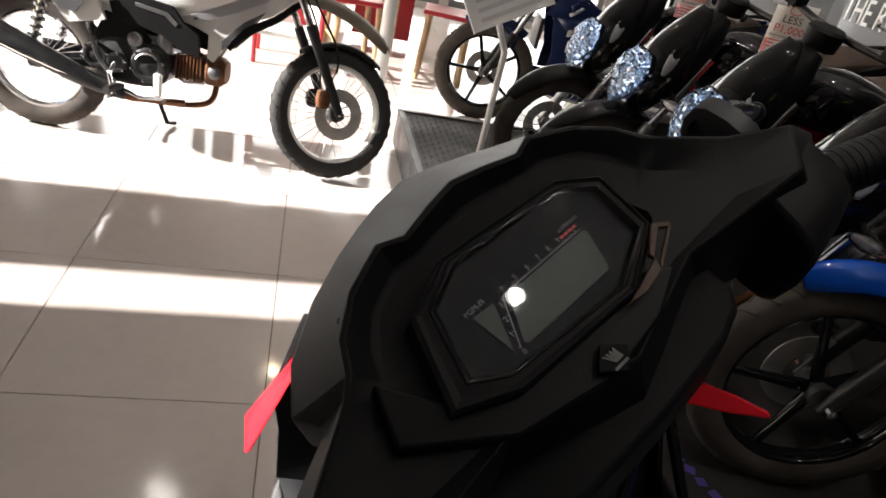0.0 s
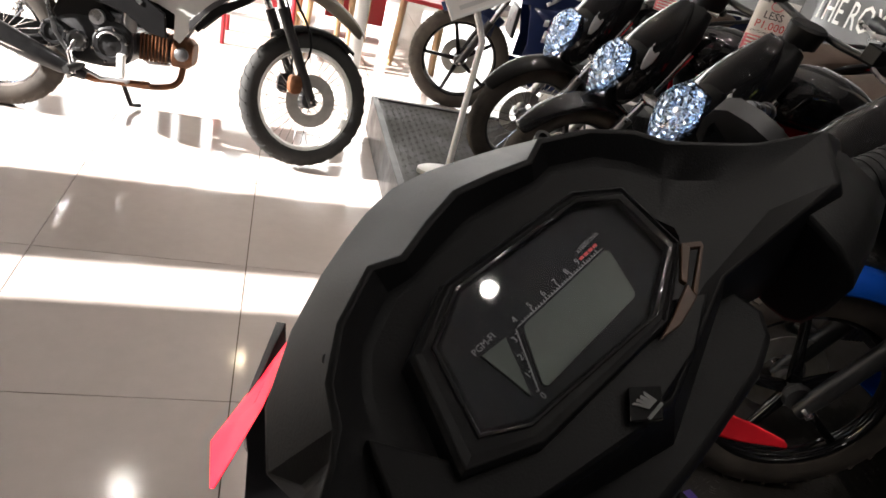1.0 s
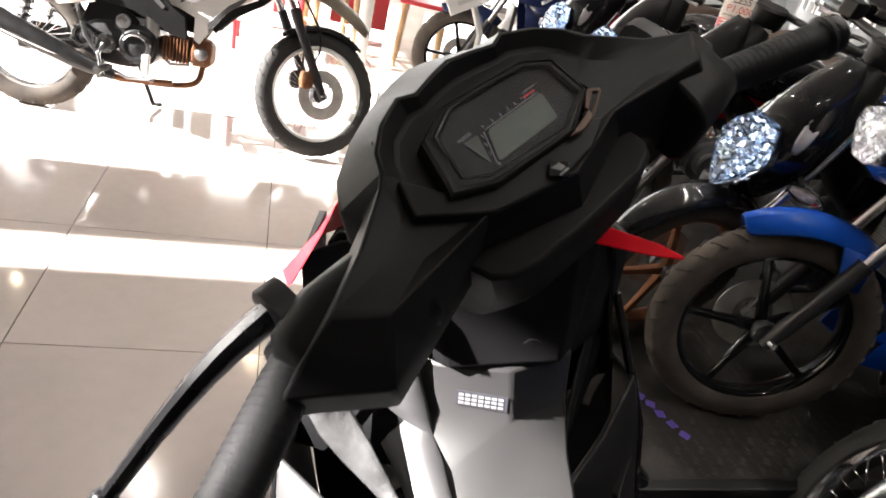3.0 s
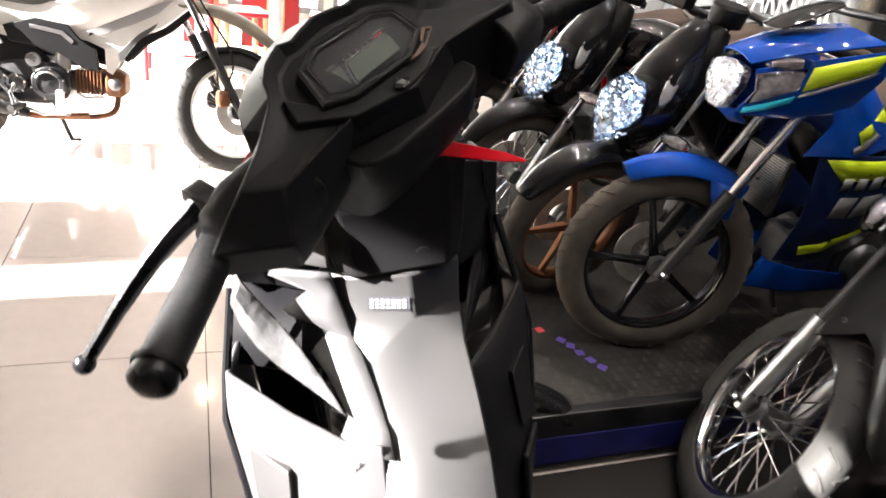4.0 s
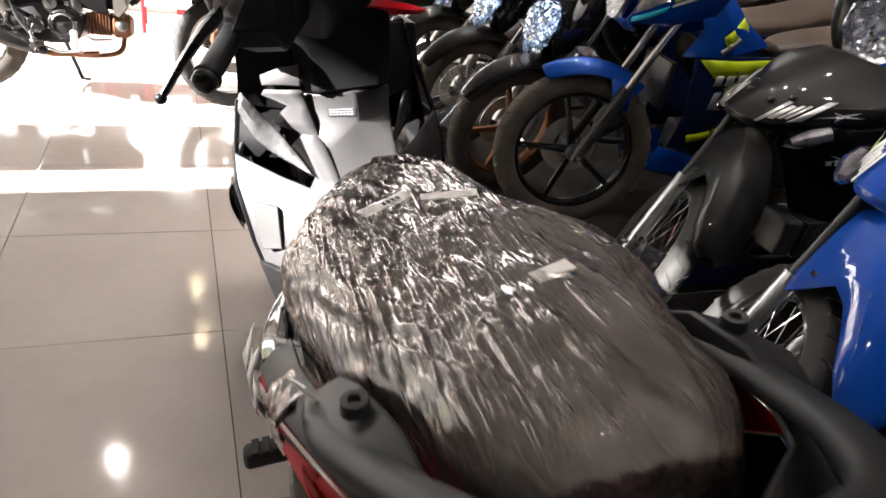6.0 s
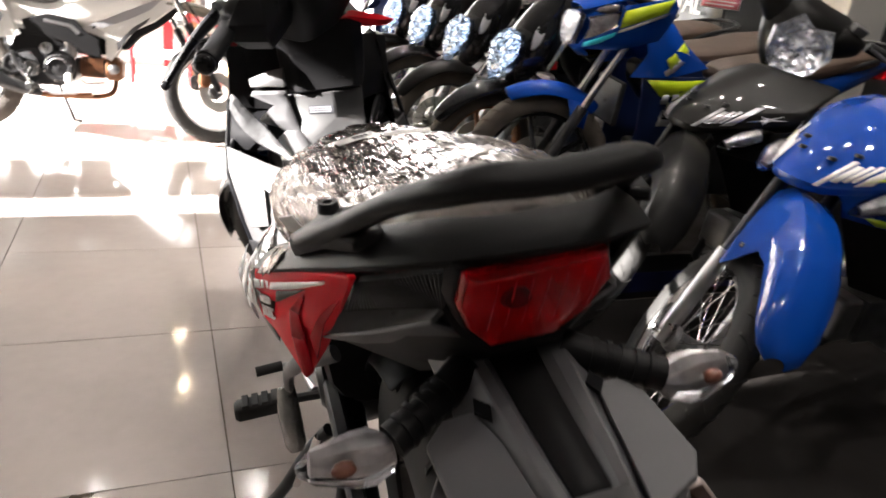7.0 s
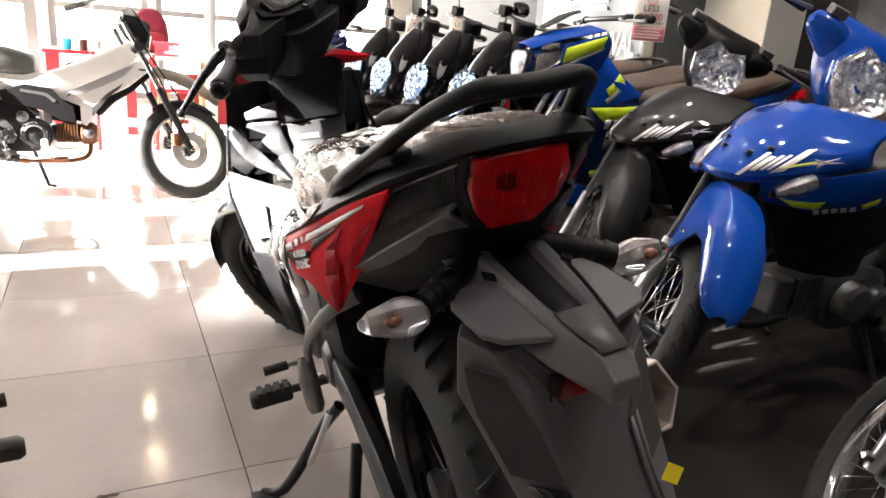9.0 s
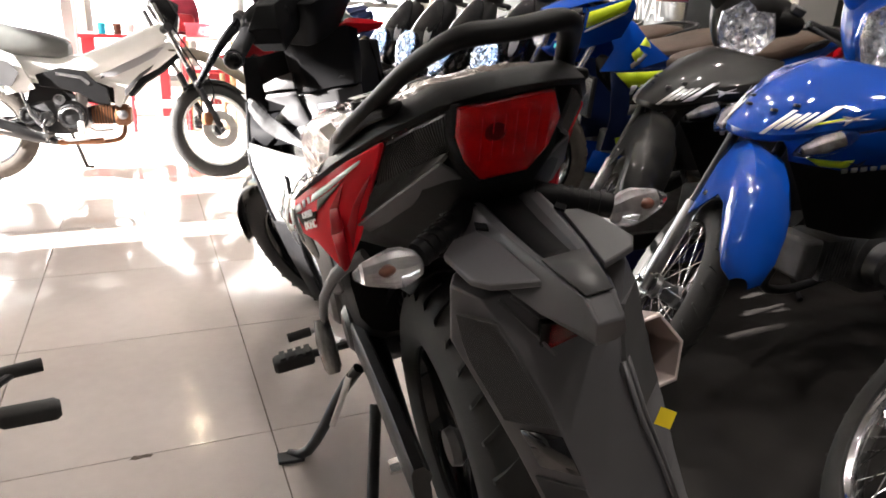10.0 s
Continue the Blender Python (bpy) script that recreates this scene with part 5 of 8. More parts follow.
def film_material():
    """Loose clear film: thin, slightly milky, with glossy pulled creases."""
    m = mat("clear_plastic_film", (0.42, 0.34, 0.31), 0.5)
    nt = m.node_tree
    b = nt.nodes["Principled BSDF"]
    out = nt.nodes["Material Output"]
    co = nt.nodes.new("ShaderNodeTexCoord")

    def ridges(scale, turn, detail, distort):
        mp, n = nt.nodes.new("ShaderNodeMapping"), nt.nodes.new("ShaderNodeTexNoise")
        mp.inputs["Scale"].default_value, mp.inputs["Rotation"].default_value = scale, (0, 0, turn)
        n.noise_type = "RIDGED_MULTIFRACTAL"
        n.inputs["Scale"].default_value, n.inputs["Detail"].default_value, n.inputs["Distortion"].default_value = 1.0, detail, distort
        nt.links.new(co.outputs["Object"], mp.inputs["Vector"])
        nt.links.new(mp.outputs["Vector"], n.inputs["Vector"])
        return n

    long, fine_ = ridges((80, 3.5, 50), 0.30, 3, 0.35), ridges((230, 15, 140), 0.36, 3, 0.6)
    bp, bp2 = nt.nodes.new("ShaderNodeBump"), nt.nodes.new("ShaderNodeBump")
    bp2.inputs["Strength"].default_value, bp2.inputs["Distance"].default_value = 1.0, 0.009
    bp.inputs["Strength"].default_value, bp.inputs["Distance"].default_value = 0.9, 0.0038
    nt.links.new(long.outputs["Fac"], bp2.inputs["Height"])
    nt.links.new(fine_.outputs["Fac"], bp.inputs["Height"])
    nt.links.new(bp2.outputs["Normal"], bp.inputs["Normal"])
    clear, gloss = nt.nodes.new("ShaderNodeBsdfTransparent"), nt.nodes.new("ShaderNodeBsdfGlossy")
    clear.inputs["Color"].default_value = (0.93, 0.92, 0.91, 1)
    gloss.inputs["Roughness"].default_value = 0.07
    # warm tint: glints of warm lamps put into the gloss colour
    gloss.inputs["Color"].default_value = (0.86, 0.80, 0.77, 1)
    nt.links.new(bp.outputs["Normal"], gloss.inputs["Normal"])
    milk = nt.nodes.new("ShaderNodeMixShader")
    milk.inputs[0].default_value = 0.095
    nt.links.new(clear.outputs[0], milk.inputs[1])
    nt.links.new(b.outputs[0], milk.inputs[2])
    fr = nt.nodes.new("ShaderNodeFresnel")
    fr.inputs["IOR"].default_value = 1.62
    nt.links.new(bp.outputs["Normal"], fr.inputs["Normal"])
    top = nt.nodes.new("ShaderNodeMixShader")
    nt.links.new(fr.outputs[0], top.inputs[0])
    nt.links.new(milk.outputs[0], top.inputs[1])
    nt.links.new(gloss.outputs[0], top.inputs[2])
    nt.links.new(top.outputs[0], out.inputs["Surface"])
    return m


M["wrap"] = film_material()

HERO = Matrix.Translation((0.302, -1.152, 0)) @ Matrix.Rotation(radians(-4.6), 4, "Z") @ Matrix.Rotation(radians(-11), 4, "Y")
hero = thing("sport_underbone_motorcycle", "matte black sport underbone motorcycle with plastic-wrapped seat", "motorcycle", m=HERO)
PIVOT, RAKE, LOCK = Vector((0, 0.685, 1.05)), Vector((0, -0.42, 0.907)), 41.0
STEER = Matrix.Translation(PIVOT) @ Matrix.Rotation(radians(LOCK), 4, RAKE) @ Matrix.Translation(-PIVOT)
DASH = STEER @ frame_at((0, 0.714, 1.059), (1, 0, 0), (0, 0.863, 0.505))


def dash_part(name, bm, material, parent, **k):
    bmesh.ops.transform(bm, matrix=DASH, verts=bm.verts)
    return part(name, bm, material, parent, **k)


def mirrored(half):
    """A closed outline from its right half, top to bottom."""
    return [(x, *r) for x, *r in half] + [(-x, *r) for x, *r in half[::-1] if abs(x) > 1e-6]


# handlebar cowl: bezel edge, crest, outer edge, skirt
half = [((0, .052), (0, .075), (0, .112, -.028)), ((.022, .0515), (.020, .071), (.020, .109, -.028)), ((.038, .051), (.040, .0655), (.037, .104, -.028)), ((.050, .047), (.053, .071), (.058, .096, -.027)),
        ((.071, .037), (.078, .060), (.085, .083, -.026)), ((.076, .026), (.096, .045), (.113, .064, -.026)), ((.081, .014), (.104, .031), (.129, .042, -.024)), ((.0845, .006), (.115, .022), (.121, .027, -.020)),
        ((.0875, -.002), (.150, .0), (.165, .004, -.022)), ((.085, -.007), (.190, -.020), (.234, -.030, -.026)), ((.080, -.011), (.165, -.042), (.182, -.067, -.034)), ((.054, -.0235), (.066, -.031), (.078, -.038, -.022)), ((0, -.0245), (0, -.048), (0, -.062, -.022))]
levels = [[(*h[0], -.001) for h in half], [(h[0][0] * .5 + h[1][0] * .5, h[0][1] * .5 + h[1][1] * .5, -.002) for h in half], [(*h[1], 0.010 if i < 8 else 0.004) for i, h in enumerate(half)], [h[2] for h in half],
          [(h[2][0] * 0.97, h[2][1] * 0.97 - 0.004, h[2][2] - 0.034) for h in half], [(h[2][0] * 0.80, h[2][1] * 0.72, h[2][2] - 0.075) for h in half]]
rings = [mirrored(lv) for lv in levels]
rings[0] = [Vector((-.008 + (x + .008) * .86, .010 + (y - .010) * .86, -.002)) for x, y, z in rings[0]]
cowl = dash_part("handlebar_cowl", loft(bmesh.new(), rings, caps=False), M["black_plastic"], hero, bevel=0.0025, sharp=20, label="matte black handlebar cowl")
# instrument panel: an eight-sided bezel, proud of the cowl
bez = [(-.0685, .0325), (-.0384, .0465), (.0411, .0418), (.0625, .0282), (.0590, -.0075), (.0219, -.0268), (-.0555, -.0235), (-.0845, -.0107)]
gl = [(-.0580, .0290), (-.0335, .0408), (.0385, .0368), (.0560, .0252), (.0530, -.0055), (.0190, -.0205), (-.0520, -.0150), (-.0690, -.0050)]


def grown(outline, k, z):
    cx, cy = -.008, .010
    return [Vector((cx + (x - cx) * k, cy + (y - cy) * k, z)) for x, y in outline]


bm = loft(bmesh.new(), [grown(bez, 1.03, -.004), grown(bez, 1.0, .0095), grown(bez, .965, .0115), [(p + q) / 2 for p, q in zip(grown(bez, 1, .0100), grown(gl, 1, .0100))], grown(gl, 1.035, .0105), grown(gl, .985, .0040)], caps=False)
bezel = dash_part("dash_bezel", bm, M["black_plastic"], hero, bevel=0.0010, sharp=20)
dash_part("inner_bezel", loft(bmesh.new(), [grown(gl, 1.03, .0109), grown(gl, .955, .0078)], caps=False), M["gloss_black"], bezel, solid=.0006)
dash_part("dash_face", loft(bmesh.new(), [grown(gl, .99, .0062), grown(gl, .99, .0040)]), M["dash_face"], bezel, smooth=False)
UP = Matrix.Translation((0, 0, 0.0070))
INK = Matrix.Translation((0, 0, 0.0073))
dash_part("lcd_screen", slab(bmesh.new(), [(-.0350, -.0098), (-.0365, -.0080), (-.0250, .0116), (-.0225, .0130), (.0300, .0130), (.0318, .0112), (.0243, -.0082), (.0225, -.0098)], 0.001, UP), M["lcd"], bezel, smooth=False, label="grey-green lcd screen")
dash_part("lcd_screen", slab(bmesh.new(), [(-.0457, .0154), (-.0330, .0144), (-.0432, -.0080)], 0.001, UP), M["lcd"], bezel, smooth=False, label="small triangular lcd fuel gauge")
bm = bmesh.new()
for i in range(46):
    u = i / 45
    d = 0.0016 if i % 5 == 0 else 0.0009
    if u < 0.35:
        x, y = -0.0392 + 0.0120 * (u / 0.35), -0.0085 + 0.0220 * (u / 0.35)
        slab(bm, [(x - d, y), (x, y), (x, y + 0.0004), (x - d, y + 0.0004)], 0.0003, INK)
    else:
        x, y = -0.0235 + 0.0500 * ((u - 0.35) / 0.65), 0.0142
        slab(bm, [(x, y), (x + 0.0004, y), (x + 0.0004, y + d), (x, y + d)], 0.0003, INK)
slab(bm, [(-.0400, -.0090), (-.0396, -.0090), (-.0272, .0140), (-.0276, .0140)], .0003, INK)
slab(bm, [(-.0262, .0140), (.0300, .0140), (.0300, .0143), (-.0262, .0143)], .0003, INK)
dash_part("tachometer_scale", bm, M["dim_decal"], bezel, smooth=False)
TILT = Matrix.Rotation(radians(2), 4, "Z")
for k, (tx, ty) in enumerate(((-.0398, -.0112), (-.0382, -.0020), (-.0348, .0048), (-.0312, .0112), (-.0250, .0170), (-.0155, .0172), (-.0070, .0172), (.0010, .0172), (.0085, .0172), (.0160, .0172))):
    words("tachometer_number", str(k), 0.0040, M["dim_decal"], bezel, DASH @ Matrix.Translation((tx, ty, 0.0073)) @ TILT, extrude=0.0001)
words("tachometer_unit", "x1000r/min", 0.0032, M["dim_decal"], bezel, DASH @ Matrix.Translation((.0270, .0205, 0.0073)) @ TILT, extrude=0.0001)
words("dash_label", "PGM-FI", 0.0040, M["dim_decal"], bezel, DASH @ Matrix.Translation((-.0420, .0180, 0.0073)) @ TILT, extrude=0.0001)
part_red = bmesh.new()
for i in range(4):
    slab(part_red, [(.0180 + i * .0031, .0165), (.0203 + i * .0031, .0165), (.0203 + i * .0031, .0178), (.0180 + i * .0031, .0178)], .0003, INK)
dash_part("red_zone", part_red, M["red_decal"], bezel, smooth=False)
dash_part("dash_glass", loft(bmesh.new(), [grown(gl, .992, .0100), grown(gl, .992, .0092)]), M["dash_glass"], bezel, smooth=False).visible_shadow = False
# small bronze trim: an open frame at the corner and a strip along the lower edge
for out in ([(.0572, -.0080), (.0655, -.0135), (.0640, -.0160), (.0585, -.0125)], [(.0655, -.0135), (.0640, -.0160), (.0400, -.0280), (.0410, -.0250)], [(.0572, -.0080), (.0590, -.0120), (.0420, -.0215), (.0415, -.0185)], [(.0420, -.0215), (.0400, -.0280), (.0240, -.0305), (.0120, -.0285), (.0240, -.0262)]):
    dash_part("bezel_trim", slab(bmesh.new(), out, 0.003, Matrix.Translation((0, 0, 0.0120))), M["bronze"], bezel, bevel=0.0005)
# stepped shelf of the cowl below the panel
shelf = [(-.098, .022), (-.109, -.005), (-.068, -.035), (-.018, -.046), (.024, -.042), (.052, -.030), (.030, -.018), (-.055, -.018), (-.080, -.006)]
dash_part("cowl_shelf", loft(bmesh.new(), [[Vector((x, y, .0055)) for x, y in shelf], [Vector((x * 1.03, y * 1.06, -.010)) for x, y in shelf]]), M["black_plastic"], hero, bevel=0.0015)
bm = slab(bmesh.new(), [(0, .0085), (.0105, 0), (0, -.0085), (-.0105, 0)], 0.003, Matrix.Translation((-0.013, -.0400, 0.0095)))
badge = dash_part("badge", bm, M["gloss_black"], hero, bevel=0.0006, label="small diamond-shaped badge")
bm = bmesh.new()
for i in range(4):
    slab(bm, [(-.0050 + i * .0022, .0035 - i * .0004), (-.0038 + i * .0022, .0035), (.0002 + i * .0012, -.0022), (-.0012 + i * .0012, -.0022)], 0.0005, Matrix.Translation((-0.013, -.0400, 0.0102)))
slab(bm, [(-.0045, -.0036), (.0045, -.0036), (.0045, -.0050), (-.0045, -.0050)], .0005, Matrix.Translation((-0.013, -.0400, 0.0102)))
dash_part("badge_wing", bm, M["dim_decal"], badge, smooth=False)
for x, y in ((-0.088, 0.052), (0.060, 0.073)):
    dash_part("screw", lathe(bmesh.new(), [(-.004, 0), (-.004, .004), (.0005, .004), (.0005, .0022), (-.002, .002), (-.002, 0)], "z", (x, y, 0.004), 12), M["dark_metal"], hero)
# lower rear cover that wraps the bar, with the switch housings
bm = loft(bmesh.new(), [around((0, y, z), (0, -0.25, -1), (0, 1, 0), a, b, 16, 4) for y, z, a, b in ((-0.03, -0.03, 0.094, 0.045), (-0.035, -0.065, 0.084, 0.048), (-0.022, -0.105, 0.072, 0.052), (-0.005, -0.155, 0.062, 0.05))])
dash_part("steering_cover", bm, M["black_plastic"], hero, bevel=0.004)
for s in (-1, 1):
    dy = .028 if s > 0 else 0
    bm = loft(bmesh.new(), [around((s * x, y, z), (s, -0.25, -0.1), (0, 0, 1), a, b, 14, 3.4) for x, y, z, a, b in ((.135, -.02 - dy, -.035, .036, .03), (.175, -.018 - dy, -.04, .034, .034), (.205, -.02 - dy, -.045, .028, .03), (.214, -.022 - dy, -.046, .02, .022))])
    sw = dash_part("switch_housing", bm, M["black_plastic"], hero, bevel=0.003)
    dash_part("switch_button", loft(bmesh.new(), [around((s * .175, -.054, z), (0, -1, -0.2), (0, 0, 1), a, .006, 10, 4) for z, a in ((-.032, .010), (-.031, .009))]), M["grey_plastic"], sw)
    dash_part("switch_button", box(bmesh.new(), (s * .165 - .008, -.058, -.052), (s * .165 + .008, -.048, -.044)), M["silver_decal"], sw, bevel=0.001)
    a, e = (Vector((-.206, -.010, -.049)), Vector((-.319, -.068, -.032))) if s < 0 else (Vector((.206, -.044, -.053)), Vector((.319, -.094, -.019)))
    w = (e - a).normalized()
    bm = tube(bmesh.new(), [a, a + w * 0.004, a + w * 0.006, a + w * 0.012, e - w * 0.006, e - w * 0.004, e], [.021, .021, .0165, .0162, .0165, .020, .019], 18)
    grip = dash_part("grip", bm, M["grip_rubber"], hero)
    bm = bmesh.new()
    for i in range(16):
        p = a + w * (0.016 + i * 0.0058)
        tube(bm, [p, p + w * 0.003], 0.0167, 18)
    dash_part("grip_rib", bm, M["grip_rubber"], grip)
    bm = tube(bmesh.new(), [e, e + w * 0.003, e + w * 0.010, e + w * 0.014, e + w * 0.018, e + w * 0.019], [.0165, .0175, .0175, .0145, .008, .001], 18)
    dash_part("bar_end", bm, M["satin_black"], grip)
    pts = [Vector((s * .188, .020, -.038)), Vector((s * .206, .024, -.047)), Vector((s * .240, .027, -.062)), Vector((s * .285, .026, -.087)), Vector((s * .332, .022, -.116))]
    lv = dash_part("clutch_lever" if s < 0 else "brake_lever", tube(bmesh.new(), pts, [.0105, .0095, .0085, .0066, .0052], 10, flat=1.4, smooth_path=1), M["satin_black"], hero)
    dash_part("lever_ball", lathe(bmesh.new(), [(.009 * math.cos(math.pi * i / 8), .009 * math.sin(math.pi * i / 8)) for i in range(9)], "z", (s * .336, .022, -.118), 14), M["satin_black"], lv)
    dash_part("lever_clamp", loft(bmesh.new(), [around((s * x, .012, -.038), (s, 0, 0), (0, 0, 1), .024, .018, 12, 3) for x in (.188, .204)]), M["dark_metal"], lv)

# wheels and fork
FW = STEER @ Matrix.Translation((0, 1.19, 0.275))
make_wheel(hero, "front_wheel", 0, 0, 0.275, 0.085, "twin", M["rubber"], M["gloss_black"], m=FW)
make_wheel(hero, "rear_wheel", 0, 0.285, 0.285, 0.115, "twin", M["rubber"], M["gloss_black"], disc=False)
for s in (-1, 1):
    a, t = Vector((s * .075, 1.19, .275)), Vector((s * .075, .95, .73))
    part("fork_slider", tube(bmesh.new(), [STEER @ p for p in (a - (t - a) * 0.03, a, a.lerp(t, 0.5))], [.016, .023, .023], 14), M["dark_metal"], hero)
    part("fork_tube", tube(bmesh.new(), [STEER @ p for p in (a.lerp(t, 0.5), t)], .0155, 12), M["dark_metal"], hero)
bm = fender(bmesh.new(), 1.19, 0.275, 0.305, 0.125, 5, 175, 0.7)
bmesh.ops.transform(bm, matrix=STEER, verts=bm.verts)
part("front_fender", bm, M["gloss_black"], hero, solid=0.004, sub=1)

def deep(p):
    """Leans the upper inner panels forwards, away from the rider."""
    x, y, z = p
    w = min(max((z - .655) / .09, 0), 1) * (1 - .5 * min(max((abs(x) - .16) / .04, 0), 1))
    return (x * (1 + .05 * w), y + .11 * w, z - .042 * w)


# leg shields: rows from the red brow down to the foot
LEG = [[(.045, .775, .925), (.10, .775, .925), (.150, .770, .922), (.185, .768, .917), (.170, .850, .920)],
       [(.050, .740, .86), (.10, .745, .86), (.150, .760, .86), (.188, .785, .86), (.175, .870, .865)],
       [(.052, .705, .79), (.10, .725, .79), (.150, .765, .79), (.200, .815, .785), (.185, .890, .79)],
       [(.056, .665, .705), (.10, .690, .70), (.155, .715, .695), (.222, .770, .69), (.205, .875, .70)],
       [(.060, .630, .645), (.11, .658, .65), (.155, .668, .643), (.228, .742, .65), (.212, .870, .64)],
       [(.065, .580, .56), (.12, .600, .56), (.165, .628, .56), (.214, .690, .56), (.198, .820, .56)],
       [(.070, .550, .46), (.12, .570, .455), (.160, .600, .45), (.190, .660, .445), (.178, .760, .45)],
       [(.070, .530, .36), (.11, .550, .35), (.140, .570, .35), (.163, .620, .35), (.150, .700, .36)]]
for side in (-1, 1):
    had = set(hero.children)

    def sx(x):
        return -x if side < 0 else x * .82 - .01

    rows = [[(sx(x), y, z) for x, y, z in r] for r in LEG]
    up = part("upper_cowl", skin(bmesh.new(), [[deep(p) for p in r] for r in rows[:3]]), M["black_plastic"], hero, solid=0.008, bevel=0.003)
    top = [(.060, .632, .662), (.10, .660, .655), (.155, .702, .674), (.222, .765, .700), (.205, .875, .70)]
    # right-hand shield panels are black: their shade is put into the colour
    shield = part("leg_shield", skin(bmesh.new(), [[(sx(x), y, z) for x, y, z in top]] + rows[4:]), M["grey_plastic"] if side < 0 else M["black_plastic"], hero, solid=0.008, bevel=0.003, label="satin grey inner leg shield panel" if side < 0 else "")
    mx = Matrix.Diagonal((side, 1, 1, 1))
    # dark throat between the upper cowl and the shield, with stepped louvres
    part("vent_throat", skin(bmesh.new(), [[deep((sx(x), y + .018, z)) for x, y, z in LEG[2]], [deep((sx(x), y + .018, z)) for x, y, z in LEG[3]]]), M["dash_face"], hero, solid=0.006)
    teeth = [(.835, .083, .690, .146, .724), (.826, .081, .689, .152, .727), (.803, .077, .684, .110, .712), (.774, .071, .672, .141, .724), (.768, .070, .670, .136, .720), (.751, .066, .664, .105, .705), (.734, .060, .655, .128, .712), (.727, .059, .653, .122, .708), (.70, .054, .645, .103, .690), (.668, .050, .632, .090, .673), (.645, .050, .624, .110, .658)]
    rows_in = [[deep((sx(a + (c - a) * u), b2 + (d - b2) * u - .003 * math.sin(u * 3.14), z)) for u in (0, .33, .67, 1)] for z, a, b2, c, d in teeth]
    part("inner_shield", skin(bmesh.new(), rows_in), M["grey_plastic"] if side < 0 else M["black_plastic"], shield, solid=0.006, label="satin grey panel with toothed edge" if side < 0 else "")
    cap = [[deep((sx(x), y, z)) for x, y, z in r] for r in ([(.081, .690, .882), (.115, .722, .872), (.150, .750, .856)], [(.083, .688, .842), (.115, .712, .842), (.149, .732, .840)])]
    part("cap_facet", skin(bmesh.new(), cap), M["console_grey"], hero, solid=0.006, bevel=0.002)
    # blade across the vent, still in film
    a = [(.206, .790, .786), (.205, .742, .800), (.184, .702, .742), (.136, .667, .713), (.089, .655, .676)]
    b = [(.192, .790, .815), (.188, .742, .826), (.158, .690, .800), (.133, .665, .770), (.091, .652, .682)]
    bm = skin(bmesh.new(), [[deep((sx(x), y, z)) for x, y, z in a], [deep((sx(x * .5 + u * .5), y * .5 + v * .5 - .014, z * .5 + w * .5 + .002)) for (x, y, z), (u, v, w) in zip(a, b)], [deep((sx(x), y, z)) for x, y, z in b]])
    part("vent_blade", bm, M["foil"] if side < 0 else M["gloss_black"], shield, solid=0.005, sub=1, label="grey blade in crinkled clear film" if side < 0 else "")
    # recessed side vent
    rec = [(.205, .722, .630), (.160, .662, .632), (.164, .632, .565), (.200, .656, .560)]
    bm = bmesh.new()
    nrm = Vector((0.55, -0.83, 0.05))
    loft(bm, [[Vector((sx(x), y, z)) + Vector((side * nrm.x, nrm.y, nrm.z)) * .011 for x, y, z in rec], [Vector((sx(x * .9 + .018), y * .9 + .067, z * .9 + .06)) - Vector((side * nrm.x, nrm.y, nrm.z)) * .004 for x, y, z in rec]], caps=True)
    # darker on the right, shade in the colour again
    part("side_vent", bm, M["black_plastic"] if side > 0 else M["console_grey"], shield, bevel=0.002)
    bm = bmesh.new()
    for i in range(2):
        z = .612 - i * .026
        tube(bm, [(sx(.196), .708 - i * .018, z + .004), (sx(.163), .663 - i * .010, z)], [.002, .0045], 6)
    part("vent_slat", bm, M["grey_plastic"], shield)
    # black foot of the shield and its edge strip
    edge = [r[3] for r in LEG[2:]]
    part("edge_strip", tube(bmesh.new(), [(sx(x + .004), y, z) for x, y, z in edge], .0055, 8), M["gloss_black"], shield)
    foot = [[tuple(p * .72 + q * .28 for p, q in zip(LEG[5][c], LEG[6][c])) for c in (2, 3)], [LEG[6][c] for c in (2, 3)], [LEG[7][c] for c in (2, 3)]]
    bm = skin(bmesh.new(), [[(sx(x + .006), y - .016, z) for x, y, z in r] for r in foot])
    part("shield_foot", bm, M["black_plastic"], shield, solid=0.008, bevel=0.002)
    # red brow
    bm = bmesh.new()
    loft(bm, [[(sx(x - .004), y + .020, z) for x, y, z in q] for q in ([(.198, .736, .908), (.202, .740, .904), (.196, .745, .906)], [(.172, .772, .936), (.213, .792, .888), (.178, .815, .918)], [(.158, .850, .936), (.188, .870, .880), (.160, .880, .905)], [(.105, .960, .905), (.135, .965, .850), (.105, .985, .870)])])
    if side > 0:
        bm = loft(bmesh.new(), [[(.146, .757, .921), (.146, .755, .918), (.150, .764, .917)], [(.126, .768, .929), (.116, .760, .921), (.140, .795, .905)], [(.072, .790, .941), (.056, .775, .931), (.090, .860, .898)], [(.030, .860, .930), (.022, .800, .922), (.045, .940, .880)]])
    part("brow_panel", bm, M["red"], hero, "glossy red fairing brow", bevel=0.002)
    # outer fairing side
    rows = [[(.170, .850, .915), (.150, .930, .88), (.09, 1.01, .83)], [(.188, .890, .79), (.165, .96, .77), (.10, 1.05, .74)], [(.208, .875, .70), (.175, .95, .68), (.11, 1.02, .66)], [(.205, .850, .60), (.165, .90, .58), (.12, .95, .57)], [(.178, .760, .45), (.145, .80, .44), (.12, .84, .45)], [(.150, .700, .36), (.12, .72, .35), (.10, .75, .36)]]
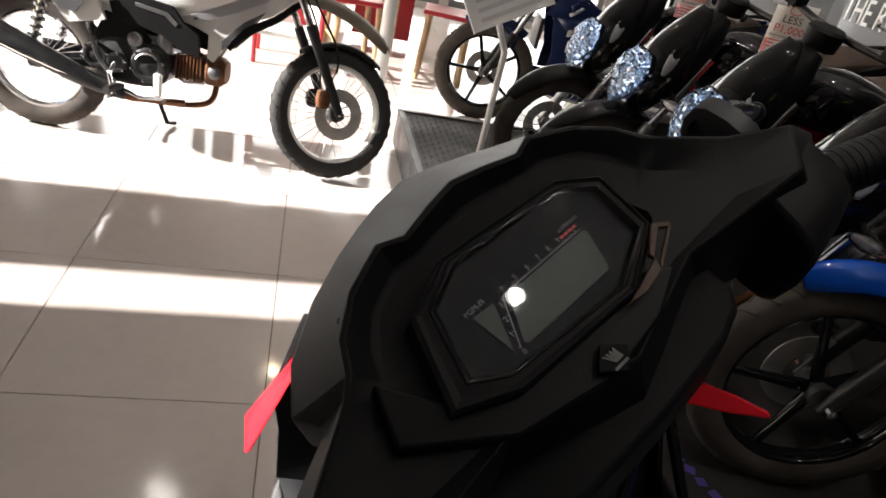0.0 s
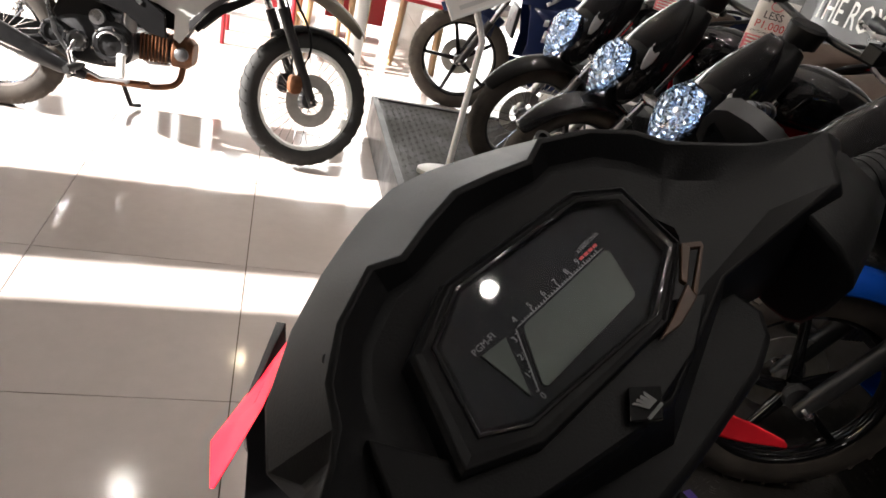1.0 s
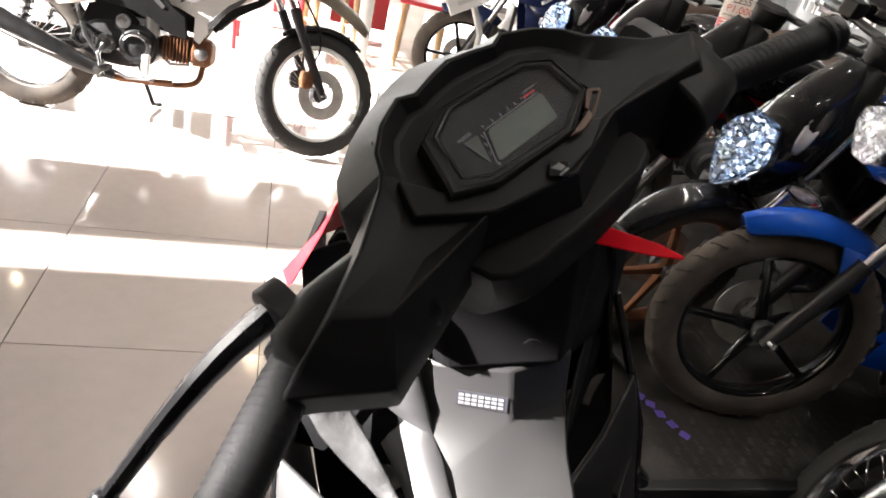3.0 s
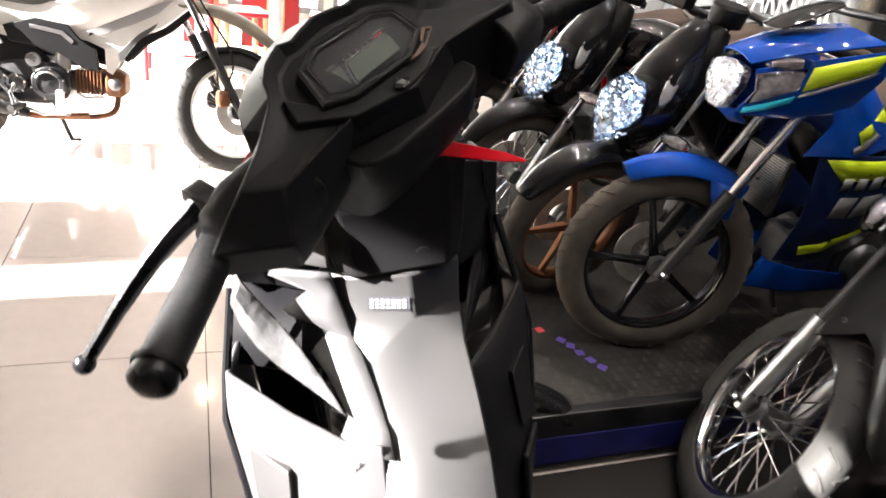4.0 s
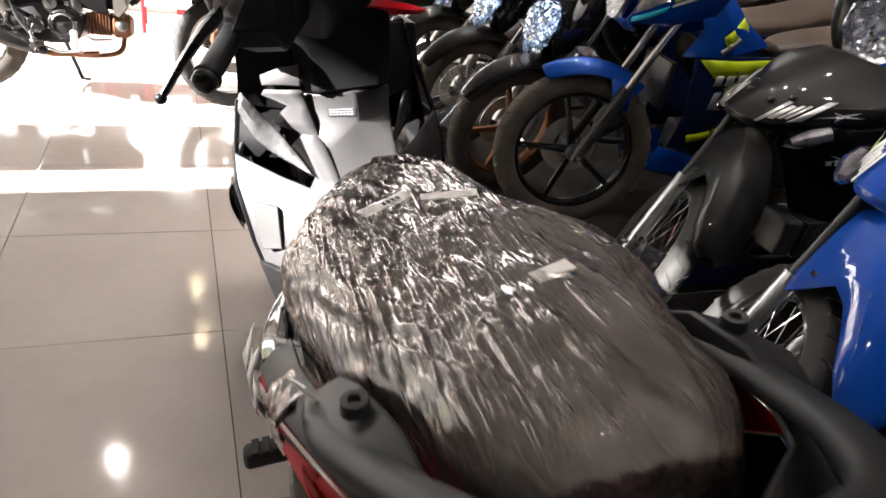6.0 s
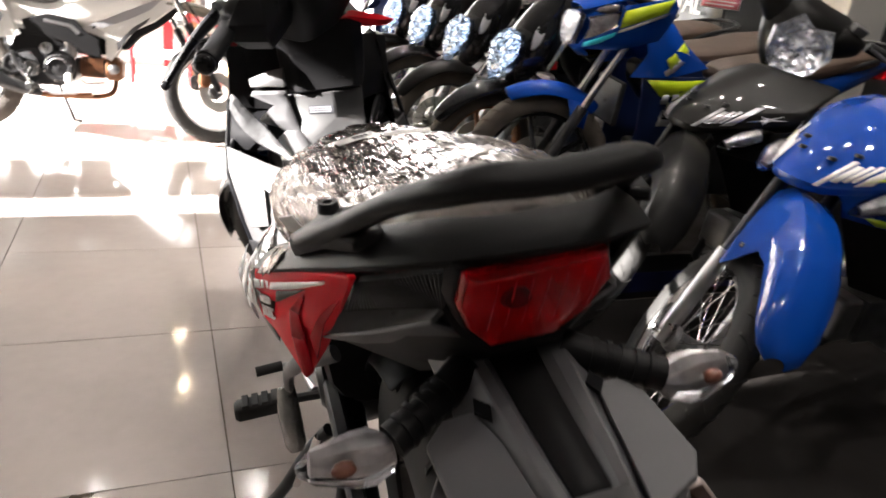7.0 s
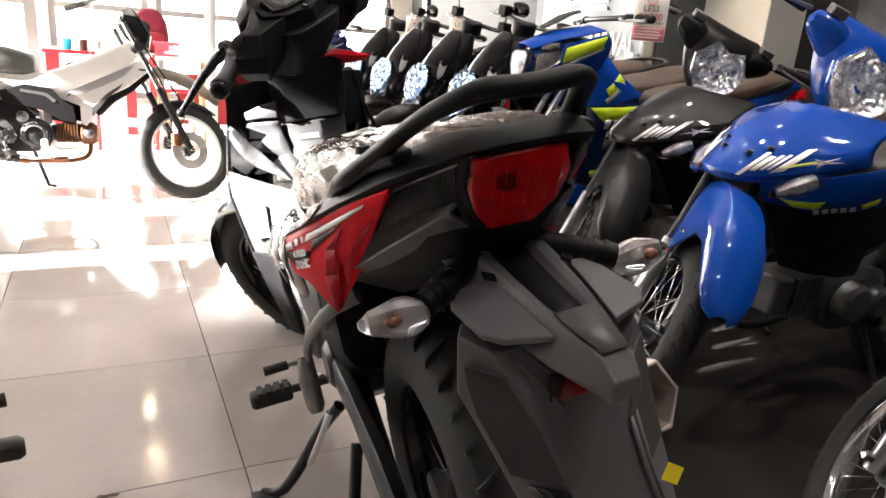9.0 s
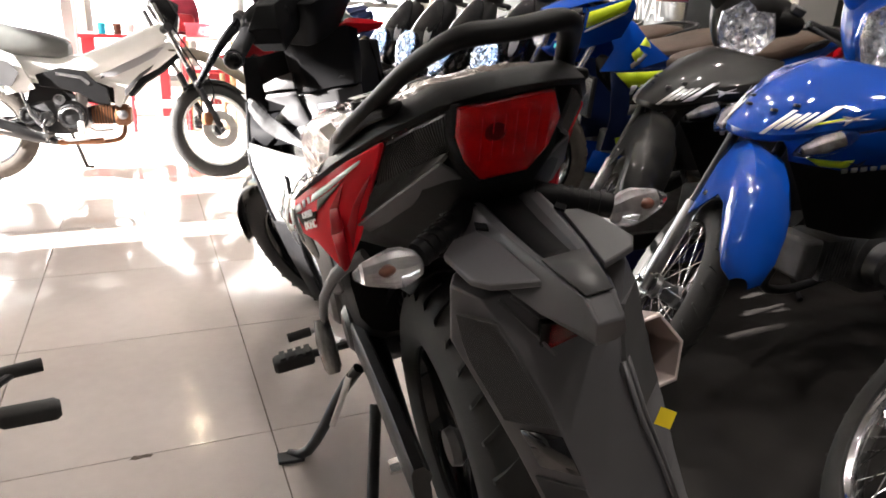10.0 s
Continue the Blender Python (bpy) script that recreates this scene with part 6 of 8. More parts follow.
    part("side_fairing", skin(bmesh.new(), [[(sx(x), y, z) for x, y, z in r] for r in rows]), M["gloss_black"], hero, solid=0.006, sub=1)
    bm = lathe(bmesh.new(), [(-.006, 0), (-.006, .009), (0, .0085), (0, .005), (-.003, .0045), (-.003, 0)], "y", (0, 0, 0), 14)
    bmesh.ops.transform(bm, matrix=Matrix.Translation((sx(.085), .632, .633)) @ Matrix.Rotation(radians(180), 4, "Z"), verts=bm.verts)
    part("bolt", bm, M["chrome"], shield)
    if side > 0:
        for o in hero.children:
            if o not in had and not o.name.startswith(("brow_panel", "upper_cowl", "side_fairing")):
                o.location.y = .09
# nose of the fairing and headlamp, seen from behind only
part("nose_cowl", loft(bmesh.new(), [around((0, y, z), (0, 1, -.3), (0, 0, 1), a, b, 16, 3) for y, z, a, b in ((.86, .88, .13, .06), (.98, .82, .11, .08), (1.06, .76, .06, .05))]), M["gloss_black"], hero, sub=1)
# centre console: neck, ridge, keyhole, plate
bm = loft(bmesh.new(), [[deep(q) for q in ((-a, y, z), (-a * .72, y - d, z + .004), (a * .72, y - d, z + .004), (a, y, z), (a * .9, y + .08, z + .02), (-a * .9, y + .08, z + .02))] for y, z, a, d in ((.700, .975, .088, .02), (.715, .90, .088, .024), (.712, .86, .084, .026), (.700, .825, .074, .028))])
part("neck_cover", bm, M["black_plastic"], hero, bevel=0.004)
bm = loft(bmesh.new(), [[deep(q) for q in ((-a * 1.32, y + .016, z), (-a * .84, y - d * .4, z + .002), (a * .08, y - d * 1.25, z + .004), (a, y, z), (a * .9, y + .07, z + .02), (-a * .9, y + .07, z + .02))] for y, z, a, d in ((.698, .823, .074, .024), (.685, .77, .070, .025), (.672, .72, .066, .026), (.648, .675, .062, .024), (.620, .63, .060, .022), (.545, .56, .052, .012), (.50, .50, .05, .0))])
console = part("centre_console", bm, M["console_grey"], hero, bevel=0.004)
part("key_switch", lathe(bmesh.new(), [(-.006, .0), (-.006, .012), (-.001, .013), (-.001, .007), (.004, .006), (.004, 0)], "y", (.028, .796, .800), 18), M["dark_metal"], hero)
m = frame_at((-.022, .7752, .7500), (1, -.33, 0), (0, .25, 1))
bm = slab(bmesh.new(), [(-.026, -.008), (.026, -.008), (.026, .008), (-.026, .008)], 0.001, m)
vp = part("maker_plate", bm, M["ink"], hero, smooth=False)
bm = bmesh.new()
for i in range(3):
    for j in range(7):
        u = -.0235 + j * .0067
        slab(bm, [(u, -.0058 + i * .0045), (u + .0052, -.0058 + i * .0045), (u + .0052, -.0032 + i * .0045), (u, -.0032 + i * .0045)], .0004, m @ Matrix.Translation((0, 0, .0007)))
part("plate_print", bm, M["silver_decal"], vp, smooth=False)

# seat under film
SEAT = [(.408, .772, .030, .018, .0), (.395, .768, .052, .032, .0), (.355, .765, .074, .044, -.002), (.29, .768, .098, .054, -.012), (.20, .778, .117, .060, -.024), (.135, .786, .137, .062, -.015), (.07, .796, .150, .062, .002), (.0, .808, .142, .060, .005), (-.08, .828, .122, .057, .003), (-.15, .850, .098, .050, .0), (-.22, .868, .080, .042, .0), (-.262, .876, .055, .028, .0)]
part("seat", loft(bmesh.new(), [around((c, y, z), (0, -1, 0), (0, 0, 1), a - .006, b - .006, 24, 3.0) for y, z, a, b, c in SEAT]), M["seat"], hero, sub=1)
fine = []
for i in range(len(SEAT) - 1):
    p0, p1, p2, p3 = (Vector(SEAT[min(max(i + k, 0), len(SEAT) - 1)]) for k in (-1, 0, 1, 2))
    for k in range(9):
        t = k / 9
        fine.append(0.5 * (2 * p1 + (p2 - p0) * t + (2 * p0 - 5 * p1 + 4 * p2 - p3) * t * t + (3 * p1 - p0 - 3 * p2 + p3) * t ** 3))
fine.append(Vector(SEAT[-1]))
bm = loft(bmesh.new(), [around((q[4], q[0], q[1]), (0, -1, 0), (0, 0, 1), q[2], q[3], 150, 2.9) for q in fine])


def crease(x, y, seed):
    """Sharp ridges, drawn out along y."""
    return 1 - 2.2 * abs(noise.noise(Vector((x, y, seed))))


for v in bm.verts:
    p = v.co
    pull = p.x + p.y * 0.28 + 0.02 * noise.noise(Vector((p.x * 9, p.y * 7, 3.0)))
    k = crease(pull * 26, p.y * 3.2, 1.7) * .0048 + crease(pull * 60 + p.y * 8, p.y * 7, 5.1) * .0028 + crease(p.x * 22 - p.y * 30, p.y * 18, 9.3) * .0016
    v.co = p + Vector((p.x * 1.5, 0, (p.z - .79) * 3)).normalized() * (k + .001)
part("seat_wrap", bm, M["wrap"], hero, "crinkled clear plastic film")
for x, y, z, w, h, r, tx in ((-.045, .155, .8540, .060, .014, 0.5, 0), (.020, .150, .8550, .058, .012, -0.15, 0), (.040, -.066, .8885, .034, .013, 0.3, -.03)):
    mm = Matrix.Translation((x, y, z)) @ Matrix.Rotation(r, 4, "Z") @ Matrix.Rotation(radians(5), 4, "X")
    st = part("seat_sticker", slab(bmesh.new(), [(-w / 2, -h / 2), (w / 2, -h / 2), (w / 2, h / 2), (-w / 2, h / 2)], 0.001, mm), M["sticker"], hero, "white paper sticker")
    if tx == 0 and x < 0:
        bm = bmesh.new()
        for j in range(4):
            slab(bm, [(-.004 + j * .006, -.003), (j * .006, -.003), (j * .006, .003), (-.004 + j * .006, .003)], .0004, mm @ Matrix.Translation((0, 0, .0006)))
        part("sticker_print", bm, M["ink"], st, smooth=False)

# tail
TAIL = [(.20, .60, .700, .112, .125), (.06, .635, .728, .128, .142), (-.05, .668, .768, .118, .130), (-.15, .712, .808, .098, .108), (-.23, .765, .848, .074, .090), (-.275, .806, .876, .050, .062)]
bm = loft(bmesh.new(), [[(-a * .55, y, z0), (a * .55, y, z0), (a, y, z0 + (z1 - z0) * .35), (b, y, z1 - .02), (b * .8, y, z1), (-b * .8, y, z1), (-b, y, z1 - .02), (-a, y, z0 + (z1 - z0) * .35)] for y, z0, z1, a, b in TAIL])
part("tail_body", bm, M["black_plastic"], hero, bevel=0.004)
# trim: upper edge, crest, outer edge, return
U = [(.158, .10, .752), (.150, .0, .796), (.134, -.10, .842), (.108, -.20, .886), (.064, -.276, .917), (.030, -.300, .922), (.0, -.304, .923)]
O = [(.190, .088, .736), (.176, -.02, .782), (.149, -.125, .828), (.117, -.230, .872), (.072, -.308, .903), (.034, -.328, .910), (.0, -.332, .911)]
crest = [tuple(p * .45 + q * .55 for p, q in zip(u, o)) for u, o in zip(U, O)]
crest = [(x, y, z + .003) for x, y, z in crest]
under = [(x * .975, y + .004, z - .005) for x, y, z in O]
part("tail_trim", skin(bmesh.new(), [[(-x, y, z) for x, y, z in r] + r[-2::-1] for r in (U, crest, O, under)]), M["black_plastic"], hero, solid=0.004, bevel=0.0015, label="matte black tail trim")
for side in (-1, 1):
    def sp(pts):
        return [[(side * x, y, z) for x, y, z in r] for r in pts]

    RED = [[(.186, .085, .737), (.170, -.016, .779), (.143, -.122, .824), (.113, -.226, .863)],
           [(.189, .082, .730), (.170, -.02, .768), (.142, -.125, .814), (.113, -.226, .859)],
           [(.191, .066, .714), (.174, -.006, .730), (.150, -.085, .750), (.120, -.155, .792)],
           [(.189, .048, .694), (.176, .012, .690), (.153, -.046, .660), (.129, -.080, .716)]]
    rows = sp(RED)
    red = part("side_panel", skin(bmesh.new(), rows), M["red"], hero, solid=0.006, bevel=0.0015, label="glossy red tail side panel")

    def printed(name, quad, material, lift):
        decal(name, rows, [(u, (1 + 2 * v) / 3) for u, v in quad], material, red, lift=lift, n=8)

    for quad in (((.01, .13), (.12, .09), (.14, .28), (.01, .37)), ((.16, .06), (.21, .04), (.21, .21), (.17, .24)), ((.25, .03), (.29, .03), (.295, .165), (.27, .18)), ((.34, .02), (.85, -.02), (.84, .02), (.32, .16))):
        printed("stripe", quad, M["white_decal"], .0045)
    for quad in (((.40, .16), (.70, .08), (.56, .19), (.39, .36)), ((.01, .40), (.38, .36), (.36, .52), (.10, .72))):
        printed("decal_shade", quad, M["olive_print"], .0040)
    # the last quad only darkens the panel's rear lower edge
    for quad in (((.67, .14), (.69, .14), (.66, .38), (.56, .37)), ((.56, .37), (.66, .38), (.71, .61), (.56, .68)), ((.56, .68), (.71, .61), (.76, .99), (.63, .97)), ((.90, .32), (.97, .22), (.82, .90), (.76, .62))):
        printed("decal_shade", quad, M["dark_red"], .0042)
    if side < 0:
        for text, size, at in (("6 SPEED", .0125, (-.1835, .009, .7325)), ("DOHC", .0165, (-.1825, .004, .7185))):
            words("decal_text", text, size, M["white_decal"], red, frame_at(at, (.25, -.93, .33), (0, .38, .92)), bold=.0004)
    A = [(.110, -.231, .860), (.090, -.268, .877), (.067, -.301, .892)]
    B = [(.116, -.165, .800), (.090, -.222, .828), (.061, -.276, .851)]
    C = [(.134, -.100, .742), (.106, -.190, .793), (.070, -.276, .845)]
    part("carbon_panel", ribbed(sp([A, B]), 34, .0011, .35), M["carbon"], hero, smooth=False, label="carbon-textured black tail panel")
    # lower facet in the paler carbon, its light put into the colour
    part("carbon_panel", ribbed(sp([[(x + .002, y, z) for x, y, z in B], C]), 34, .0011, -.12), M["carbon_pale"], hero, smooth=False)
    D = [(.112, -.060, .712), (.056, -.200, .768), (.018, -.262, .800)]
    E = [(.080, -.05, .700), (.040, -.19, .752), (.010, -.250, .790)]
    part("tail_under_panel", skin(bmesh.new(), sp([[(x, y, z - .002) for x, y, z in C], D, E])), M["guard_grey"], hero, solid=0.005, bevel=0.002)
# glossy side covers under the seat, still in film
COVER = [[(.148, .24, .735), (.160, .24, .730), (.163, .24, .705), (.150, .24, .66)], [(.158, .16, .743), (.192, .16, .733), (.210, .16, .700), (.188, .16, .64)], [(.163, .08, .743), (.192, .08, .731), (.200, .08, .695), (.180, .08, .63)],
         [(.160, .03, .746), (.182, .03, .738), (.186, .03, .708), (.172, .03, .655)]]
for side in (-1, 1):
    rows = [[(side * x, y, z) for x, y, z in r] for r in COVER]
    cov = part("side_cover", skin(bmesh.new(), rows), M["gloss_black"], hero, solid=0.006, sub=1, label="glossy black side cover with white mark")
    for k in range(3):
        v = .30 + k * .16
        decal("side_mark", rows, ((.38, v), (.38, v + .11), (.62, v + .15), (.62, v + .10)), M["white_decal"], cov, lift=.0060)
        decal("side_mark", rows, ((.62, v + .02), (.62, v + .12), (.68, v + .12), (.68, v + .02)), M["white_decal"], cov, lift=.0055)
    decal("side_flash", rows, ((.74, .24), (.84, .24), (.86, .33), (.76, .33)), M["red_decal"], cov, lift=.006)
    decal("film_tab", rows, ((.30, .52), (.86, .50), (.84, .60), (.34, .62)), M["sticker"], cov, lift=.007)
rows = []
for i in range(8):
    y = .004 - i * .0100
    rise = .0295 * max(0, .09 - y) / .068
    rows.append([(-(.150 + .040 * u - .20 * max(0, .02 - y) + .004 * noise.noise(Vector((u * 5, i * .9, 2.0)))), y + .004 * noise.noise(Vector((u * 6, i * .8, 5.0))), .756 - .026 * u * u + rise + .006 * noise.noise(Vector((u * 7, i * 1.1, 8.0)))) for u in (0, .17, .33, .5, .67, .83, 1)])
part("loose_film", skin(bmesh.new(), rows), M["wrap"], hero, "crumpled loose protective film", solid=0.0008)
part("film_tab", slab(bmesh.new(), [(-.016, -.008), (.014, -.009), (.016, .008), (-.015, .009)], .001, frame_at((-.146, -.105, .860), (.35, -.86, .36), (-.5, .1, .85))), M["sticker"], hero, smooth=False)
# tail light: six-sided, leaning back towards the top
LAMP = [(.041, .900), (.052, .872), (.044, .843), (.024, .820), (-.024, .820), (-.041, .843), (-.052, .872), (-.051, .900)]


def lamp_ring(k, d):
    return [(x * k - .008, -.300 - .5 * ((z - .858) * k) - d, .858 + (z - .858) * k) for x, z in LAMP]


part("tail_light_frame", loft(bmesh.new(), [lamp_ring(1.12, -.030), lamp_ring(1.09, -.004), lamp_ring(1.03, .000), lamp_ring(1.0, -.006)], caps=False), M["dash_face"], hero, bevel=0.0015)
tl = part("tail_light", loft(bmesh.new(), [lamp_ring(1.04, -.004), lamp_ring(.99, .006), lamp_ring(.86, .010), lamp_ring(.45, .012)]), M["red_lens"], hero, "glossy deep red tail light", bevel=0.0012)
tl.visible_shadow = False
bowl = part("reflector_bowl", loft(bmesh.new(), [lamp_ring(1.0, -.005), lamp_ring(.80, -.014), lamp_ring(.45, -.019), lamp_ring(.10, -.020)]), M["red_bowl"], tl)
part("bulb", lathe(bmesh.new(), [(-.016, .0), (-.014, .009), (.006, .010), (.012, .008)], "y", (-.022, -.298, .872), 14), M["dark_metal"], tl)
for k in range(7):
    x = -.038 + k * .0115
    part("lens_rib", tube(bmesh.new(), [(x, -.306 - .5 * .030, .888), (x, -.306 + .5 * .014, .844)], .0006, 5), M["red_bowl"], tl)
# grab rail: two arms rising to the corners, and a raised cross bar
GR = [(.128, -.10, .842), (.127, -.15, .862), (.107, -.22, .898), (.080, -.290, .939), (.060, -.330, .956), (.042, -.344, .963), (.015, -.347, .961)]
rail = [(x - .010, y, z) for x, y, z in GR] + [(-x - .010, y, z) for x, y, z in GR[::-1]]
rr = [.008, .0145, .0120, .0112, .0128, .0140, .0135]
part("grab_rail", tube(bmesh.new(), rail, rr + rr[::-1], 14, flat=.72, smooth_path=2), M["black_plastic"], hero, "matte black passenger grab rail")
for side in (-1, 1):
    part("rail_foot", loft(bmesh.new(), [[(side * x, y, z + h) for x, y, z, h in q] for q in ([(.150, -.075, .828, 0), (.120, -.075, .842, 0), (.118, -.075, .842, -.01), (.148, -.075, .828, -.01)], [(.150, -.13, .852, .008), (.112, -.13, .872, .008), (.110, -.13, .872, -.012), (.148, -.13, .852, -.012)], [(.132, -.20, .886, .008), (.098, -.20, .898, .008), (.096, -.20, .898, -.012), (.130, -.20, .886, -.012)], [(.112, -.25, .900, 0), (.090, -.25, .905, 0), (.090, -.25, .905, -.01), (.112, -.25, .900, -.01)])]), M["black_plastic"], hero, bevel=.003)
    part("rail_bolt", lathe(bmesh.new(), [(-.004, 0), (-.004, .009), (.004, .008), (.004, .004), (.0, .0035), (0, 0)], "z", (side * .118, -.165, .894), 12), M["dark_metal"], hero)

# rear mudguard arm: two ridges that draw together, a sunk channel between, flat flanks
bm = bmesh.new()
SPINE = ((-.20, .043, .800, .062, .772), (-.255, .038, .788, .060, .762), (-.30, .034, .779, .058, .752), (-.36, .028, .770, .053, .740), (-.41, .021, .761, .038, .729), (-.445, .0145, .754, .018, .722), (-.462, .013, .737, .0145, .722))
loft(bm, [[(-w2, y, zl), (-w1, y, z), (-w1 * .70, y, z - .002), (-w1 * .45, y, z - dip), (w1 * .45, y, z - dip), (w1 * .70, y, z - .002), (w1, y, z), (w2, y, zl), (w2 * .7, y + .01, zl - .012), (-w2 * .7, y + .01, zl - .012)] for (y, w1, z, w2, zl), dip in zip(SPINE, (.012, .012, .012, .010, .006, .001, .001))])
part("mudguard_arm", bm, M["guard_grey"], hero, bevel=0.0015, sharp=24)
# black strip in the dip: the channel's shade put into colour
part("arm_channel", skin(bmesh.new(), [[(-w1 * .50, y, z - dip + .0035), (0, y, z - dip + .0016), (w1 * .50, y, z - dip + .0035)] for y, w1, z, dip in ((-.205, .043, .799, .012), (-.255, .038, .788, .012), (-.30, .034, .779, .012), (-.36, .028, .770, .010), (-.382, .025, .766, .008))]), M["black_plastic"], hero, solid=.001, label="black strip shading the channel between the ridges")
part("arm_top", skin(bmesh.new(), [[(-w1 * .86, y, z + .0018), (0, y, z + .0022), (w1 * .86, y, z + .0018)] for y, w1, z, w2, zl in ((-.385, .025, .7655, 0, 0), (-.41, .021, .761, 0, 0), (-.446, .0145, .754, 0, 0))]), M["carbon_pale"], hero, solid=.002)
for s in (-1, 1):
    part("arm_slot", slab(bmesh.new(), [(s * .046, -.285), (s * .050, -.300), (s * .041, -.312), (s * .037, -.297)], .003, Matrix.Translation((0, 0, .7785)) @ Matrix.Rotation(radians(0), 4, "X")), M["dash_face"], hero, smooth=False)
    part("arm_strake", tube(bmesh.new(), [(s * .044, -.215, .800), (s * .050, -.245, .785), (s * .048, -.262, .779)], [.0015, .0022, .001], 6), M["steel"], hero)
# mudguard blade: height, outer edge, ridge, ridge, outer edge
BLADE = ((.738, -.092, -.078, .072, .092), (.690, -.104, -.056, .052, .104), (.637, -.086, -.038, .040, .100), (.575, -.066, -.024, .055, .104), (.523, -.052, -.012, .064, .104), (.45, -.036, .004, .074, .108), (.36, -.020, .018, .084, .112), (.29, -.006, .030, .088, .110))
bm = bmesh.new()
loft(bm, [[(ol, y + .046, z), (rl, y, z), (rl * .5 + rg * .5, y - .004, z), (rg, y, z), (og, y + .046, z), (og - .01, y + .062, z + .004), (ol + .01, y + .062, z + .004)] for (z, ol, rl, rg, og), y in ((q, -.385 - .35 * (.70 - q[0])) for q in BLADE)])
guard = part("mudguard", bm, M["guard_grey"], hero, bevel=0.002, sharp=20)


def on_blade(u, z, lift):
    """A place on the blade: u 0 to 1 over its flank, 1 to 2 over its face, 2 to 3 over the other flank."""
    i = next(k for k in range(len(BLADE) - 1) if BLADE[k + 1][0] <= z)
    t = (BLADE[i][0] - z) / (BLADE[i][0] - BLADE[i + 1][0])
    ol, rl, rg, og = (BLADE[i][k] * (1 - t) + BLADE[i + 1][k] * t for k in (1, 2, 3, 4))
    y = -.385 - .35 * (.70 - z)
    pts = [(ol, y + .046), (rl, y), (rg, y), (og, y + .046)]
    k = min(2, int(u))
    x = pts[k][0] + (pts[k + 1][0] - pts[k][0]) * (u - k)
    return (x, pts[k][1] + (pts[k + 1][1] - pts[k][1]) * (u - k) - lift, z)


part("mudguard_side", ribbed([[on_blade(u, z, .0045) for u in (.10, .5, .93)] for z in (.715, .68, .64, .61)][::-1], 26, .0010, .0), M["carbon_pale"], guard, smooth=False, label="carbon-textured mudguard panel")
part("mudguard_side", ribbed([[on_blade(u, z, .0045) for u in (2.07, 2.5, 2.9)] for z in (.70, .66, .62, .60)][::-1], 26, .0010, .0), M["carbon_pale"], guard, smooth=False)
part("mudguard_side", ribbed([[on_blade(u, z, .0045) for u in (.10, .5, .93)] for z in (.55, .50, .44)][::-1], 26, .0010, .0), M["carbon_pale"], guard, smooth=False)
part("badge_print", skin(bmesh.new(), [[on_blade(u, z, .0050) for u in (.30, .6, .95)] for z in (.603, .585, .565)]), M["gloss_black"], guard, solid=.002)
for u0, u1 in ((1.97, 2.04), (2.12, 2.19)):
    part("mudguard_rib", skin(bmesh.new(), [[on_blade(u, z, .006) for u in (u0, u1)] for z in (.652, .60, .55, .50)]), M["guard_grey"], guard, solid=.003)
for a, b in (((1.10, .735), (1.30, .676)), ((1.18, .735), (1.36, .700))):
    part("mudguard_rib", tube(bmesh.new(), [on_blade(*a, .002), on_blade(*b, .004)], .0018, 6), M["guard_grey"], guard)
part("reflector", slab(bmesh.new(), [(-.022, -.010), (.018, -.003), (.020, .004), (-.020, .013)], .006, frame_at((-.004, -.400, .694), (1, 0, 0), (0, -.2, 1))), M["red_lens"], guard, "small red rear reflector", bevel=0.001)
part("reflector_base", slab(bmesh.new(), [(-.030, -.014), (.020, -.006), (.022, .006), (-.028, .018)], .008, frame_at((-.004, -.394, .694), (1, 0, 0), (0, -.2, 1))), M["black_plastic"], guard, bevel=.001)
part("sticker", slab(bmesh.new(), [(-.011, -.004), (.003, -.012), (.012, .003), (-.002, .011)], .001, frame_at((.068, -.436, .598), (1, -.25, 0), (0, .35, 1))), M["yellow"], guard, "small square yellow sticker", smooth=False)
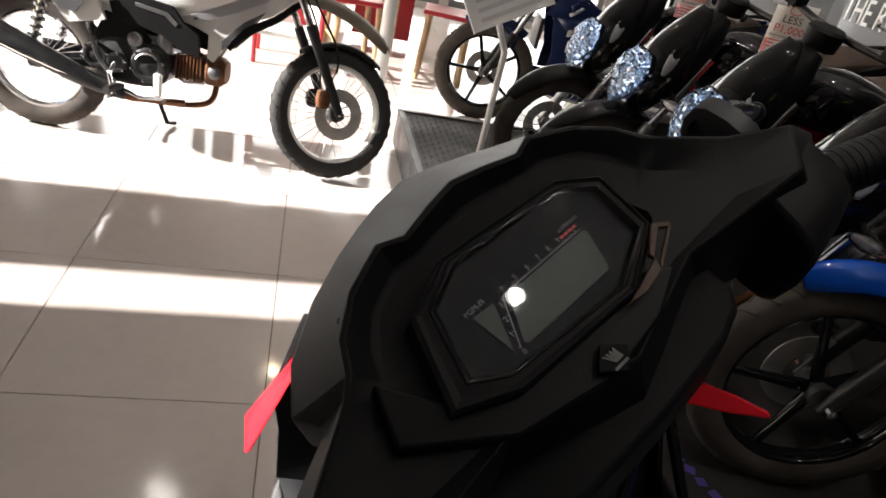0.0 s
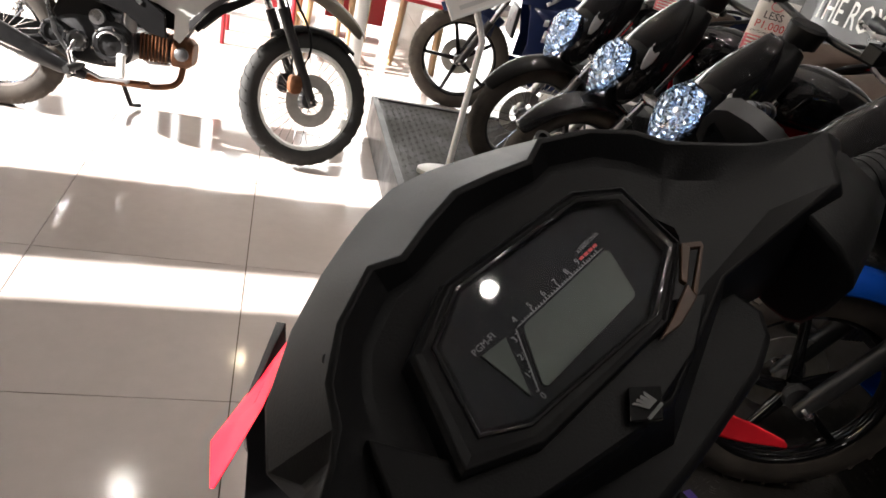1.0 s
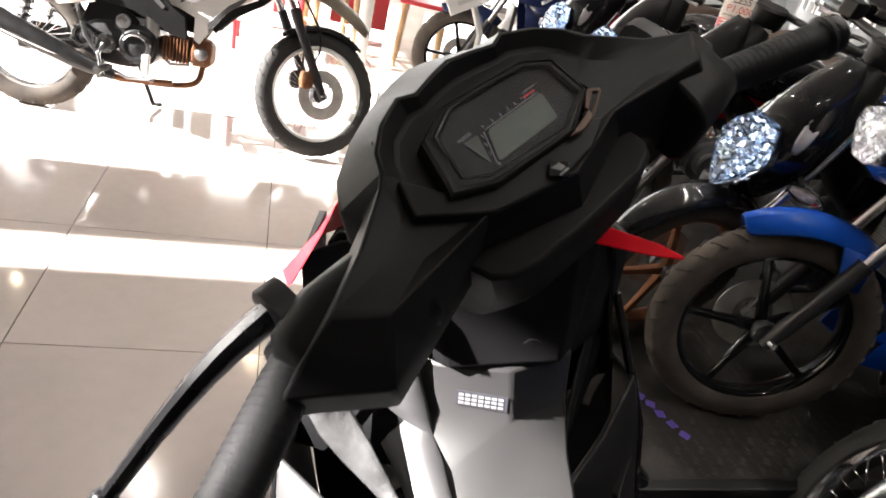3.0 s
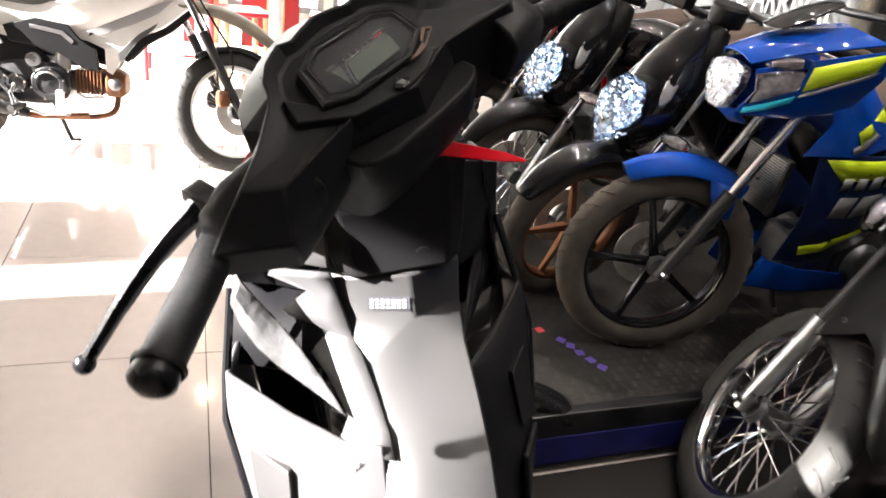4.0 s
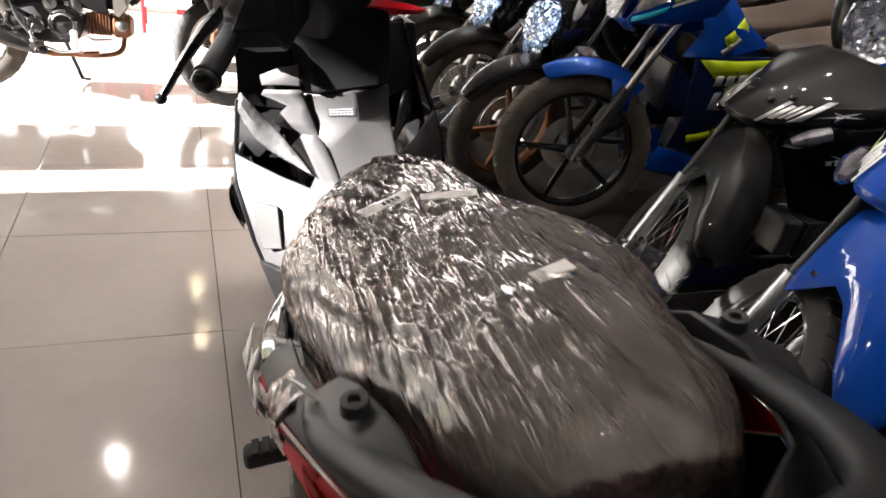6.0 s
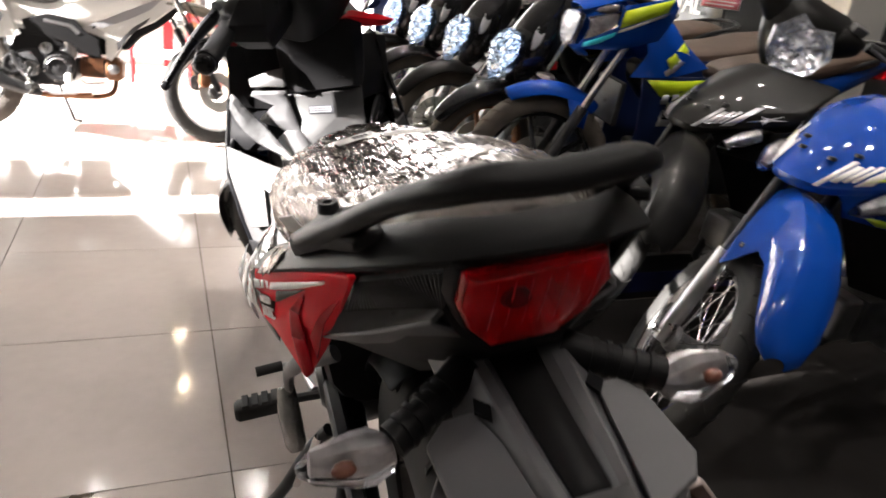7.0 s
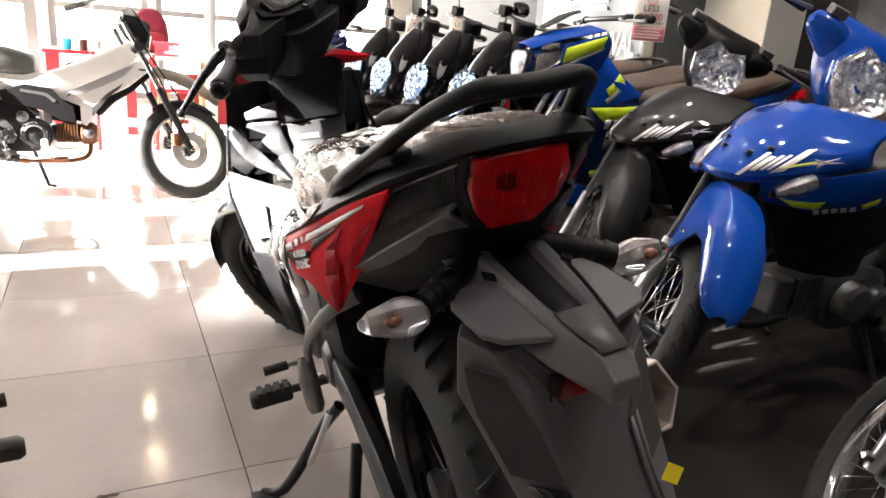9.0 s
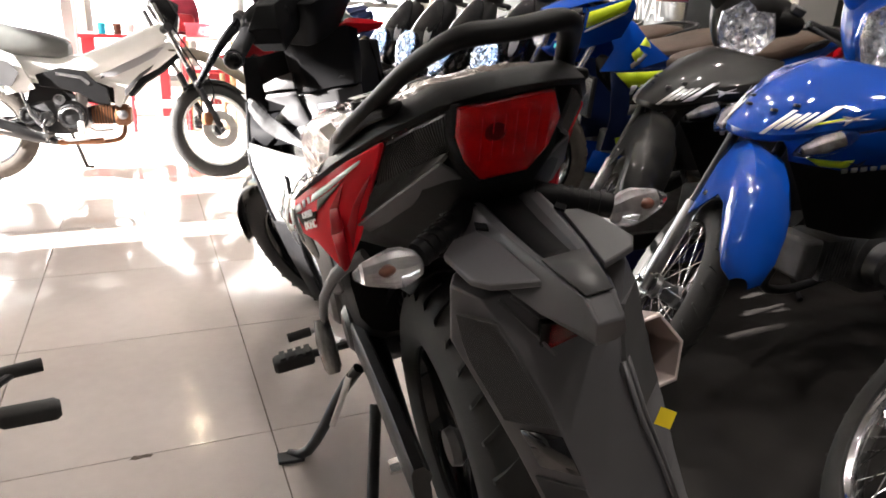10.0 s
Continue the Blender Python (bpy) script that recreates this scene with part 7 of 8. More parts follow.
for s in (-1, 1):
    out = [(.086, -.298, .758), (.084, -.366, .758), (.072, -.384, .757), (.031, -.402, .757), (.040, -.330, .772), (.048, -.292, .772), (.070, -.286, .766)]
    bm = bmesh.new()
    loft(bm, [[(s * x, y, z + d) for x, y, z in out] for d in (0, -.007)])
    part("mudguard_flap", bm, M["guard_grey"], hero, bevel=0.0015)
    st = part("signal_stalk", tube(bmesh.new(), [(s * .040, -.250, .778), (s * .070, -.272, .772), (s * .108, -.288, .760)], [.016, .0125, .014], 12), M["black_plastic"], hero)
    for i in range(5):
        p = Vector((s * (.058 + i * .0095), -.263 - i * .0052, .7745 - i * .0025))
        part("stalk_rib", tube(bmesh.new(), [p, p + Vector((s * .004, -.002, -.001))], .0148, 14), M["black_plastic"], st)
    c = Vector((s * .140, -.288, .753))
    # lens: a kite drawn out to a point, with flat faces
    prof = ((-.036, .004, .004), (-.024, .013, .012), (.004, .021, .0205), (.016, .022, .0195), (.030, .015, .013), (.033, .010, .008))
    sig = part("turn_signal", loft(bmesh.new(), [around(c + Vector((s * u * -1, 0, u * -.05)), (s, 0, 0), (0, 0, 1), a, b, 10, 2.0) for u, a, b in prof]), M["lens"], hero, "clear turn signal with amber bulb", bevel=0.0012, sharp=18)
    sig.visible_shadow = False
    part("reflector_bowl", loft(bmesh.new(), [around(c + Vector((s * u * -1, .006, u * -.05)), (s, 0, 0), (0, 0, 1), a * .55, b * .84, 10, 2.0) for u, a, b in prof[1:5]]), M["pale_bowl"], sig, sharp=18)
    for i in range(4):
        part("lens_rib", tube(bmesh.new(), [c + Vector((s * -.008, -.0165 + .0022 * i, -.004 - .0036 * i)), c + Vector((s * -.027, -.0135 + .0022 * i, -.003 - .0030 * i))], .0012, 5), M["reflector"], sig)
    part("bulb", lathe(bmesh.new(), [(.009 * math.cos(math.pi * i / 6), .006 * math.sin(math.pi * i / 6)) for i in range(7)], "x", c + Vector((s * .004, -.0125, .004)), 10), M["amber"], sig)

# lower body
engine_block(hero, 0.44, 0.37, M["dark_metal"])
part("belly_cover", loft(bmesh.new(), [around((0, y, z), (0, -1, 0), (0, 0, 1), a, b, 16, 3.5) for y, z, a, b in ((.62, .44, .12, .10), (.50, .40, .13, .13), (.36, .44, .125, .14), (.22, .52, .12, .12))]), M["black_plastic"], hero)
part("seat_base_panel", loft(bmesh.new(), [around((0, y, z), (0, -1, 0), (0, 0, 1), a, b, 16, 3.5) for y, z, a, b in ((.50, .58, .06, .12), (.40, .62, .10, .12), (.28, .66, .125, .09), (.12, .69, .135, .07))]), M["gloss_black"], hero)
for s in (-1, 1):
    part("swingarm", tube(bmesh.new(), [(s * .085, .36, .36), (s * .105, .05, .29), (s * .105, -.05, .285)], [.026, .022, .018], 10), M["dark_metal"], hero)
    part("axle_nut", lathe(bmesh.new(), [(s * .12, 0), (s * .12, .014), (s * .145, .012), (s * .147, 0)], at=(0, 0, .285), n=6), M["chrome"], hero)
    part("peg_hanger", tube(bmesh.new(), [(s * .120, -.02, .665), (s * .160, .02, .635), (s * .172, .10, .575), (s * .178, .17, .525), (s * .182, .20, .470), (s * .186, .18, .430)], [.007, .007, .007, .008, .007, .008], 10, flat=1.5, smooth_path=1), M["guard_grey"], hero)
    cover = [[(s * .150, .40, .610), (s * .158, .26, .640), (s * .150, .10, .640)], [(s * .160, .42, .520), (s * .170, .28, .560), (s * .152, .13, .590)], [(s * .140, .40, .430), (s * .150, .30, .470), (s * .130, .17, .520)]]
    part("frame_cover", skin(bmesh.new(), cover), M["guard_grey"], hero, solid=.006, sub=1, label="dark grey plastic frame side cover")
    part("passenger_peg", tube(bmesh.new(), [(s * .186, .205, .475), (s * .188, .19, .44), (s * .186, .17, .395), (s * .186, .165, .385)], [.013, .017, .016, .010], 12, flat=.8), M["foil_steel"], hero, "folded passenger peg in crinkled film")
    pg = part("footrest", tube(bmesh.new(), [(s * .13, .40, .305), (s * .21, .425, .292)], .009, 8), M["dark_metal"], hero)
    bm = loft(bmesh.new(), [around((s * x, .428, .288), (1, 0, 0), (0, 0, 1), a, b, 12, 4) for x, a, b in ((.205, .014, .012), (.21, .020, .016), (.285, .021, .016), (.292, .015, .012))])
    rb = part("peg_rubber", bm, M["rubber"], pg, bevel=0.002)
    for i in range(4):
        part("peg_rib", box(bmesh.new(), (s * (.216 + i * .018) - .006, .410, .302), (s * (.216 + i * .018) + .006, .446, .308)), M["rubber"], pg, bevel=0.001)
part("chain_case", loft(bmesh.new(), [around((-.115, y, z), (0, -1, 0), (0, 0, 1), .014, h, 10, 4) for y, z, h in ((.34, .36, .04), (.20, .36, .035), (.02, .33, .05), (-.10, .31, .04))]), M["dark_metal"], hero)
sh = part("shift_lever", tube(bmesh.new(), [(-.14, .42, .30), (-.150, .50, .275), (-.152, .575, .268), (-.20, .577, .268)], [.009, .007, .007, .006], 8), M["steel"], hero)
part("toe_rubber", tube(bmesh.new(), [(-.195, .577, .268), (-.25, .575, .267)], .011, 10), M["rubber"], sh)
ss = part("side_stand", tube(bmesh.new(), [(-.13, .30, .30), (-.17, .32, .25), (-.235, .36, .13), (-.275, .395, .068), (-.31, .42, .066)], [.013, .013, .012, .012, .010], 10, smooth_path=1), M["dark_metal"], hero)
part("stand_spring", tube(bmesh.new(), [(-.150, .30, .29), (-.205, .335, .165)], .008, 10), M["chrome"], ss)
part("stand_foot", slab(bmesh.new(), [(-.045, -.018), (.012, -.02), (.014, .02), (-.045, .016)], .008, Matrix.Translation((-.29, .405, .067)) @ Matrix.Rotation(radians(11), 4, "Y")), M["dark_metal"], ss, bevel=0.002)
st = part("main_stand", tube(bmesh.new(), [(-.12, .22, .26), (-.17, .14, .12), (-.19, .10, .075), (-.14, .06, .06), (-.06, .07, .06), (.10, .12, .10), (.13, .22, .26)], .012, 10, smooth_path=1), M["dark_metal"], hero)
part("silencer", tube(bmesh.new(), [(.10, .52, .25), (.12, .40, .24), (.135, .28, .32), (.15, .16, .40), (.165, -.06, .50), (.168, -.19, .525), (.168, -.215, .530)], [.017, .018, .022, .040, .044, .038, .034], 18, smooth_path=1), M["dark_metal"], hero)
part("silencer_end", loft(bmesh.new(), [around((x, y, z), (.10, -1, .35), (0, 0, 1), a, b, 6, 2) for x, y, z, a, b in ((.160, -.14, .505, .046, .050), (.172, -.268, .545, .048, .052), (.172, -.270, .546, .042, .046), (.170, -.225, .532, .040, .044))], caps=False), M["pale_steel"], hero, "pale steel silencer end cover", bevel=0.002)
part("hugger", fender(bmesh.new(), 0, .285, .312, .13, 15, 88, 0.9), M["black_plastic"], hero, solid=0.005, sub=1)
part("film_tag", slab(bmesh.new(), [(-.010, -.028), (.010, -.03), (.012, .03), (-.006, .028)], .001, frame_at((-.150, .10, .742), (.3, -.9, .2), (-.8, 0, .5))), M["sticker"], hero, smooth=False)


# ---- platform and the rest of the shop ----
def diamond_plate(parent, x0, x1, y0, y1, z, step=0.032):
    """Raised lens-shaped studs, turned this way and that."""
    verts, faces = [], []
    n = 0
    ny, nx = int((y1 - y0) / step), int((x1 - x0) / step)
    for i in range(nx):
        for j in range(ny):
            cx, cy = x0 + (i + .5) * step, y0 + (j + .5) * step
            a = 0.6 if (i + j) % 2 else -0.6
            for k in (-1, 0, 1):
                ox, oy = -math.sin(a) * k * .009, math.cos(a) * k * .009
                c, s = math.cos(a), math.sin(a)
                base = len(verts)
                for u, v, h in ((-.011, 0, 0), (0, .0022, 0), (.011, 0, 0), (0, -.0022, 0), (0, 0, .0009)):
                    verts.append((cx + ox + c * u - s * v, cy + oy + s * u + c * v, z + h))
                faces += [(base, base + 3, base + 4), (base + 3, base + 2, base + 4), (base + 2, base + 1, base + 4), (base + 1, base, base + 4)]
    me = bpy.data.meshes.new("plate_studs")
    me.from_pydata(verts, [], faces)
    me.materials.append(M["plate"])
    ob = new("plate_studs", me)
    ob.parent = parent
    ob["kind"] = "stuff"
    return ob


plat = thing("display_platform", "low steel display platform with diamond plate top and black edge", "platform")
part("deck", box(bmesh.new(), (0.53, 0.03, 0.02), (3.3, 2.58, 0.169)), M["plate"], plat, smooth=False)
for lo, hi in (((0.50, 0.0, 0.0), (0.53, 2.61, 0.176)), ((0.53, 2.58, 0.0), (3.3, 2.61, 0.176)), ((0.53, 0.0, 0.0), (3.3, 0.03, 0.176))):
    part("edge_angle", box(bmesh.new(), lo, hi), M["platform_black"], plat, smooth=False, bevel=0.003)
part("edge_tape", box(bmesh.new(), (0.62, -0.004, 0.03), (3.2, -0.001, 0.11)), mat("dark_blue_tape", (0.012, 0.014, 0.10), 0.4, noise_scale=10, vary=0.3), plat, "dark blue tape along the step", smooth=False)
diamond_plate(plat, 0.54, 1.75, 0.04, 2.57, 0.1692)
low = thing("floor_plate", "dark grimy diamond plate lying before the step", "floor plate")
part("sheet", box(bmesh.new(), (0.64, -2.6, 0.0005), (3.3, -0.012, 0.006)), mat("dark_grimy_plate", (0.011, 0.0095, 0.0088), 0.7, noise_scale=5, vary=0.5, rvary=0.15, spec=0.2), low, smooth=False, bevel=0.001)
# black wrapped bundle and loose stickers beside the step
part_b = thing("wrapped_bundle", "black plastic wrapped bundle lying at the step", "bundle")
bm = loft(bmesh.new(), [around((0.71 + u * .10, 0.06 - u * .02, 0.20 - u * .06), (1, -.2, -.6), (0, 0, 1), a, a * .8, 14, 2.6) for u, a in ((-.4, .012), (0, .04), (.6, .05), (1.1, .045), (1.4, .015))])
part("film", bm, M["gloss_black"], part_b, sub=1)
st = thing("floor_sticker", "torn red and violet sticker on the platform", "sticker")
violet = mat("violet_print", (0.10, 0.06, 0.32), 0.5)
for k, (x, y, c) in enumerate(((0.86, .37, "red_ink"), (0.89, .355, "red_ink"), (0.93, .30, None), (0.945, .27, None), (0.955, .235, None), (0.97, .20, None), (0.985, .165, None))):
    part("scrap", slab(bmesh.new(), [(-.013, -.010), (.011, -.013), (.014, .010), (-.009, .013)], .0008, Matrix.Translation((x, y, .1715)) @ Matrix.Rotation(.4 * k, 4, "Z")), M[c] if c else violet, st, smooth=False)

# slanted sign stand on the platform
sg = thing("sign_stand", "white bent-tube sign stand with a slanted sheet", "sign stand")
part("foot", loft(bmesh.new(), [around((.70, 1.76, z), (0, 0, 1), (0, 1, 0), a, a * .55, 20) for z, a in ((.169, .10), (.185, .10), (.192, .085))]), M["frame_white"], sg)
part("post", tube(bmesh.new(), [(.735, 1.80, .19), (.740, 1.80, .70), (.66, 1.79, .86), (.64, 1.785, .90)], .013, 12), M["frame_white"], sg)
m = frame_at((.68, 1.78, .925), (.80, .12, .42), (-.35, .25, .80))
for lo, hi in (((-.16, -.11, -.006), (.16, -.10, .006)), ((-.16, .10, -.006), (.16, .11, .006)), ((-.16, -.10, -.006), (-.15, .10, .006)), ((.15, -.10, -.006), (.16, .10, .006))):
    part("frame_bar", box(bmesh.new(), lo, hi, m), M["frame_white"], sg, smooth=False, bevel=.001)
sheet = part("sheet", box(bmesh.new(), (-.15, -.10, -.002), (.15, .10, .002), m), M["paper"], sg, smooth=False)
bm = bmesh.new()
for i in range(5):
    slab(bm, [(-.12, .07 - i * .035), (.12 - .03 * (i % 2), .07 - i * .035), (.12 - .03 * (i % 2), .055 - i * .035), (-.12, .055 - i * .035)], .0005, m @ Matrix.Translation((0, 0, .0032)))
part("print", bm, mat("pale_grey_print", (.6, .59, .58), .6), sheet, smooth=False)


def price_tag(x, y, z, turn, tilt, group="price tags"):
    """A printed sheet clipped to a handlebar."""
    mm = Matrix.Translation((x, y, z)) @ Matrix.Rotation(radians(turn), 4, "Z") @ Matrix.Rotation(radians(90 - tilt), 4, "X")
    t = thing("price_tag", "white and pink price sheet hung on a handlebar", "price tag", group, mm)
    bm = skin(bmesh.new(), [[(-.055 + .11 * i / 4, -.075 + .15 * j / 5, .004 * math.sin(i * 1.4 + j)) for i in range(5)] for j in range(6)])
    part("sheet", bm, M["paper"], t, solid=.0008)
    part("pink_field", skin(bmesh.new(), [[(-.053 + .106 * i / 4, -.073 + .045 * j / 3, .0058 + .004 * math.sin(i * 1.4 + j * .5)) for i in range(5)] for j in range(4)]), M["pink"], t, solid=.0004)
    words("tag_text", "LESS", .028, M["ink"], t, Matrix.Translation((0, .030, .008)))
    words("tag_text", "P1,000", .030, M["red_ink"], t, Matrix.Translation((0, .003, .008)))
    words("tag_text", "ON DOWNPAYMENT", .0095, M["ink"], t, Matrix.Translation((0, -.017, .009)))
    bm = bmesh.new()
    for i in range(4):
        slab(bm, [(-.045, -.032 - i * .010), (.045 - .008 * (i % 2), -.032 - i * .010), (.045 - .008 * (i % 2), -.036 - i * .010), (-.045, -.036 - i * .010)], .0004, Matrix.Translation((0, 0, .0108)))
    part("small_print", bm, M["paper"], t, smooth=False)
    bm = bmesh.new()
    tube(bm, [(.016 * math.cos(a / 10 * math.pi * 2), .056 + .012 * math.sin(a / 10 * math.pi * 2), .007) for a in range(11)], .0016, 6)
    part("emblem", bm, M["pink"], t)
    part("clip_wire", tube(bmesh.new(), [(0, .072, 0), (.004, .095, .004), (0, .11, 0)], .0012, 6), M["chrome"], t)
    return t


price_tag(1.33, 1.09, 1.035, -42, -4)
price_tag(1.33, 1.64, 1.03, -42, -4)
price_tag(1.45, -0.09, 1.11, -42, 2)

# banners behind the row
def banner(name, label, a, b, z0, z1, ztext, size):
    a, b = Vector((*a, 0)), Vector((*b, 0))
    x = (b - a).normalized()
    t = thing(name, label, "banner", "banners behind the motorcycles", frame_at((*a.to_2d(), 0), x, (0, 0, 1)))
    L = (b - a).length
    rows = [[(L * i / 10, z0 + (z1 - z0) * j / 6, .012 * math.sin(i * 1.1 + j * .4)) for i in range(11)] for j in range(7)]
    part("cloth", skin(bmesh.new(), rows), M["banner"], t, solid=.003)
    words("banner_text", "THE ROYAL ARRIVAL", size, M["white_decal"], t, Matrix.Translation((L / 2, ztext, .022)), bold=.0008)
    for z in (z0, z1):
        part("rod", tube(bmesh.new(), [(-.02, z, 0), (L + .02, z, 0)], .010, 8), M["dark_metal"], t)
    for xx in (.03, L - .03):
        part("upright", tube(bmesh.new(), [(xx, 0.0 if z0 < .5 else z0, -.02), (xx, z1, -.02)], .012, 8), M["dark_metal"], t)
    bm = bmesh.new()
    for i in range(3):
        slab(bm, [(L * .3, ztext + .22 + i * .05), (L * .7, ztext + .22 + i * .05), (L * .68, ztext + .25 + i * .05), (L * .32, ztext + .25 + i * .05)], .0006, Matrix.Translation((0, 0, .023)))
    part("banner_print", bm, M["silver_decal"], t, smooth=False)
    return t


banner("banner", "black vinyl banner with white lettering behind the motorcycles", (3.25, 3.35), (2.58, 1.10), 0.30, 2.1, 1.055, 0.205)
banner("banner", "black vinyl banner with white lettering farther back", (2.75, 4.7), (2.35, 3.75), 0.30, 1.65, 1.02, 0.085)
col = tagged(part("column", box(bmesh.new(), (3.0, 0.72, 0), (3.3, 1.18, HIGH)), M["wall"], smooth=False, bevel=.006), "plain white painted square column by the wall", "column", kind="structure")
# poster on the wall past the column
ps = thing("wall_poster", "dark smoky poster hung on the wall", "poster")
part("sheet", box(bmesh.new(), (3.585, -0.75, 0.75), (3.597, 0.62, 2.0)), mat("dark_smoky_print", (0.10, 0.11, 0.13), 0.35, noise_scale=3.0, vary=0.8), ps, smooth=False)

# white square post in front of the desk
tagged(part("post", tube(bmesh.new(), [(.44, 3.13, 0), (.44, 3.13, HIGH)], .038, 16), M["frame_white"]), "white round steel post standing on the tiles", "post", kind="structure")
# red desk with things on it
desk = thing("sales_desk", "red lacquered desk with a white front panel", "desk")
part("top", box(bmesh.new(), (-.68, 4.46, .655), (.02, 5.0, .685)), M["red_lacquer"], desk, bevel=.004)
part("side_panel", box(bmesh.new(), (-.66, 4.48, 0), (-.56, 4.98, .655)), M["red_lacquer"], desk, bevel=.003)
part("side_panel", box(bmesh.new(), (-.08, 4.48, 0), (0, 4.98, .655)), M["red_lacquer"], desk, bevel=.003)
part("front_panel", box(bmesh.new(), (-.56, 4.52, .0), (-.08, 4.54, .46)), M["frame_white"], desk, bevel=.002)
part("shelf", box(bmesh.new(), (-.56, 4.50, .46), (-.08, 4.96, .48)), M["frame_white"], desk, bevel=.002)
hm = thing("dark_bag", "dark folded bag on the desk shelf", "bag", m=Matrix.Translation((-.45, 4.62, .48)))
part("body", loft(bmesh.new(), [around((0, 0, z), (0, 0, 1), (0, 1, 0), a, a * .7, 16, 2.6) for z, a in ((0, .08), (.03, .10), (.08, .09), (.11, .04))]), M["dark_metal"], hm, sub=1)
table = thing("side_table", "pale wooden table with square legs", "table")
part("top", box(bmesh.new(), (.06, 4.40, .655), (1.25, 4.95, .685)), M["paper"], table, bevel=.004)
for x in (.12, .52, .60, 1.17):
    part("leg", box(bmesh.new(), (x, 4.44, 0), (x + .05, 4.49, .655)), M["wood"], table, bevel=.003)
part("back_panel", box(bmesh.new(), (.36, 4.86, .05), (.82, 4.89, .52)), M["red_lacquer"], table, bevel=.003)


def mug(x, material, label):
    b = thing("desk_mug", label, "mug", "mugs on the desk", Matrix.Translation((x, 4.56, .685)))
    part("body", lathe(bmesh.new(), [(.004, 0), (0, .032), (.09, .036), (.09, .033), (.01, .029), (.01, 0)], "z", n=20), material, b)
    part("handle", tube(bmesh.new(), [(.034, 0, .07), (.058, 0, .06), (.058, 0, .03), (.034, 0, .02)], .005, 8, smooth_path=1), material, b)


mug(-.50, M["cyan"], "cyan blue mug standing on the desk")
mug(-.38, mat("brown_glaze", (.14, .05, .03), .3, noise_scale=9, vary=.2), "dark brown mug standing on the desk")
mug(-.28, M["white_paint"], "plain white mug standing on the desk")
tagged(part("post", box(bmesh.new(), (-.80, 4.70, 0), (-.71, 4.79, HIGH)), M["frame_grey"], smooth=False, bevel=.004), "grey square window post beside the desk", "post", kind="structure")
bp = thing("backpack", "dark red backpack standing on the desk", "backpack", m=Matrix.Translation((.15, 4.80, .685)))
part("body", loft(bmesh.new(), [around((0, 0, z), (0, 0, 1), (0, 1, 0), a, b, 18, 3) for z, a, b in ((.0, .12, .08), (.06, .16, .10), (.22, .155, .095), (.33, .12, .08), (.39, .05, .05))]), mat("dark_red_canvas", (.22, .015, .035), .8, noise_scale=14, vary=.3, bump=.3), bp, sub=1)
part("pocket", loft(bmesh.new(), [around((0, -.10, z), (0, 0, 1), (0, 1, 0), a, .04, 14, 3) for z, a in ((.03, .08), (.06, .11), (.16, .11), (.19, .08))]), M["red_lacquer"], bp, sub=1)
part("strap", tube(bmesh.new(), [(.14, -.02, .33), (.19, -.03, .2), (.17, -.02, .02)], .012, 8, flat=.5, smooth_path=1), M["black_plastic"], bp)
bk = thing("plastic_basket", "pink plastic basket with slotted sides", "basket", m=Matrix.Translation((.26, 4.55, .685)))
pinkp = mat("pink_plastic", (.78, .16, .22), .4, noise_scale=8, vary=.1)
part("base", box(bmesh.new(), (-.09, -.06, 0), (.09, .06, .008)), pinkp, bk, bevel=.002)
for k in range(14):
    x = -.098 + .196 * k / 13
    for y in (-.062, .062):
        part("slat", box(bmesh.new(), (x * .92 - .004, y - .003, .0), (x * .92 + .004, y + .003, .095)), pinkp, bk, smooth=False)
for y in (-.066, .060):
    part("rim", box(bmesh.new(), (-.105, y, .09), (.105, y + .006, .115)), pinkp, bk, bevel=.002)
for x in (-.105, .099):
    part("rim", box(bmesh.new(), (x, -.060, .09), (x + .006, .060, .115)), pinkp, bk, bevel=.002)


def stool(x, y, turn):
    s = thing("wooden_stool", "light wooden stool with square legs", "stool", "stools at the desk", Matrix.Translation((x, y, 0)) @ Matrix.Rotation(turn, 4, "Z"))
    part("seat", box(bmesh.new(), (-.17, -.17, .44), (.17, .17, .47)), M["red_lacquer"], s, bevel=.008)
    for a in (-1, 1):
        for b in (-1, 1):
            part("leg", tube(bmesh.new(), [(a * .15, b * .15, 0), (a * .13, b * .13, .44)], [.020, .022], 8), M["wood"], s)
        part("rail", tube(bmesh.new(), [(a * .14, -.14, .20), (a * .14, .14, .20)], .010, 8), M["wood"], s)


stool(.30, 3.95, .2)
stool(.95, 4.05, -.2)
# red framed rack beside the window
rk = thing("red_display_rack", "red metal display rack with white panels", "rack")
for x in (-.30, .10):
    for y in (3.70, 4.05):
        part("upright", tube(bmesh.new(), [(x, y, 0), (x, y, .72)], .014, 8), M["red_lacquer"], rk)
for z in (.18, .70):
    part("shelf", box(bmesh.new(), (-.31, 3.69, z), (.11, 4.06, z + .02)), M["frame_white"], rk, bevel=.003)


# another machine's pegs and wheel at the edges of the aisle
nb = thing("parked_motorcycle", "dark motorcycle parked beside the aisle with folded pegs", "motorcycle", m=Matrix.Translation((-.95, -.70, 0)) @ Matrix.Rotation(radians(-10), 4, "Z"))
make_wheel(nb, "rear_wheel", -.10, .28, .28, .10, "cast", M["rubber"], M["dark_metal"], disc=False)
make_wheel(nb, "front_wheel", 1.1, .28, .28, .08, "cast", M["rubber"], M["dark_metal"], disc=False)
nb.matrix_basis = Matrix.Translation((-.89, -1.59, 0)) @ Matrix.Rotation(radians(4), 4, "Z")
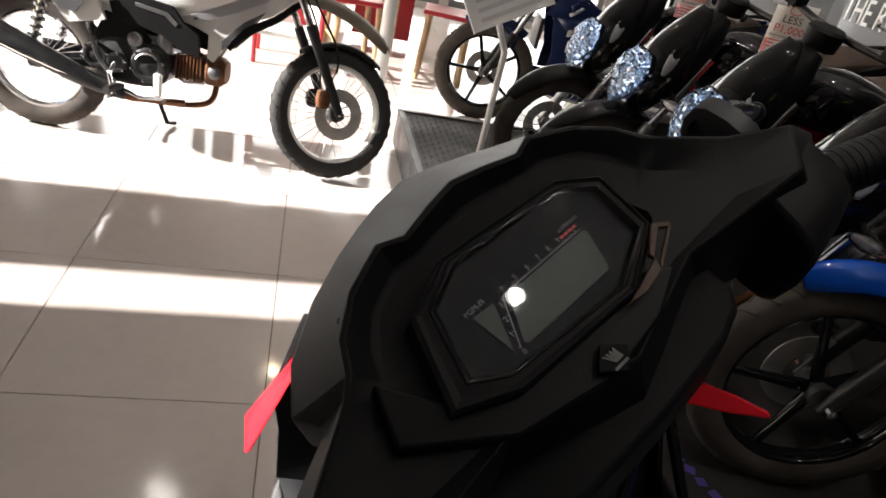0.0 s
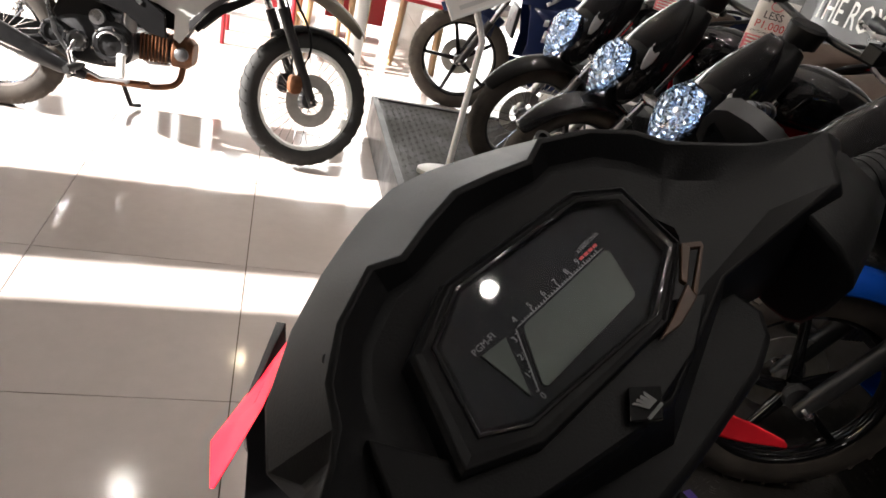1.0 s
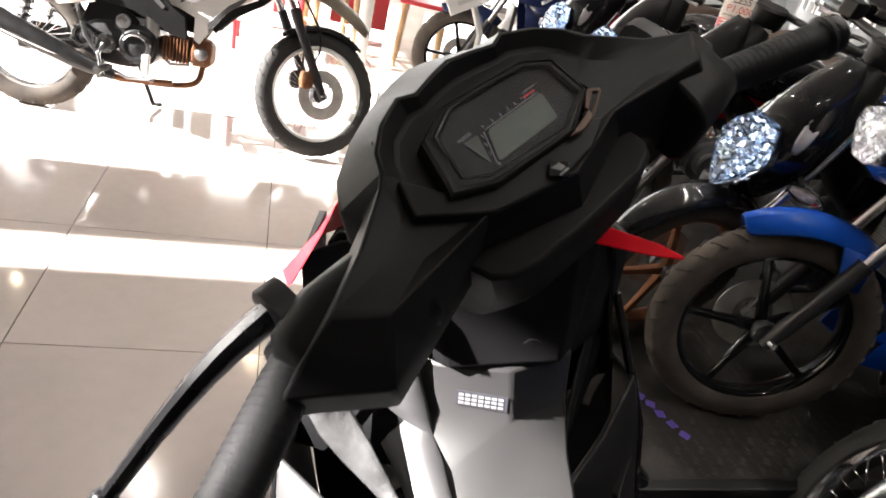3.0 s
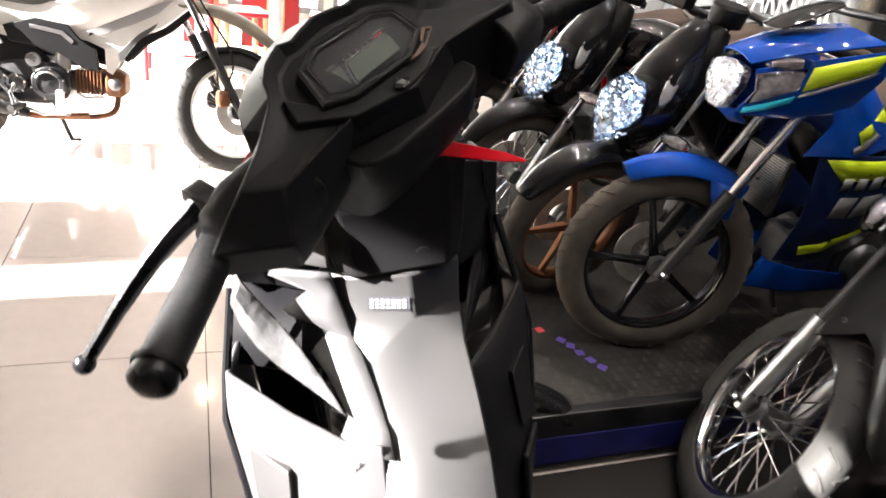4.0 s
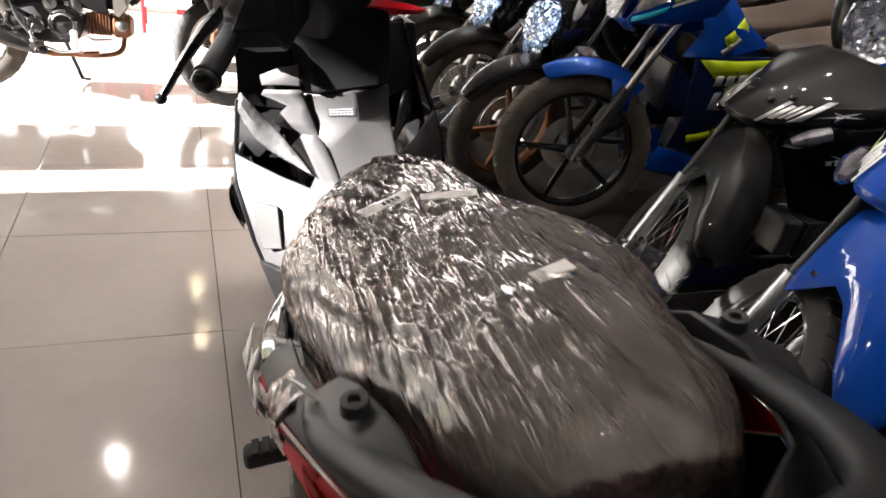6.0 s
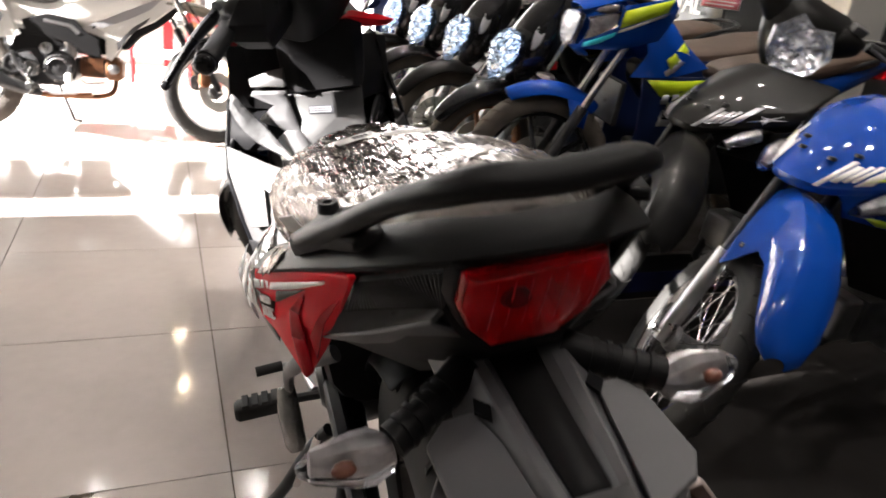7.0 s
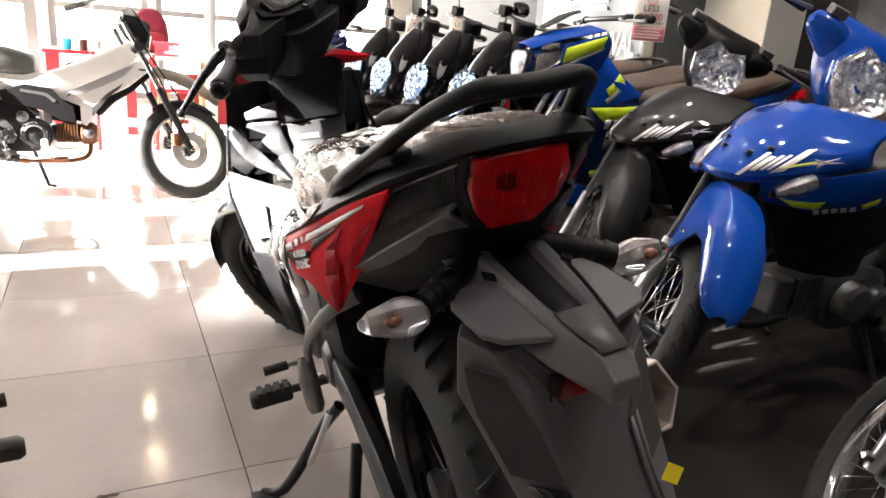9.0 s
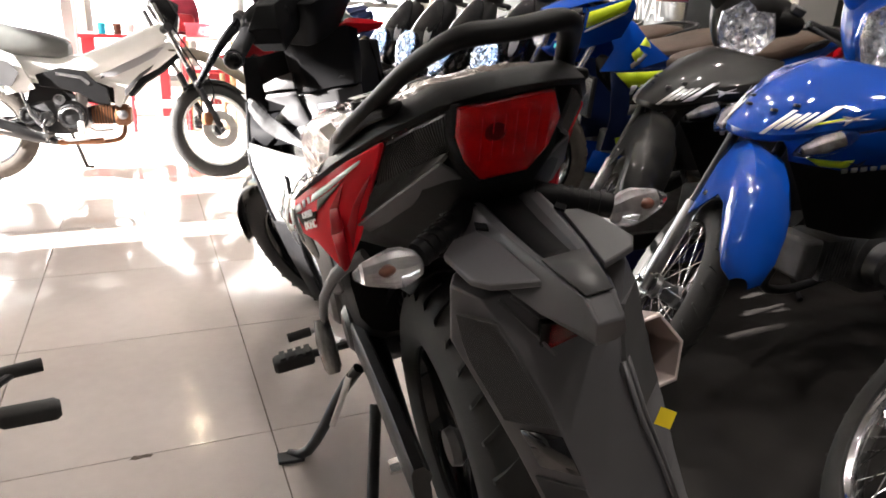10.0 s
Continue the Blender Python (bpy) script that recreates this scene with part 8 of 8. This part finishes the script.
part("frame_body", loft(bmesh.new(), [around((0, y, z), (0, 1, 0), (0, 0, 1), a, b, 14, 3) for y, z, a, b in ((-.35, .82, .08, .05), (.0, .70, .13, .12), (.4, .58, .13, .16), (.8, .72, .10, .12), (.95, .85, .08, .08))]), M["gloss_black"], nb, sub=1)
part("fork", tube(bmesh.new(), [(-.07, 1.1, .28), (-.07, .88, .85)], .02, 10), M["steel"], nb)
part("fork", tube(bmesh.new(), [(.07, 1.1, .28), (.07, .88, .85)], .02, 10), M["steel"], nb)
bars(nb, .80, 1.0, .33, .04, .08)
pg = part("footrest", tube(bmesh.new(), [(.13, .78, .20), (.40, .82, .205)], .012, 8), M["dark_metal"], nb)
part("peg_rubber", loft(bmesh.new(), [around((x, .86, .205), (1, .1, 0), (0, 0, 1), a, b, 12, 4) for x, a, b in ((.44, .015, .012), (.45, .022, .017), (.535, .023, .017), (.545, .016, .012))]), M["rubber"], pg, bevel=.002)
part("shift_arm", tube(bmesh.new(), [(.36, .82, .22), (.44, .93, .24), (.46, .96, .24)], .008, 8), M["dark_metal"], nb)
part("toe_rubber", tube(bmesh.new(), [(.44, .965, .243), (.515, .975, .246)], .014, 12), M["rubber"], nb)
rw = step_through("underbone_motorcycle", "silver-wheeled dark step-through motorcycle at the end of the row", facing(1.03, -1.40, 0, 180, 7), M["gloss_black"], ROW, 48, M["seat"], 13, False)
for o in [o for o in rw.children if o.name.startswith(("front_fender", "fender_side"))]:
    bpy.data.objects.remove(o)

# recessed ceiling downlights
def downlight(x, y, glow):
    d = thing("ceiling_downlight", "small round warm recessed ceiling downlight", "downlight", "ceiling downlights", Matrix.Translation((x, y, HIGH)))
    part("ring", lathe(bmesh.new(), [(-.002, .045), (-.012, .06), (-.004, .068), (0, .068), (0, .045)], "z", n=24, closed=True), M["frame_white"], d)
    part("bulb", lathe(bmesh.new(), [(-.004, .0), (-.004, .022), (0, .026)], "z", n=20), glow, d)
    part("inner_ring", lathe(bmesh.new(), [(-.006, .030), (-.006, .036), (-.0045, .036), (-.0045, .030)], "z", n=20, closed=True), M["dark_metal"], d)


M["cool_bulb"] = mat("white_lamp_glow", (1.0, 0.95, 0.88), 0.5, emit=70.0)
M["bulb"] = mat("warm_lamp_glow", (1.0, 0.80, 0.52), 0.5, emit=55.0)
# a fixture at every spot, the added last one too
for lx, ly, tone, watts, cone in LAMPS:
    downlight(lx, ly, M["bulb"] if tone is WARM else M["cool_bulb"])


# floor tiles
TILE = 0.6
base = bmesh.new()
slab(base, [(0.0015, 0.0015), (TILE - 0.0015, 0.0015), (TILE - 0.0015, TILE - 0.0015), (0.0015, TILE - 0.0015)], 0.006)
first = None
for i in range(-8, 6):
    for j in range(-7, 12):
        if first is None:
            first = part("tile", base, M["tile"], floor, smooth=False)
            ob = first
        else:
            ob = new("tile", first.data)
            ob.parent = floor
        ob.location = (i * TILE, j * TILE, 0)
# a chipped joint in the aisle
bm = slab(bmesh.new(), [(-.022, -.004), (-.008, -.009), (.006, -.005), (.020, -.007), (.026, .001), (.012, .006), (-.002, .004), (-.014, .008)], .0006, Matrix.Translation((-.285, -.605, .0009)))
part("tile_chip", bm, M["grout"], floor, smooth=False)
